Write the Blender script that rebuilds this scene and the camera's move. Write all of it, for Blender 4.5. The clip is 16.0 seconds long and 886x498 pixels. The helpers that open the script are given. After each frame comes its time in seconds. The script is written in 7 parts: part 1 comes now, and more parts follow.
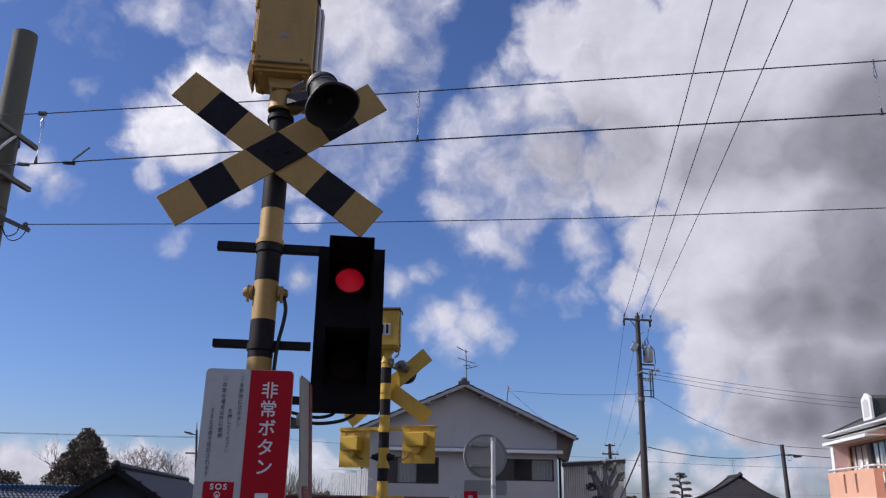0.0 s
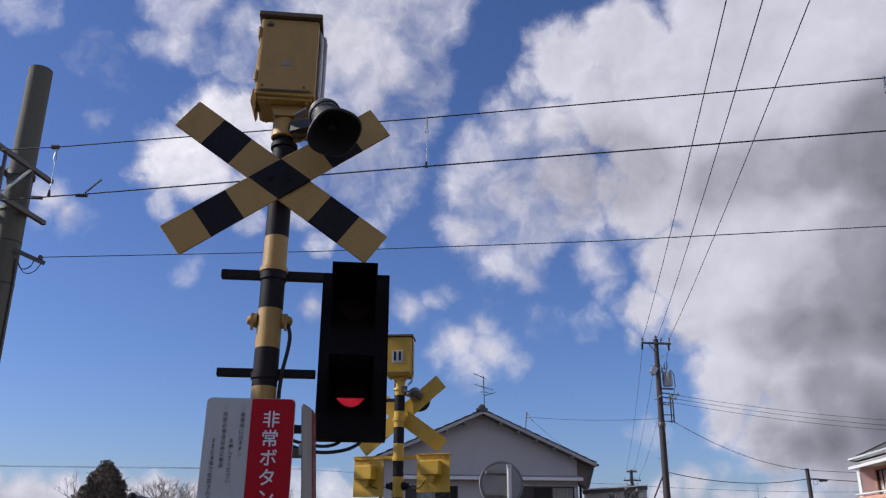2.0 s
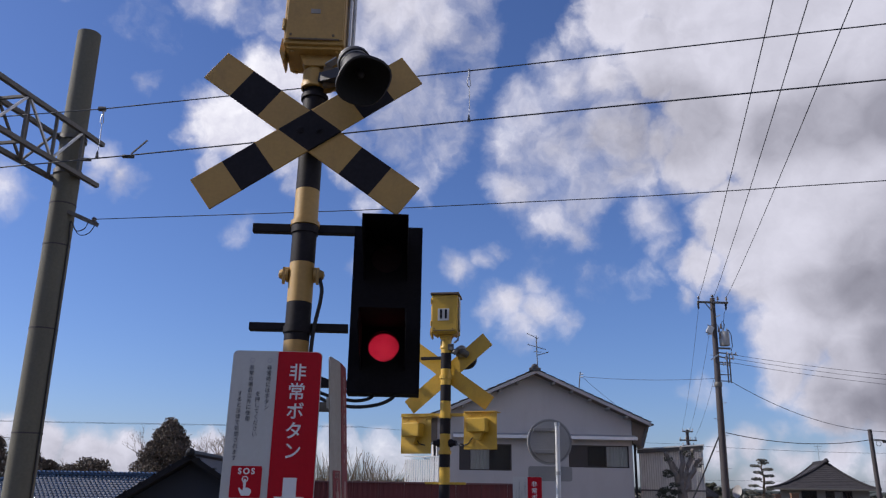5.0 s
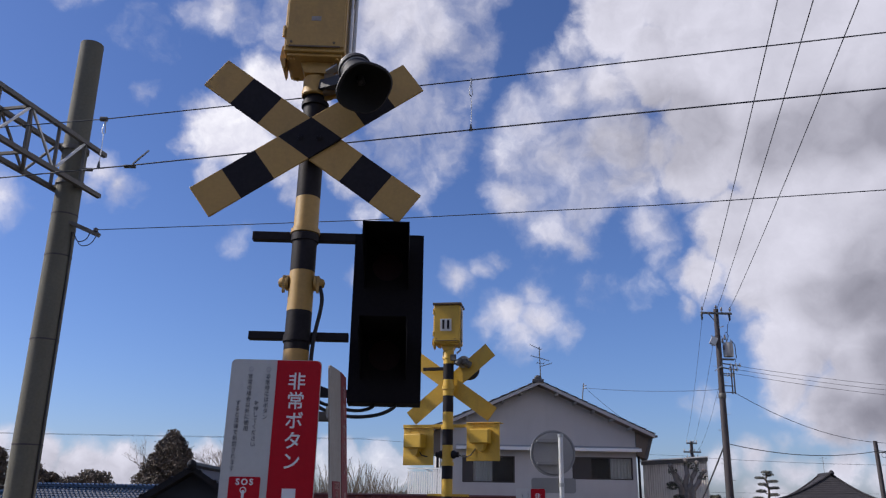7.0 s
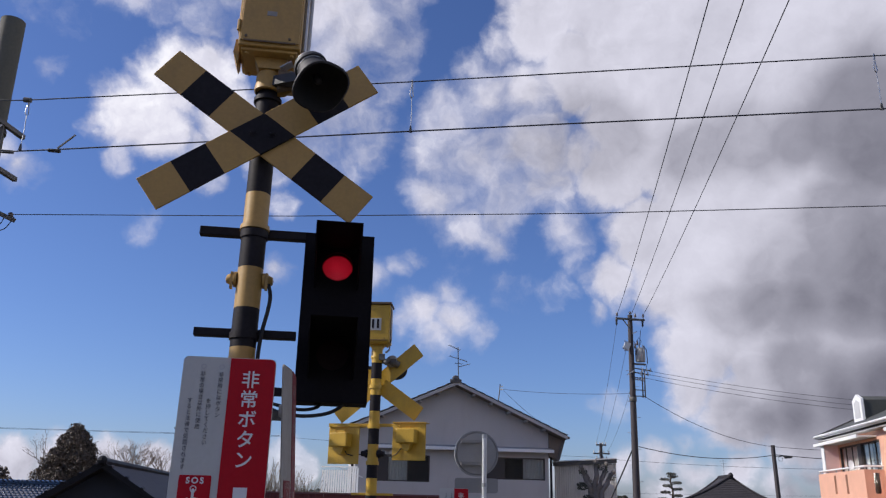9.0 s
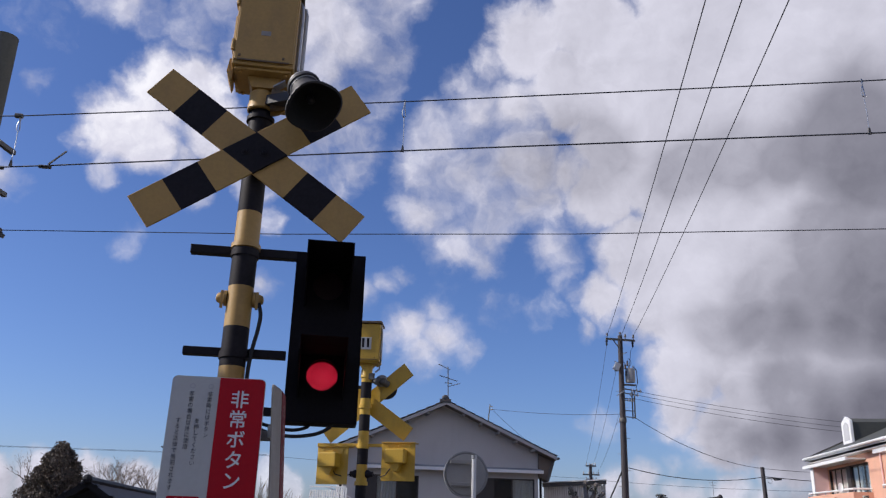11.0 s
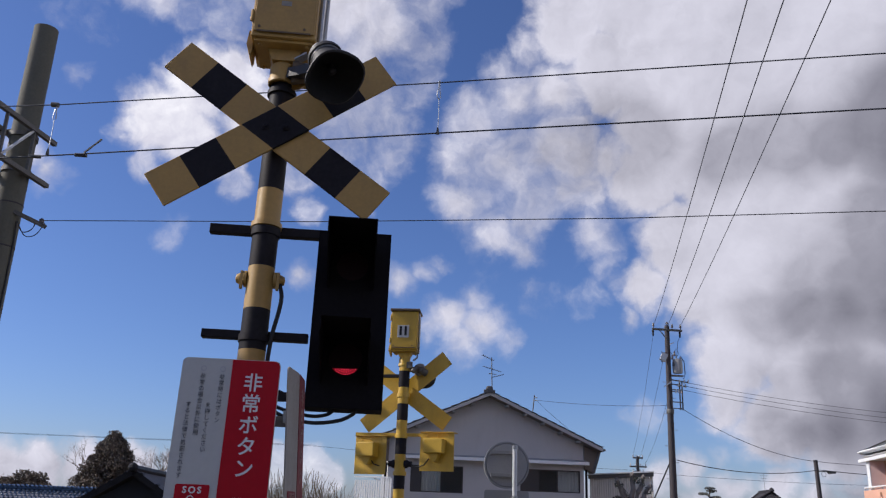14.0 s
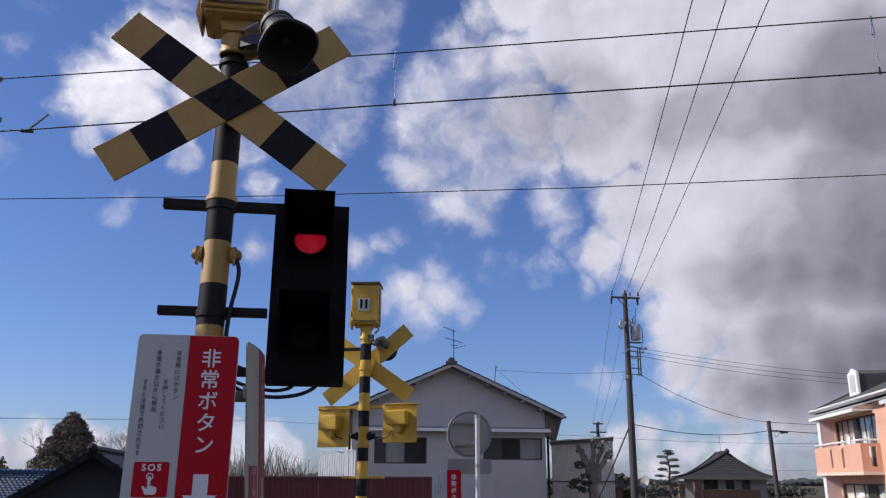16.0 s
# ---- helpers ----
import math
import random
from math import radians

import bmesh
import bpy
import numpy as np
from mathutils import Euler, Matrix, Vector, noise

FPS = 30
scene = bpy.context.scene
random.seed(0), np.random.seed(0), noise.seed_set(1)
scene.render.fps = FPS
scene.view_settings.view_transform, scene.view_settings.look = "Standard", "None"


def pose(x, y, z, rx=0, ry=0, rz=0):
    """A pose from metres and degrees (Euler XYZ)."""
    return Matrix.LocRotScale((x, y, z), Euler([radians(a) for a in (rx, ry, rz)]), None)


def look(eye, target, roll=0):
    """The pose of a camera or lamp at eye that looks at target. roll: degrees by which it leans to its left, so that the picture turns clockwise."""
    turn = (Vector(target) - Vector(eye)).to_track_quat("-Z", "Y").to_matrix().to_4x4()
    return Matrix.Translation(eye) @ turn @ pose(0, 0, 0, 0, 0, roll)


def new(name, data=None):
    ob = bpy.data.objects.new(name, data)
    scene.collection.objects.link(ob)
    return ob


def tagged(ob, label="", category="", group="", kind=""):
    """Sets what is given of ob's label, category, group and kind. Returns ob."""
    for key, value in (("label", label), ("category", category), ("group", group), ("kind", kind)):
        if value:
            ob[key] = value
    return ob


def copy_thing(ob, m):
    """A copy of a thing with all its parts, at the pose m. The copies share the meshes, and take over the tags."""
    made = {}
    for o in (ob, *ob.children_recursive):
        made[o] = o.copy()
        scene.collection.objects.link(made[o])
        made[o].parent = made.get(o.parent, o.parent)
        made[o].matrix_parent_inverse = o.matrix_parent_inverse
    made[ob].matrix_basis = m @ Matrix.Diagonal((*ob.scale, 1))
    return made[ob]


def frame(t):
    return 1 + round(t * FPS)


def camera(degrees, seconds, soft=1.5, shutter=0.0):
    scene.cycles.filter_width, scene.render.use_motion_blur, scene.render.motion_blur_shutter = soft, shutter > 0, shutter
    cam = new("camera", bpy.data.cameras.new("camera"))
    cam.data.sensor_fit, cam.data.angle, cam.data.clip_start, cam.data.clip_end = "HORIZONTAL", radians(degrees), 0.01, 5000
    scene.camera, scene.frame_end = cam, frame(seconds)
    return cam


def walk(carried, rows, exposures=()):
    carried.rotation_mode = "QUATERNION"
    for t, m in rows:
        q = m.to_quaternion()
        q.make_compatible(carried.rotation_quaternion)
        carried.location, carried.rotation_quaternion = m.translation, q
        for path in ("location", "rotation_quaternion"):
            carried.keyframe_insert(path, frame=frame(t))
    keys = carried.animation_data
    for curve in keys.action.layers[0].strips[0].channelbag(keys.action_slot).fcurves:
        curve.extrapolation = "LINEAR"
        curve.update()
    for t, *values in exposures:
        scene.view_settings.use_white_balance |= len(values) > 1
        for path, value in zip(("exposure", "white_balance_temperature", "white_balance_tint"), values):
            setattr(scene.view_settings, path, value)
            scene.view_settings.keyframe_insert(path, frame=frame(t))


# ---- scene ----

# ============ camera ============
cam = camera(57.5, 16.0, soft=1.25, shutter=0.0)
PATH = [
    (0, (-0.46, -0.185, 1.614), (-0.212, 1.708, 2.209), 0.9),
    (0.5, (-0.464, -0.193, 1.609), (-0.224, 1.694, 2.227), 0.5),
    (1, (-0.453, -0.19, 1.609), (-0.223, 1.694, 2.241), -0.0),
    (1.5, (-0.433, -0.189, 1.609), (-0.212, 1.693, 2.247), -0.2),
    (2, (-0.4, -0.157, 1.616), (-0.195, 1.721, 2.273), 0.3),
    (2.5, (-0.358, -0.135, 1.616), (-0.199, 1.742, 2.288), 1.0),
    (3, (-0.35, -0.13, 1.613), (-0.225, 1.749, 2.286), 1.5),
    (3.5, (-0.367, -0.101, 1.602), (-0.276, 1.804, 2.204), 1.4),
    (4, (-0.346, -0.076, 1.601), (-0.342, 1.837, 2.183), 1.4),
    (4.5, (-0.305, -0.06, 1.609), (-0.228, 1.858, 2.17), 0.9),
    (7, (-0.29, -0.004, 1.605), (-0.221, 1.906, 2.196), 0.9),
    (7.5, (-0.331, -0.014, 1.601), (-0.264, 1.899, 2.182), -0.3),
    (8, (-0.371, -0.036, 1.602), (-0.221, 1.875, 2.171), -0.7),
    (8.5, (-0.411, -0.042, 1.605), (-0.184, 1.86, 2.182), 0.3),
    (9, (-0.432, -0.038, 1.607), (-0.167, 1.854, 2.199), 1.3),
    (9.5, (-0.43, -0.036, 1.61), (-0.144, 1.847, 2.218), 1.7),
    (10, (-0.43, -0.044, 1.61), (-0.135, 1.833, 2.234), 1.7),
    (12.5, (-0.445, 0.001, 1.617), (-0.18, 1.877, 2.257), 1.4),
    (13, (-0.415, 0.045, 1.616), (-0.155, 1.926, 2.244), 1.6),
    (13.5, (-0.365, 0.119, 1.62), (-0.16, 2.009, 2.241), 2.1),
    (14, (-0.339, 0.16, 1.618), (-0.161, 2.055, 2.232), 2.1),
    (14.5, (-0.336, 0.186, 1.615), (-0.122, 2.083, 2.21), 1.4),
    (15, (-0.339, 0.199, 1.615), (-0.088, 2.101, 2.182), 1.2),
    (15.5, (-0.331, 0.191, 1.616), (-0.054, 2.094, 2.166), 0.9),
    (16, (-0.333, 0.169, 1.614), (-0.053, 2.071, 2.165), 0.2),
]
walk(cam, [(t, look(eye, target, roll)) for t, eye, target, roll in PATH], [(0.0, -0.04, 6350, 14), (1.5, -0.09, 6350, 14), (3.0, -0.09, 6350, 14), (4.5, -0.04, 6350, 14), (7.0, 0.0, 6350, 14), (10.0, -0.03, 6350, 14), (13.0, -0.06, 6350, 14), (14.0, -0.05, 6350, 14), (16.0, 0.0, 6350, 14)])

# ============ daylight ============
SUN_AZ, SUN_EL = 84.0, 36.0        # degrees to the left of straight ahead, and up
world = bpy.data.worlds.new("sky")
scene.world = world
world.use_nodes = True
_n = world.node_tree.nodes
_bg = _n["Background"]
_sky = _n.new("ShaderNodeTexSky")
_sky.sky_type = "NISHITA"
_sky.sun_disc = False
_sky.sun_elevation = radians(SUN_EL)
_sky.sun_rotation = radians(-SUN_AZ)
_sky.altitude = 50
_sky.air_density = 1.0
_sky.dust_density = 0.6
_sky.ozone_density = 6.0
_tint = _n.new("ShaderNodeMix")
_tint.data_type, _tint.blend_type = "RGBA", "MULTIPLY"
_tint.inputs["Factor"].default_value = 1.0
_tint.inputs[7].default_value = (0.95, 1.0, 1.25, 1)
world.node_tree.links.new(_sky.outputs["Color"], _tint.inputs[6])
world.node_tree.links.new(_tint.outputs[2], _bg.inputs["Color"])
_bg.inputs["Strength"].default_value = 0.094
sun = new("sun", bpy.data.lights.new("sun", "SUN"))
sun.data.energy, sun.data.angle, sun.data.color = 4.6, radians(0.5), (1.0, 0.94, 0.84)
_sd = Vector((-math.sin(radians(SUN_AZ)) * math.cos(radians(SUN_EL)), math.cos(radians(SUN_AZ)) * math.cos(radians(SUN_EL)), math.sin(radians(SUN_EL))))
sun.matrix_basis = look(_sd * 50, (0, 0, 0))

# ============ materials ============
MATS = {}


def mat(name, colour, rough=0.6, metal=0.0, vary=0.15, scale=6.0, fine=60.0, bump=0.15, dirt=None, dirt_amount=0.0, spec=0.5, coat=0.0, per_object=0.0):
    """Painted or raw surface: base colour with variation at two scales, grain relief, and stains with their own shape."""
    if name in MATS:
        return MATS[name]
    m = bpy.data.materials.new(name)
    m.use_nodes = True
    nt = m.node_tree
    b = nt.nodes["Principled BSDF"]
    tc = nt.nodes.new("ShaderNodeTexCoord")
    big, small = nt.nodes.new("ShaderNodeTexNoise"), nt.nodes.new("ShaderNodeTexNoise")
    big.inputs["Scale"].default_value, big.inputs["Detail"].default_value = scale, 6
    small.inputs["Scale"].default_value, small.inputs["Detail"].default_value = fine, 4
    for n in (big, small):
        nt.links.new(tc.outputs["Object"], n.inputs["Vector"])
    mixn = nt.nodes.new("ShaderNodeMath")
    mixn.operation = "ADD"
    nt.links.new(big.outputs["Fac"], mixn.inputs[0])
    nt.links.new(small.outputs["Fac"], mixn.inputs[1])
    mr = nt.nodes.new("ShaderNodeMapRange")
    mr.inputs["From Min"].default_value, mr.inputs["From Max"].default_value = 0.6, 1.4
    mr.inputs["To Min"].default_value, mr.inputs["To Max"].default_value = 1 - vary, 1 + vary
    nt.links.new(mixn.outputs[0], mr.inputs["Value"])
    col = nt.nodes.new("ShaderNodeMix")
    col.data_type, col.blend_type = "RGBA", "MULTIPLY"
    col.inputs["Factor"].default_value = 1.0
    col.inputs[6].default_value = (*colour, 1)
    last = mr.outputs[0]
    if per_object:
        oi = nt.nodes.new("ShaderNodeObjectInfo")
        pr = nt.nodes.new("ShaderNodeMapRange")
        pr.inputs["To Min"].default_value, pr.inputs["To Max"].default_value = 1 - per_object, 1 + per_object
        nt.links.new(oi.outputs["Random"], pr.inputs["Value"])
        mm = nt.nodes.new("ShaderNodeMath")
        mm.operation = "MULTIPLY"
        nt.links.new(last, mm.inputs[0])
        nt.links.new(pr.outputs[0], mm.inputs[1])
        last = mm.outputs[0]
    nt.links.new(last, col.inputs[7])
    out = col.outputs[2]
    if dirt:
        st = nt.nodes.new("ShaderNodeTexNoise")
        st.inputs["Scale"].default_value, st.inputs["Detail"].default_value, st.inputs["Roughness"].default_value = scale * 1.7, 8, 0.65
        mp = nt.nodes.new("ShaderNodeMapping")
        mp.inputs["Scale"].default_value = (1, 1, 0.3)
        nt.links.new(tc.outputs["Object"], mp.inputs["Vector"])
        nt.links.new(mp.outputs[0], st.inputs["Vector"])
        dr = nt.nodes.new("ShaderNodeMapRange")
        dr.inputs["From Min"].default_value, dr.inputs["From Max"].default_value = 0.5, 0.75
        dr.inputs["To Max"].default_value = dirt_amount
        nt.links.new(st.outputs["Fac"], dr.inputs["Value"])
        dm = nt.nodes.new("ShaderNodeMix")
        dm.data_type = "RGBA"
        dm.inputs[7].default_value = (*dirt, 1)
        nt.links.new(dr.outputs[0], dm.inputs["Factor"])
        nt.links.new(out, dm.inputs[6])
        out = dm.outputs[2]
    nt.links.new(out, b.inputs["Base Color"])
    rr = nt.nodes.new("ShaderNodeMapRange")
    rr.inputs["To Min"].default_value, rr.inputs["To Max"].default_value = max(0.02, rough - 0.12), min(1, rough + 0.12)
    nt.links.new(big.outputs["Fac"], rr.inputs["Value"])
    nt.links.new(rr.outputs[0], b.inputs["Roughness"])
    b.inputs["Metallic"].default_value = metal
    b.inputs["Specular IOR Level"].default_value = spec
    b.inputs["Coat Weight"].default_value = coat
    if bump:
        bp = nt.nodes.new("ShaderNodeBump")
        bp.inputs["Strength"].default_value, bp.inputs["Distance"].default_value = bump, 0.01
        nt.links.new(mixn.outputs[0], bp.inputs["Height"])
        nt.links.new(bp.outputs[0], b.inputs["Normal"])
    MATS[name] = m
    return m


YELLOW = mat("yellow_paint", (0.43, 0.262, 0.070), 0.5, vary=0.12, scale=5, dirt=(0.20, 0.13, 0.06), dirt_amount=0.35, bump=0.05)
YELLOW_FAR = mat("bright_yellow_paint", (0.56, 0.345, 0.035), 0.45, vary=0.12, scale=5, dirt=(0.25, 0.16, 0.04), dirt_amount=0.3, bump=0.05)
# brown of the lid, also painted as shade on horn gusset and door foot
LID = mat("weathered_lid_and_shade_brown", (0.13, 0.09, 0.05), 0.6, vary=0.25, scale=8, bump=0.1)
BLACK = mat("black_paint", (0.018, 0.016, 0.019), 0.6, vary=0.3, scale=6, bump=0.05, dirt=(0.035, 0.032, 0.03), dirt_amount=0.35, spec=0.14)
MATT_BLACK = mat("matt_black_housing", (0.0085, 0.0075, 0.009), 0.8, vary=0.3, scale=8, bump=0.05, spec=0.12)
RUBBER = mat("black_rubber", (0.012, 0.012, 0.014), 0.6, vary=0.2, bump=0.05)
HORN = mat("dark_grey_horn", (0.032, 0.031, 0.033), 0.6, vary=0.2, scale=10, bump=0.05)
HORN_IN = mat("horn_throat", (0.02, 0.02, 0.02), 0.7, vary=0.2, bump=0.0, spec=0.2)
STEEL = mat("galvanised_steel", (0.42, 0.43, 0.44), 0.4, metal=0.75, vary=0.2, scale=14, bump=0.05)
DARK_STEEL = mat("weathered_steel", (0.13, 0.125, 0.115), 0.6, metal=0.4, vary=0.3, scale=8, bump=0.08, dirt=(0.10, 0.06, 0.035), dirt_amount=0.4)
WHITE_SIGN = mat("white_sign_sheet", (0.51, 0.52, 0.505), 0.5, vary=0.05, scale=3, bump=0.0, dirt=(0.40, 0.39, 0.37), dirt_amount=0.2)
# stained sheet, its base darkened to put the edge-on sign's shade into colour
SHADED_WORN_SIGN = mat("shaded_grimy_sign_sheet", (0.29, 0.27, 0.245), 0.6, vary=0.15, scale=4, bump=0.02, dirt=(0.20, 0.18, 0.15), dirt_amount=0.5)
RED_SIGN = mat("red_sign_sheet", (0.45, 0.005, 0.016), 0.5, vary=0.08, scale=3, bump=0.0, spec=0.2)
SIGN_WHITE_INK = mat("white_ink", (0.74, 0.74, 0.76), 0.5, vary=0.03, bump=0.0)
SIGN_GREY_INK = mat("dark_grey_ink", (0.13, 0.14, 0.16), 0.5, vary=0.03, bump=0.0)
# red and ink of the edge-on sign, dulled to stand for its shade
DULL_RED = mat("shaded_red_sheet", (0.20, 0.020, 0.026), 0.7, vary=0.2, scale=6, bump=0.02, dirt=(0.22, 0.16, 0.14), dirt_amount=0.4)
DULL_INK = mat("shaded_ink", (0.30, 0.16, 0.15), 0.6, vary=0.1, bump=0.0)
SIGN_PALE_INK = mat("faded_ink", (0.42, 0.42, 0.45), 0.5, vary=0.03, bump=0.0)
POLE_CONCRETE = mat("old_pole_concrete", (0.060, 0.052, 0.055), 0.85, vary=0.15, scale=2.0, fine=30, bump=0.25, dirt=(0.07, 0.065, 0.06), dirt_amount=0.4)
WIRE = mat("bare_wire", (0.055, 0.06, 0.07), 0.5, metal=0.3, vary=0.1, bump=0.0)
CABLE = mat("black_cable", (0.02, 0.02, 0.022), 0.5, vary=0.1, bump=0.0)
PORCELAIN = mat("porcelain", (0.55, 0.55, 0.54), 0.25, vary=0.1, bump=0.0, coat=0.5)
BROWN_PORCELAIN = mat("brown_porcelain", (0.09, 0.07, 0.065), 0.3, vary=0.15, bump=0.0, coat=0.5)
PLASTER = mat("white_stucco", (0.49, 0.47, 0.46), 0.9, vary=0.06, scale=0.8, fine=25, bump=0.3, dirt=(0.36, 0.34, 0.32), dirt_amount=0.3)
EAVE_WOOD = mat("eave_boards", (0.17, 0.135, 0.11), 0.8, vary=0.15, scale=3, bump=0.1)
WHITE_TRIM = mat("white_trim", (0.78, 0.78, 0.76), 0.5, vary=0.05, bump=0.0)
ROOF_TILE = mat("grey_roof_tile", (0.085, 0.080, 0.080), 0.55, vary=0.25, scale=4, bump=0.15, per_object=0.15)
OLD_TILE = mat("dark_old_roof_tile", (0.040, 0.037, 0.040), 0.75, vary=0.3, scale=3, bump=0.15, spec=0.2, per_object=0.12)
BLUE_TILE = mat("blue_glazed_tile", (0.032, 0.060, 0.105), 0.16, vary=0.3, scale=3, fine=9, bump=0.3, coat=0.8, per_object=0.25)
DARK_ROOF = mat("dark_roof_sheet", (0.012, 0.012, 0.015), 0.55, vary=0.3, scale=2, bump=0.15, spec=0.2)
DARK_WALL = mat("dark_slate_wall", (0.024, 0.030, 0.046), 0.8, vary=0.12, scale=1.2, bump=0.2)
FRAME = mat("brown_window_frame", (0.045, 0.035, 0.03), 0.5, vary=0.15, bump=0.0)
CURTAIN = mat("pale_curtain", (0.62, 0.61, 0.58), 0.9, vary=0.12, scale=12, bump=0.1)
DARK_ROOM = mat("dark_interior", (0.03, 0.03, 0.03), 0.9, vary=0.1, bump=0.0)
MAROON = mat("maroon_sheet_metal", (0.13, 0.022, 0.022), 0.55, vary=0.12, scale=1.5, bump=0.1, dirt=(0.05, 0.02, 0.02), dirt_amount=0.3, per_object=0.06)
CORRUGATED = mat("corrugated_steel_sheet", (0.70, 0.67, 0.61), 0.55, metal=0.2, vary=0.15, scale=1.5, bump=0.05, dirt=(0.22, 0.19, 0.16), dirt_amount=0.4)
PINK = mat("pink_stucco", (0.80, 0.53, 0.49), 0.9, vary=0.06, scale=0.8, fine=25, bump=0.2)
ORANGE = mat("salmon_tile_cladding", (0.70, 0.385, 0.265), 0.75, vary=0.1, scale=2, fine=40, bump=0.15)
BARK = mat("bark", (0.10, 0.075, 0.055), 0.9, vary=0.3, scale=6, bump=0.5)
TWIG = mat("pale_bare_twigs", (0.24, 0.19, 0.155), 0.9, vary=0.25, scale=4, bump=0.0)
REED = mat("dry_reeds", (0.22, 0.17, 0.11), 0.9, vary=0.3, scale=3, bump=0.0)
WOOD_BROWN = mat("brown_boards", (0.16, 0.085, 0.05), 0.8, vary=0.2, scale=3, bump=0.1)
ASPHALT = mat("asphalt", (0.05, 0.05, 0.052), 1.0, vary=0.25, scale=0.8, fine=90, bump=0.4)
SOIL = mat("gravel_and_soil", (0.10, 0.088, 0.07), 1.0, vary=0.3, scale=0.5, fine=20, bump=0.5, spec=0.0)
HILL = mat("distant_woods", (0.05, 0.06, 0.055), 0.95, vary=0.3, scale=0.05, fine=0.4, bump=0.0)


def leaf_material(name, a, b):
    m = bpy.data.materials.new(name)
    m.use_nodes = True
    nt = m.node_tree
    p = nt.nodes["Principled BSDF"]
    g = nt.nodes.new("ShaderNodeNewGeometry")
    r = nt.nodes.new("ShaderNodeMix")
    r.data_type = "RGBA"
    r.inputs[6].default_value, r.inputs[7].default_value = (*a, 1), (*b, 1)
    nt.links.new(g.outputs["Random Per Island"], r.inputs["Factor"])
    nt.links.new(r.outputs[2], p.inputs["Base Color"])
    p.inputs["Roughness"].default_value = 0.6
    return m


LEAF_DARK = leaf_material("russet_evergreen_leaves", (0.045, 0.039, 0.028), (0.18, 0.132, 0.098))
LEAF_GREEN = leaf_material("dull_green_leaves", (0.028, 0.036, 0.022), (0.075, 0.075, 0.045))
LEAF_PINE = leaf_material("pine_needles", (0.06, 0.066, 0.055), (0.19, 0.18, 0.155))


def glass_material():
    m = bpy.data.materials.new("window_glass")
    m.use_nodes = True
    p = m.node_tree.nodes["Principled BSDF"]
    p.inputs["Base Color"].default_value = (0.86, 0.89, 0.90, 1)
    p.inputs["Roughness"].default_value = 0.04
    p.inputs["Transmission Weight"].default_value = 1.0
    p.inputs["IOR"].default_value = 1.45
    return m


GLASS = glass_material()


def led_material(name, strength, colour=(1.0, 0.010, 0.028, 1)):
    """Red light-emitting lamp face: bright points on a dimmer glowing red ground."""
    m = bpy.data.materials.new(name)
    m.use_nodes = True
    nt = m.node_tree
    p = nt.nodes["Principled BSDF"]
    p.inputs["Base Color"].default_value = (0.25, 0.005, 0.01, 1)
    p.inputs["Roughness"].default_value = 0.3
    p.inputs["Emission Color"].default_value = colour
    p.inputs["Emission Strength"].default_value = strength
    return m


LED_FACE_UP, LED_DOT_UP = led_material("red_lamp_face_dim", 0.035, (1.0, 0.003, 0.02, 1)), led_material("red_led_dim", 1.15, (1.0, 0.03, 0.07, 1))
LED_FACE_LOW, LED_DOT_LOW = led_material("red_lamp_face", 0.03, (1.0, 0.003, 0.03, 1)), led_material("red_led", 2.3, (1.0, 0.045, 0.10, 1))
BLIND = mat("dark_red_blind_plate", (0.022, 0.004, 0.007), 0.5, vary=0.15, scale=30, bump=0.02, spec=0.2)


# ============ building helpers ============
WM = {}


def thing(name, m=None, label="", category="", group="", kind=""):
    """An Empty at the base of a thing; parts are built in its own space."""
    e = new(name)
    e.empty_display_size = 0.2
    m = m or Matrix.Identity(4)
    e.matrix_basis = m
    WM[e] = m
    return tagged(e, label, category, group, kind)


def part(name, bm, material, parent, label="", smooth=False, angle=40):
    """Links a bmesh as ONE mesh object under a thing or a part."""
    me = bpy.data.meshes.new(name)
    bmesh.ops.recalc_face_normals(bm, faces=bm.faces[:])
    bm.to_mesh(me)
    bm.free()
    for mm in (material if isinstance(material, (list, tuple)) else [material]):
        me.materials.append(mm)
    if smooth:
        me.shade_smooth()
        me.set_sharp_from_angle(angle=radians(angle))
    ob = new(name, me)
    if parent:
        ob.parent = parent
        WM[ob] = WM.get(parent, Matrix.Identity(4))
    if label:
        ob["label"] = label
    return ob


def solo(name, bm, material, label, category="", group="", kind="", smooth=False):
    return tagged(part(name, bm, material, None, "", smooth), label, category, group, kind)


def B():
    return bmesh.new()


def box(bm, lo, hi, bevel=0.0, m=None, mi=0):
    c = [(a + b) / 2 for a, b in zip(lo, hi)]
    s = [max(1e-4, b - a) for a, b in zip(lo, hi)]
    r = bmesh.ops.create_cube(bm, size=1, matrix=Matrix.Translation(c) @ Matrix.Diagonal((*s, 1)))
    vs = r["verts"]
    if bevel:
        es = list({e for v in vs for e in v.link_edges})
        rb = bmesh.ops.bevel(bm, geom=es, offset=bevel, segments=2, affect="EDGES", profile=0.5)
        vs = list({v for f in rb["faces"] for v in f.verts} | {v for v in vs if v.is_valid})
    if m is not None:
        bmesh.ops.transform(bm, matrix=m, verts=vs)
    if mi:
        for f in {f for v in vs for f in v.link_faces}:
            f.material_index = mi
    return vs


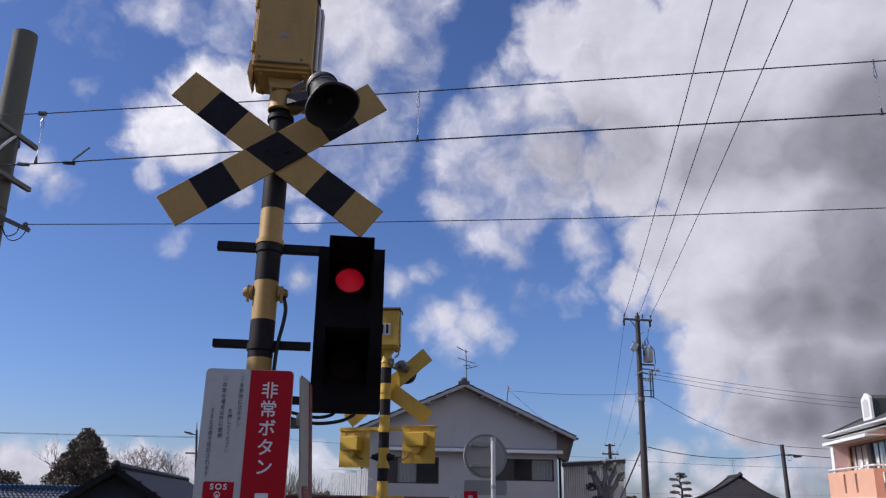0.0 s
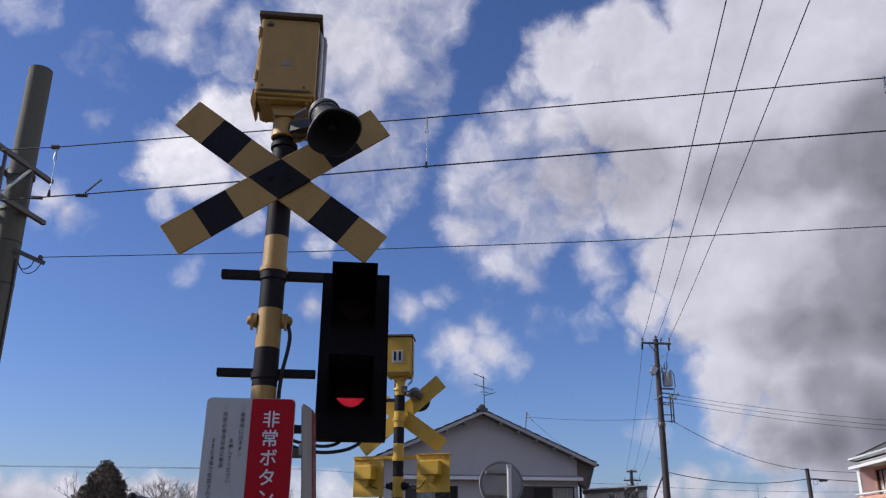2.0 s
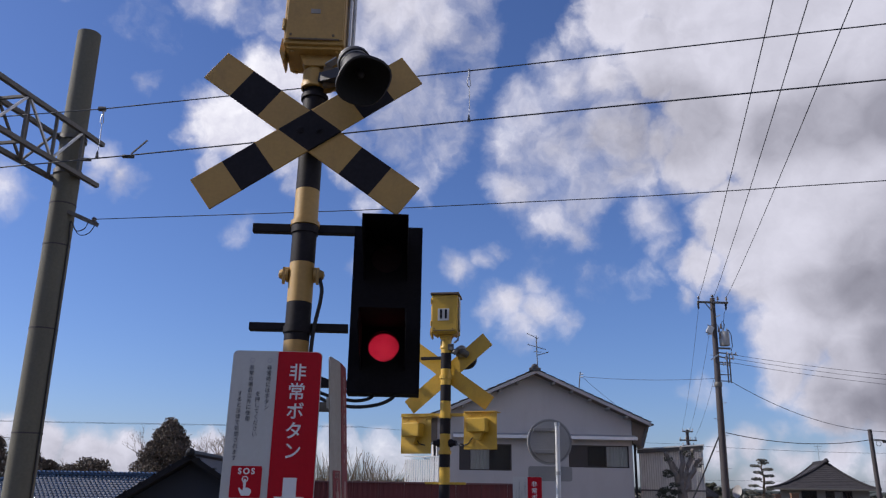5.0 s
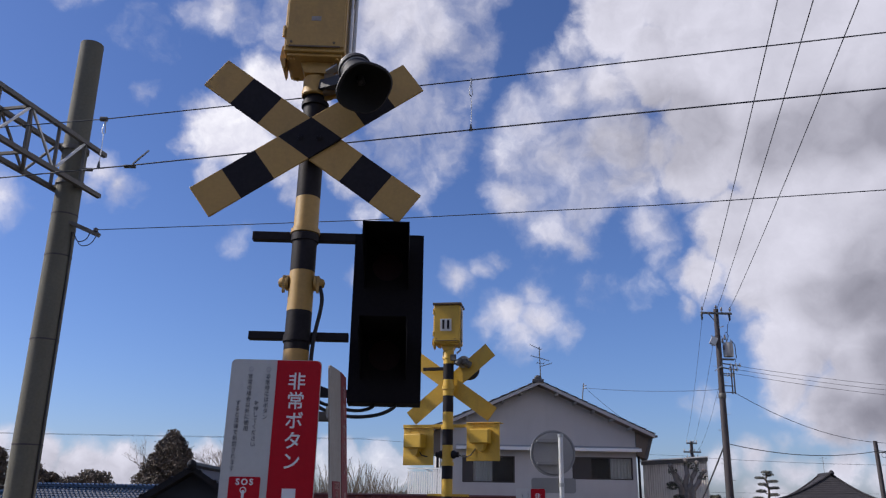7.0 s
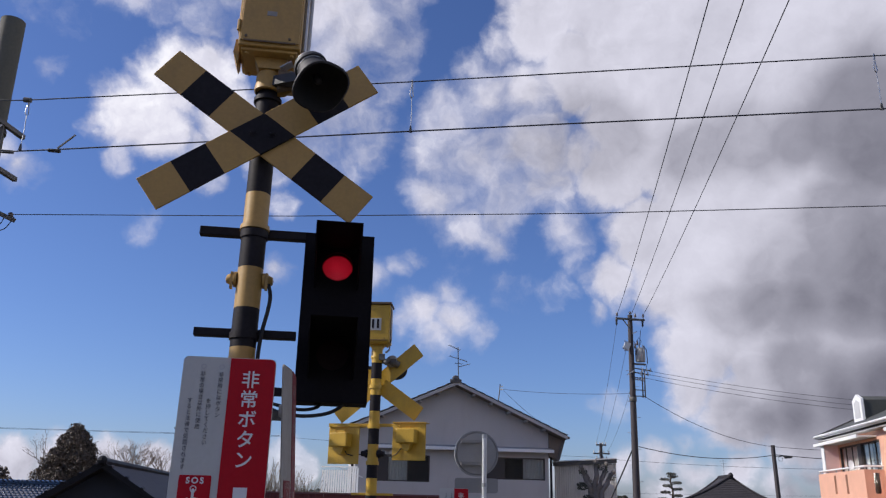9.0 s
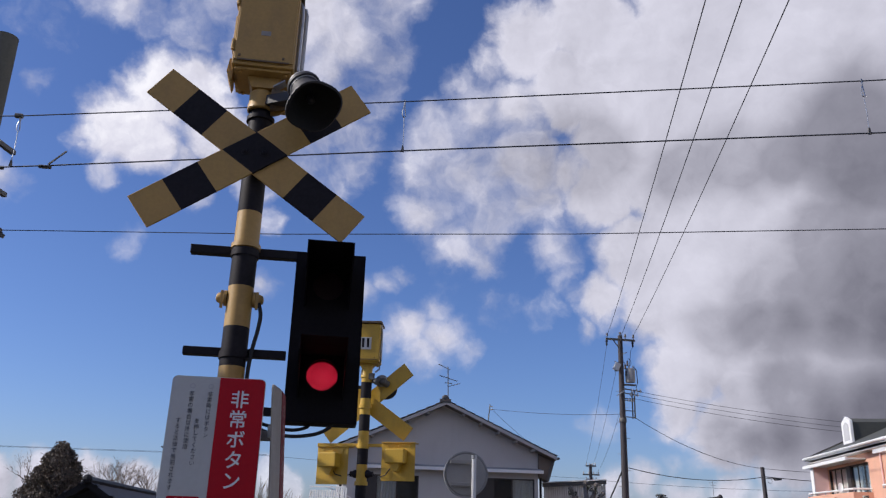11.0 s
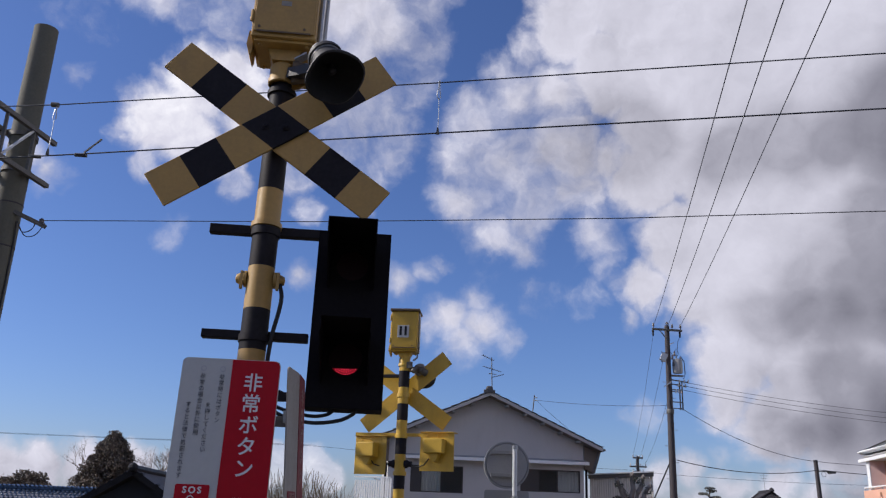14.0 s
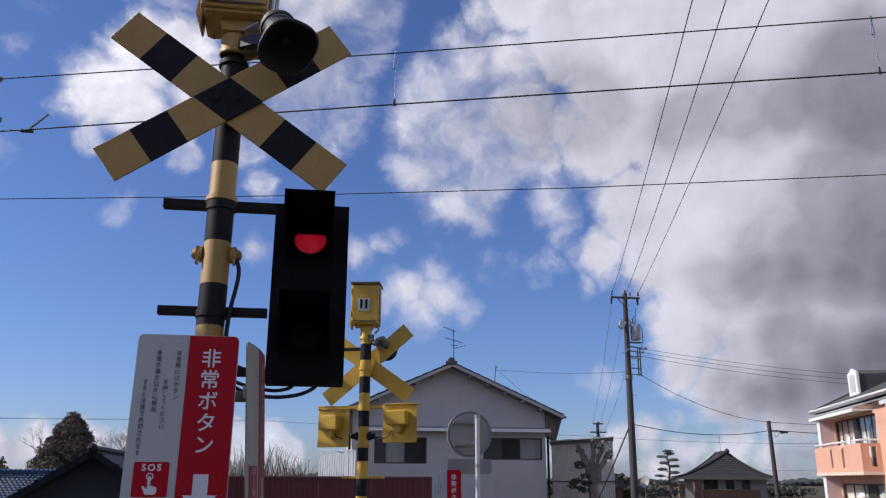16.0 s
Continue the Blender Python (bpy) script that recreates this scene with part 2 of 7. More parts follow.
def rod(bm, a, b, r, r2=None, n=10, cap=True, mi=0):
    a, b = Vector(a), Vector(b)
    d = b - a
    m = Matrix.Translation((a + b) / 2) @ d.to_track_quat("Z", "Y").to_matrix().to_4x4()
    q = bmesh.ops.create_cone(bm, cap_ends=cap, segments=n, radius1=r, radius2=r if r2 is None else r2, depth=d.length, matrix=m)
    if mi:
        for f in {f for v in q["verts"] for f in v.link_faces}:
            f.material_index = mi
    return q["verts"]


def beam(bm, a, b, w, h):
    """A straight bar of rectangular section from a to b."""
    a, b = Vector(a), Vector(b)
    d = b - a
    m = Matrix.Translation((a + b) / 2) @ d.to_track_quat("Z", "Y").to_matrix().to_4x4() @ Matrix.Diagonal((w, h, d.length, 1))
    return bmesh.ops.create_cube(bm, size=1, matrix=m)["verts"]


def tube(bm, pts, r, n=6):
    """A round bar or cable along points."""
    pts = [Vector(p) for p in pts]
    rings = []
    for i, p in enumerate(pts):
        d = (pts[min(i + 1, len(pts) - 1)] - pts[max(i - 1, 0)]).normalized()
        up = Vector((0, 0, 1)) if abs(d.z) < 0.95 else Vector((1, 0, 0))
        s = d.cross(up).normalized()
        u = s.cross(d)
        rr = r[i] if isinstance(r, (list, tuple)) else r
        rings.append([bm.verts.new(p + (s * math.cos(2 * math.pi * k / n) + u * math.sin(2 * math.pi * k / n)) * rr) for k in range(n)])
    for x, y in zip(rings, rings[1:]):
        for k in range(n):
            bm.faces.new((x[k], x[(k + 1) % n], y[(k + 1) % n], y[k]))
    bm.faces.new(rings[0][::-1])
    bm.faces.new(rings[-1])


def round_off(pts, n=5):
    """A smooth curve through the given points."""
    p = [Vector(q) for q in pts]
    p = [p[0] * 2 - p[1]] + p + [p[-1] * 2 - p[-2]]
    out = []
    for i in range(1, len(p) - 2):
        for k in range(n):
            t = k / n
            a, b, c, d = p[i - 1:i + 3]
            out.append(0.5 * (2 * b + (c - a) * t + (2 * a - 5 * b + 4 * c - d) * t * t + (3 * b - a - 3 * c + d) * t ** 3))
    return out + [p[-2]]


def sag(a, b, drop, n=16):
    a, b = Vector(a), Vector(b)
    return [a.lerp(b, i / n) - Vector((0, 0, 4 * drop * (i / n) * (1 - i / n))) for i in range(n + 1)]


def lathe(bm, profile, m, n=24):
    """Turns (radius, height) points round the z axis, placed by m."""
    rings = []
    for r, z in profile:
        rings.append([bm.verts.new(m @ Vector((r * math.cos(2 * math.pi * k / n), r * math.sin(2 * math.pi * k / n), z))) for k in range(n)])
    for x, y in zip(rings, rings[1:]):
        for k in range(n):
            bm.faces.new((x[k], x[(k + 1) % n], y[(k + 1) % n], y[k]))
    return rings


def prism(bm, poly, y0, y1, plane="xz"):
    """Extrudes a polygon given in x, z from y0 to y1 (or x, y from z0 to z1)."""
    f = (lambda p, d: (p[0], d, p[1])) if plane == "xz" else (lambda p, d: (p[0], p[1], d))
    a = [bm.verts.new(f(p, y0)) for p in poly]
    b = [bm.verts.new(f(p, y1)) for p in poly]
    bm.faces.new(a)
    bm.faces.new(b[::-1])
    for i in range(len(poly)):
        j = (i + 1) % len(poly)
        bm.faces.new((a[i], b[i], b[j], a[j]))


def rounded(x0, z0, x1, z1, r, n=5):
    pts = []
    for cx, cz, a in ((x1 - r, z1 - r, 0), (x0 + r, z1 - r, 90), (x0 + r, z0 + r, 180), (x1 - r, z0 + r, 270)):
        for i in range(n + 1):
            t = radians(a + 90 * i / n)
            pts.append((cx + r * math.cos(t), cz + r * math.sin(t)))
    return pts


def letters(text, size, m, depth=0.0008, bold=0.0, gap=1.0):
    """A bmesh of one line of writing, upright in x, z before m."""
    cu = bpy.data.curves.new("writing", "FONT")
    cu.body, cu.size, cu.align_x, cu.align_y = text, size, "CENTER", "CENTER"
    cu.extrude, cu.offset, cu.resolution_u, cu.space_character = depth, bold, 4, gap
    ob = bpy.data.objects.new("writing", cu)
    scene.collection.objects.link(ob)
    me = bpy.data.meshes.new_from_object(ob.evaluated_get(bpy.context.evaluated_depsgraph_get()))
    bm = B()
    bm.from_mesh(me)
    bmesh.ops.transform(bm, matrix=m @ pose(0, 0, 0, 90, 0, 0), verts=bm.verts[:])
    bpy.data.objects.remove(ob)
    bpy.data.curves.remove(cu)
    bpy.data.meshes.remove(me)
    return bm


def column(text, x, z_top, pitch, size, y, bold=0.0):
    """Vertical writing: one character under the other."""
    out = B()
    for i, ch in enumerate(text):
        b = letters(ch, size, Matrix.Translation((x, y, z_top - pitch * (i + 0.5))), bold=bold)
        tmp = bpy.data.meshes.new("t")
        b.to_mesh(tmp)
        b.free()
        out.from_mesh(tmp)
        bpy.data.meshes.remove(tmp)
    return out


# ============ ground ============
bm = B()
box(bm, (-2500, -2500, -0.4), (2500, 2500, -0.03))
solo("ground", bm, SOIL, "flat ground of soil and gravel reaching the horizon", "ground", kind="structure")
bm = B()
prism(bm, [(-0.1, -30), (3.6, -30), (3.6, 4), (6.5, 20), (8.5, 60), (5.0, 60), (3.0, 20), (-0.1, 4)], -0.026, 0.0, "xy")
solo("road", bm, ASPHALT, "narrow worn asphalt road over the railway crossing", "road", kind="structure")

# unseen wall, added behind the viewer to hold back sky light
bm = B()
box(bm, (-32, -24.4, 0.0), (32, -24.0, 8.0))
solo("wall_south", bm, mat("plain_brown_wall", (0.22, 0.19, 0.165), 0.9, vary=0.15, scale=0.6, bump=0.2), "plain brown wall added unseen behind the viewer to shade the fronts", "wall", kind="structure")

# ============ clouds ============
CLOUD_BANK = [  # azimuth, elevation, radius in degrees, density: broad opaque cumulus bank
    (16.3, 32, 3, 2), (14.3, 32.7, 1.44, 1.4), (13.5, 30.5, 1.28, 1.2), (21, 32.4, 3.4, 3), (28.4, 29.7, 6, 3), (35.1, 28.1, 8.8, 3), (19, 28.5, 3.4, 2), (24.3, 25, 5.2, 3),
    (32.4, 21.4, 8.8, 3), (21.2, 21.4, 2.8, 2), (23.7, 17.7, 3.4, 2.5), (21.2, 14.5, 2, 1.8), (20.1, 12.9, 1.12, 1.2), (29.2, 15, 6.8, 3), (36.5, 15.3, 8.8, 3), (26.5, 9.7, 3, 2),
    (25.7, 7.3, 2.08, 1.6), (28.6, 5.9, 3, 2), (32, 5.6, 3.4, 2.1), (35.8, 5.3, 4, 2.4), (45, 19.1, 18, 3), (37.4, 39.7, 12, 3), (22.5, 29.7, 2.8, 2), (31, 8.6, 3.8, 2.4),
]
CLOUD_MANTLE = [  # thinner broken skirt before the bank
    (11, 28.7, 1.2, 0.8), (12.4, 22.5, 5, 0.36), (9.3, 25.7, 2.24, 0.55), (8, 23.3, 2, 0.44), (12.4, 22.9, 2.88, 0.6), (7.9, 20.2, 1.84, 0.55), (10.7, 18.2, 1.84, 0.52), (16.1, 24, 2.96, 0.75),
    (16.8, 20.8, 2.48, 0.65), (13.4, 19.7, 2.32, 0.5), (17.6, 17.8, 1.84, 1), (18.4, 16, 1.04, 0.8), (12, 27.3, 1.84, 0.7), (15.3, 27.4, 2.4, 1), (18.8, 23.1, 2.2, 1.1), (12.5, 17.4, 1.36, 0.4),
    (16.8, 13.6, 1.04, -0.02), (13.9, 13.8, 0.96, -0.14), (18, 14.3, 0.88, 0.08), (10, 15.4, 0.72, -0.1),
]
CLOUD_HEAP = [  # bright cumulus heap
    (-13.4, 24.1, 2.88, 1.4), (-11.4, 26.5, 2.72, 1.6), (-8.6, 27.3, 2.4, 1.4), (-11.7, 23, 2.32, 1), (-15.3, 22.8, 1.44, 0.8), (-7, 24.8, 2.72, 1), (-13.8, 20.8, 1.28, 0.4), (-9, 21.9, 1.68, 0.45),
    (-3.9, 22.4, 1.84, 0.35), (-2.7, 19.6, 1.04, 0.3), (-7.8, 20.2, 1.28, 0.28), (-10, 29.1, 1.2, 0.1),
]
CLOUD_VEIL = [  # thin torn veil
    (-14.1, 31.8, 1.68, 0.5), (-16.1, 31.6, 1.28, 0.3), (-11.9, 31.1, 1.44, 0.15), (-9.3, 30.8, 1.68, 0.28), (-8.4, 33.1, 2.4, 0.3), (-4.6, 30.8, 2.4, 0.55), (-1.2, 32.6, 3.12, 0.9), (1.2, 32, 3.04, 0.8),
    (-0, 29.6, 2.32, 0.62), (3.8, 33.6, 2.48, 0.42), (4.4, 31.4, 1.92, 0.25), (-2.7, 28.2, 1.92, 0.45), (0.9, 26.6, 2.64, 0.32), (3.5, 28.2, 2.08, 0.15), (-0.6, 24.2, 2.24, 0.34), (2.9, 24.3, 2, 0.22),
    (1.2, 21.5, 1.84, 0.16), (6.1, 35.9, 2.64, 0.4), (-1.7, 38.3, 5.6, 0.55), (-14.7, 35.3, 3.2, 0.45), (-19, 29.8, 1.04, -0.12), (-17.6, 28.9, 0.8, -0.12), (-20.3, 28.8, 0.64, -0.12), (-24.5, 31.8, 1.6, 0.1),
]
CLOUD_PUFFS = [  # small fair-weather puffs
    (-21.3, 20.2, 1.44, 0.95), (-20, 19.5, 1.2, 0.85), (-21.8, 18.8, 0.88, 0.5), (7.5, 12.5, 1.75, 0.85), (9.7, 12.2, 1.9, 0.9), (8.3, 11, 1.65, 0.75), (9.3, 13.8, 1.3, 0.65), (11.1, 11.2, 1.2, 0.4),
    (6.2, 11.7, 0.88, 0.35), (4, 14.8, 1.44, 0.7), (5.5, 15.5, 0.88, 0.45), (6.6, 16.1, 0.56, 0.2), (-2.4, 14.6, 1.12, 0.7), (-11.8, 16.8, 0.8, 0.22), (-19.2, 25.6, 0.36, 0.3), (-26.6, 17.9, 1.6, 0.9),
    (-27.6, 17, 1, 0.6), (-31.1, 17.9, 2.4, 0.8), (20.6, 6.2, 1.04, 0.25), (19.3, 6.1, 0.72, 0.1),
]
CLOUD_LOW = [  # low clouds over the horizon
    (-29.1, 2, 1.92, 2.2), (-27.3, 1.9, 1.76, 2.2), (-25.1, 2, 1.76, 2.2), (-22.6, 1.9, 1.76, 2.2), (-19.9, 2, 1.76, 2.2), (-17.6, 2, 1.68, 2.2), (-14.9, 2, 1.68, 2), (-12.2, 1.9, 1.6, 1.9),
    (-8.8, 1.9, 1.52, 1.6), (-1, 2, 2, 0.4), (-4.1, 2.3, 1.8, 0.5), (-32.2, 3.1, 2.4, 1),
    (-26.6, 2.6, 1.3, 1.8), (-24.4, 2.5, 1.2, 1.8), (-22.3, 2.7, 1.25, 1.8), (-20.6, 2.5, 1.1, 1.8), (-18.6, 2.2, 1.1, 1.8), (-13.3, 2.0, 1.1, 1.4), (-11, 2.0, 1.0, 1.2),
]
CLOUD_FAR = [  # far pale streaks of cloud under the bank
    (21.2, 2.2, 1.44, 1.2), (23.4, 2.7, 1.2, 1.0), (25.9, 2, 1.36, 1.3), (28.3, 2.3, 1.36, 1.3), (30.6, 1.8, 1.44, 1.4), (32.9, 2.3, 1.36, 1.3), (35.3, 2, 1.6, 1.4), (37.7, 2.2, 1.76, 1.4),
    (40.5, 2.1, 2.4, 1.4), (25.3, 4.1, 0.72, 0.25), (6.1, 2.9, 1.6, 0.25), (19, 1.5, 1.2, 0.4), (16.4, 1.9, 0.96, 0.2),
    (24, 0.6, 1.5, 1.3), (27.5, 0.5, 1.5, 1.3), (31, 0.6, 1.5, 1.3), (34.5, 0.6, 1.6, 1.3), (38.5, 0.6, 1.8, 1.3),
]
CLOUD_DEPTH = [  # where the bank is deepest and lets least light through
    (37.6, 23.7, 3.2, 0.35), (39.2, 21.2, 3.9, 0.5), (33.9, 23.1, 1.73, 0.1), (30.3, 23.2, 1.73, -0.05), (27.3, 22.5, 1.54, -0.15), (20.1, 24.2, 2.31, -0.1), (16.5, 23.5, 1.93, -0.15), (37.8, 12.0, 2.89, 1.3),
    (35.4, 12.1, 2.31, 0.9), (32.9, 12.1, 1.93, 0.65), (30.6, 12.4, 1.5, 0.3), (28.5, 12.2, 1.1, -0.15), (40.5, 12.0, 4.24, 1.3), (37.1, 6.6, 3.08, 0.9), (34.4, 6.1, 2.6, 1.0),
    (31.8, 5.5, 2.3, 0.8), (29.8, 5.1, 1.8, 0.5), (39.6, 6.3, 4.24, 0.9), (36.5, 4.2, 2.69, 0.8), (28.1, 7.2, 1.16, -0.2), (32.9, 1.7, 2.0, 0.0), (36.2, 1.7, 2.4, 0.1),
    (44.1, 11.1, 5.78, 1.2), (44.2, 19.9, 5.78, 0.6), (-28, 0.2, 1.5, -0.2), (-25, 0.2, 1.5, -0.2), (-22, 0.2, 1.5, -0.2), (-19, 0.2, 1.5, -0.2), (-16, 0.2, 1.5, -0.2), (-13, 0.2, 1.5, -0.2), (-10, 0.2, 1.5, -0.2),
    (35.4, 16.7, 2.50, 0.1), (38.2, 15.1, 3.08, 0.45), (31.5, 14.4, 1.54, -0.1), (36.8, 13.6, 2.69, 0.6), (33.7, 13.8, 1.73, 0.1), (32.1, 8.4, 1.73, 0.2), (28.2, 5.5, 1.35, 0), (38.5, 16.9, 2.69, 0.2), (35.7, 14.2, 2.31, 0.15), (40.2, 14.3, 3.66, 0.5), (38.1, 14.3, 2.31, 0.3),
]
CLOUD_BEHIND = [(-139, 22, 14, 1.5), (167, 24, 18, 1.5), (117, 24, 20, 1.5), (180, 58, 10, 1.0), (75, 30, 18, 2.0), (80, 12, 12, 1.2)]


def cloud_material():
    m = bpy.data.materials.new("cloud")
    m.use_nodes = True
    nt = m.node_tree
    nt.nodes.clear()
    L = nt.links.new

    def node(kind, **kw):
        n = nt.nodes.new(kind)
        for k, v in kw.items():
            n.inputs[k.replace("_", " ")].default_value = v
        return n

    def math_(op, a, b, c=None):
        n = nt.nodes.new("ShaderNodeMath")
        n.operation = op
        for i, v in enumerate((a, b) if c is None else (a, b, c)):
            if isinstance(v, (int, float)):
                n.inputs[i].default_value = v
            else:
                L(v, n.inputs[i])
        return n.outputs[0]

    def vec(op, a, b):
        n = nt.nodes.new("ShaderNodeVectorMath")
        n.operation = op
        for i, v in enumerate((a, b)):
            if isinstance(v, tuple):
                n.inputs[i].default_value = v
            else:
                L(v, n.inputs[i])
        return n.outputs[0]

    def union(blobs, q, edge, blend):
        """Smooth union of round masses: depth inside the outline over the width of its edge, no more than each one's density."""
        field = None
        for az, el, r, s in blobs:
            d = nt.nodes.new("ShaderNodeVectorMath")
            d.operation = "DISTANCE"
            L(q, d.inputs[0])
            c = math.cos(radians(el))
            d.inputs[1].default_value = (math.sin(radians(az)) * c, math.cos(radians(az)) * c, math.sin(radians(el)))
            mr = node("ShaderNodeMapRange", From_Min=radians(r - s * edge), From_Max=radians(r + 1.5 * edge), To_Min=s, To_Max=-1.5)
            L(d.outputs["Value"], mr.inputs["Value"])
            field = mr.outputs[0] if field is None else math_("SMOOTH_MAX", field, mr.outputs[0], blend)
        return field

    tc = nt.nodes.new("ShaderNodeTexCoord")
    nm = nt.nodes.new("ShaderNodeVectorMath")
    nm.operation = "NORMALIZE"
    L(tc.outputs["Object"], nm.inputs[0])
    p = nm.outputs[0]
    # outlines are torn by a wandering of the lookup direction
    wob = node("ShaderNodeTexNoise", Scale=15.0, Detail=5.0, Roughness=0.58)
    L(p, wob.inputs["Vector"])
    q = vec("ADD", p, vec("MULTIPLY", vec("SUBTRACT", wob.outputs["Color"], (0.5, 0.5, 0.5)), (0.06, 0.06, 0.06)))

    def billow(v, scale, rough):
        a = node("ShaderNodeTexNoise", Scale=scale, Detail=9.0, Roughness=rough, Lacunarity=2.1)
        L(v, a.inputs["Vector"])
        return a.outputs["Fac"]

    def heads(v):
        """Rounded cauliflower heads: far from the creases between cells the value is low."""
        a = node("ShaderNodeTexVoronoi", Scale=24.0, Detail=3.0, Roughness=0.55, Lacunarity=2.2)
        a.normalize = True
        L(v, a.inputs["Vector"])
        return a.outputs["Distance"]

    n0 = billow(q, 17.0, 0.56)
    v0 = heads(q)
    v1 = heads(vec("ADD", q, (-0.008, 0.0, 0.008)))
    s0 = billow(q, 9.0, 0.42)
    s1 = billow(vec("ADD", q, (-0.030, 0.0, 0.030)), 9.0, 0.42)
    solid = math_("SMOOTH_MAX", union(CLOUD_BANK, q, 1.15, 0.2), union(CLOUD_BEHIND, q, 2.2, 0.2), 0.2)
    solid = math_("SMOOTH_MAX", solid, union(CLOUD_HEAP, q, 1.2, 0.25), 0.25)
    loose = math_("SMOOTH_MAX", union(CLOUD_MANTLE + CLOUD_VEIL, q, 1.9, 0.25), union(CLOUD_PUFFS, q, 1.6, 0.25), 0.25)
    low = math_("SMOOTH_MAX", union(CLOUD_LOW, q, 0.75, 0.25), union(CLOUD_FAR, q, 1.3, 0.25), 0.25)
    body = math_("SMOOTH_MAX", math_("SMOOTH_MAX", solid, loose, 0.25), low, 0.25)
    crisp = node("ShaderNodeMapRange", From_Min=-1.2, From_Max=0.4, To_Min=0.45, To_Max=1.15)
    L(solid, crisp.inputs["Value"])
    dens = math_("ADD", math_("ADD", body, 0.05), math_("ADD", math_("MULTIPLY", math_("SUBTRACT", n0, 0.5), 1.45), math_("MULTIPLY", math_("SUBTRACT", 0.3, v0), crisp.outputs[0])))
    cover = node("ShaderNodeMapRange", From_Min=-0.22, From_Max=1.10)
    cover.interpolation_type = "SMOOTHSTEP"
    L(dens, cover.inputs["Value"])
    # deep parts let less light through; the side towards the sun is brighter
    roll = node("ShaderNodeTexNoise", Scale=11.0, Detail=2.5, Roughness=0.45)
    L(p, roll.inputs["Vector"])
    deep = union(CLOUD_DEPTH, vec("ADD", p, vec("MULTIPLY", vec("SUBTRACT", roll.outputs["Color"], (0.5, 0.5, 0.5)), (0.05, 0.05, 0.05))), 2.5, 0.4)
    lay = nt.nodes.new("ShaderNodeMapping")
    lay.inputs["Scale"].default_value = (1.0, 1.0, 2.2)
    L(q, lay.inputs["Vector"])
    soft = billow(lay.outputs[0], 5.0, 0.5)
    shade = node("ShaderNodeMapRange", From_Min=-0.9, From_Max=1.25, To_Min=0.0, To_Max=0.88)
    shade.interpolation_type = "SMOOTHSTEP"
    L(math_("ADD", deep, math_("MULTIPLY", math_("SUBTRACT", soft, 0.5), 0.4)), shade.inputs["Value"])
    relief = math_("ADD", math_("ADD", math_("MULTIPLY", math_("SUBTRACT", s0, s1), 0.75), math_("MULTIPLY", math_("SUBTRACT", v1, v0), 0.5)), math_("MULTIPLY", math_("SUBTRACT", n0, 0.5), 0.16))
    calm = node("ShaderNodeMapRange", From_Min=0.4, From_Max=2.2, To_Min=1.0, To_Max=0.5)
    L(union(CLOUD_BANK, q, 1.15, 0.2), calm.inputs["Value"])
    relief = math_("MULTIPLY", relief, calm.outputs[0])
    thin = node("ShaderNodeMapRange", From_Min=0.2, From_Max=1.6, To_Min=0.02, To_Max=0.08)
    L(dens, thin.inputs["Value"])
    tone = math_("SUBTRACT", math_("SUBTRACT", math_("ADD", 1.0, relief), shade.outputs[0]), thin.outputs[0])
    sunlit = node("ShaderNodeMapRange", From_Min=0.0, From_Max=1.2, To_Min=0.0, To_Max=0.17)
    sunlit.interpolation_type = "SMOOTHSTEP"
    L(union(CLOUD_HEAP + CLOUD_LOW, q, 1.3, 0.25), sunlit.inputs["Value"])
    tone = math_("MULTIPLY", math_("ADD", tone, sunlit.outputs[0]), 0.81)
    ramp = nt.nodes.new("ShaderNodeValToRGB")
    e = ramp.color_ramp.elements
    e[0].position, e[0].color = 0.0, (0.14, 0.14, 0.175, 1)
    e[1].position, e[1].color = 1.0, (0.97, 0.97, 1.0, 1)
    top = ramp.color_ramp.elements.new(0.85)
    top.color = (0.74, 0.74, 0.82, 1)
    mid = ramp.color_ramp.elements.new(0.425)
    mid.color = (0.355, 0.355, 0.41, 1)
    L(tone, ramp.inputs["Fac"])
    em = nt.nodes.new("ShaderNodeEmission")
    L(ramp.outputs["Color"], em.inputs["Color"])
    tr = nt.nodes.new("ShaderNodeBsdfTransparent")
    mx = nt.nodes.new("ShaderNodeMixShader")
    L(cover.outputs[0], mx.inputs[0])
    L(tr.outputs[0], mx.inputs[1])
    L(em.outputs[0], mx.inputs[2])
    out = nt.nodes.new("ShaderNodeOutputMaterial")
    L(mx.outputs[0], out.inputs["Surface"])
    return m


bm = B()
bmesh.ops.create_uvsphere(bm, u_segments=64, v_segments=32, radius=3000)
bmesh.ops.delete(bm, geom=[f for f in bm.faces if f.calc_center_median().z < -500], context="FACES")
clouds = solo("clouds", bm, cloud_material(), "white and grey cumulus clouds drifting across a blue sky", "clouds", kind="stuff", smooth=True)


# ============ the near crossing signal ============
LEAN = -3.4
NEAR = pose(-0.807, 3.46, 0, LEAN, 0, 0)


def striped_pole(bm, r, z0, z1, edges, n=28):
    """A tube whose bands change between yellow (0) and black (1) at the given heights."""
    zs = [z0] + [e for e in edges if z0 < e < z1] + [z1]
    for i, (a, b) in enumerate(zip(zs, zs[1:])):
        vs = lathe(bm, [(r, a), (r, b)], Matrix.Identity(4), n)
        mid = (a + b) / 2
        k = sum(1 for e in edges if e < mid)
        for f in {f for v in vs[0] for f in v.link_faces}:
            f.material_index = k % 2
    bmesh.ops.remove_doubles(bm, verts=bm.verts[:], dist=1e-5)


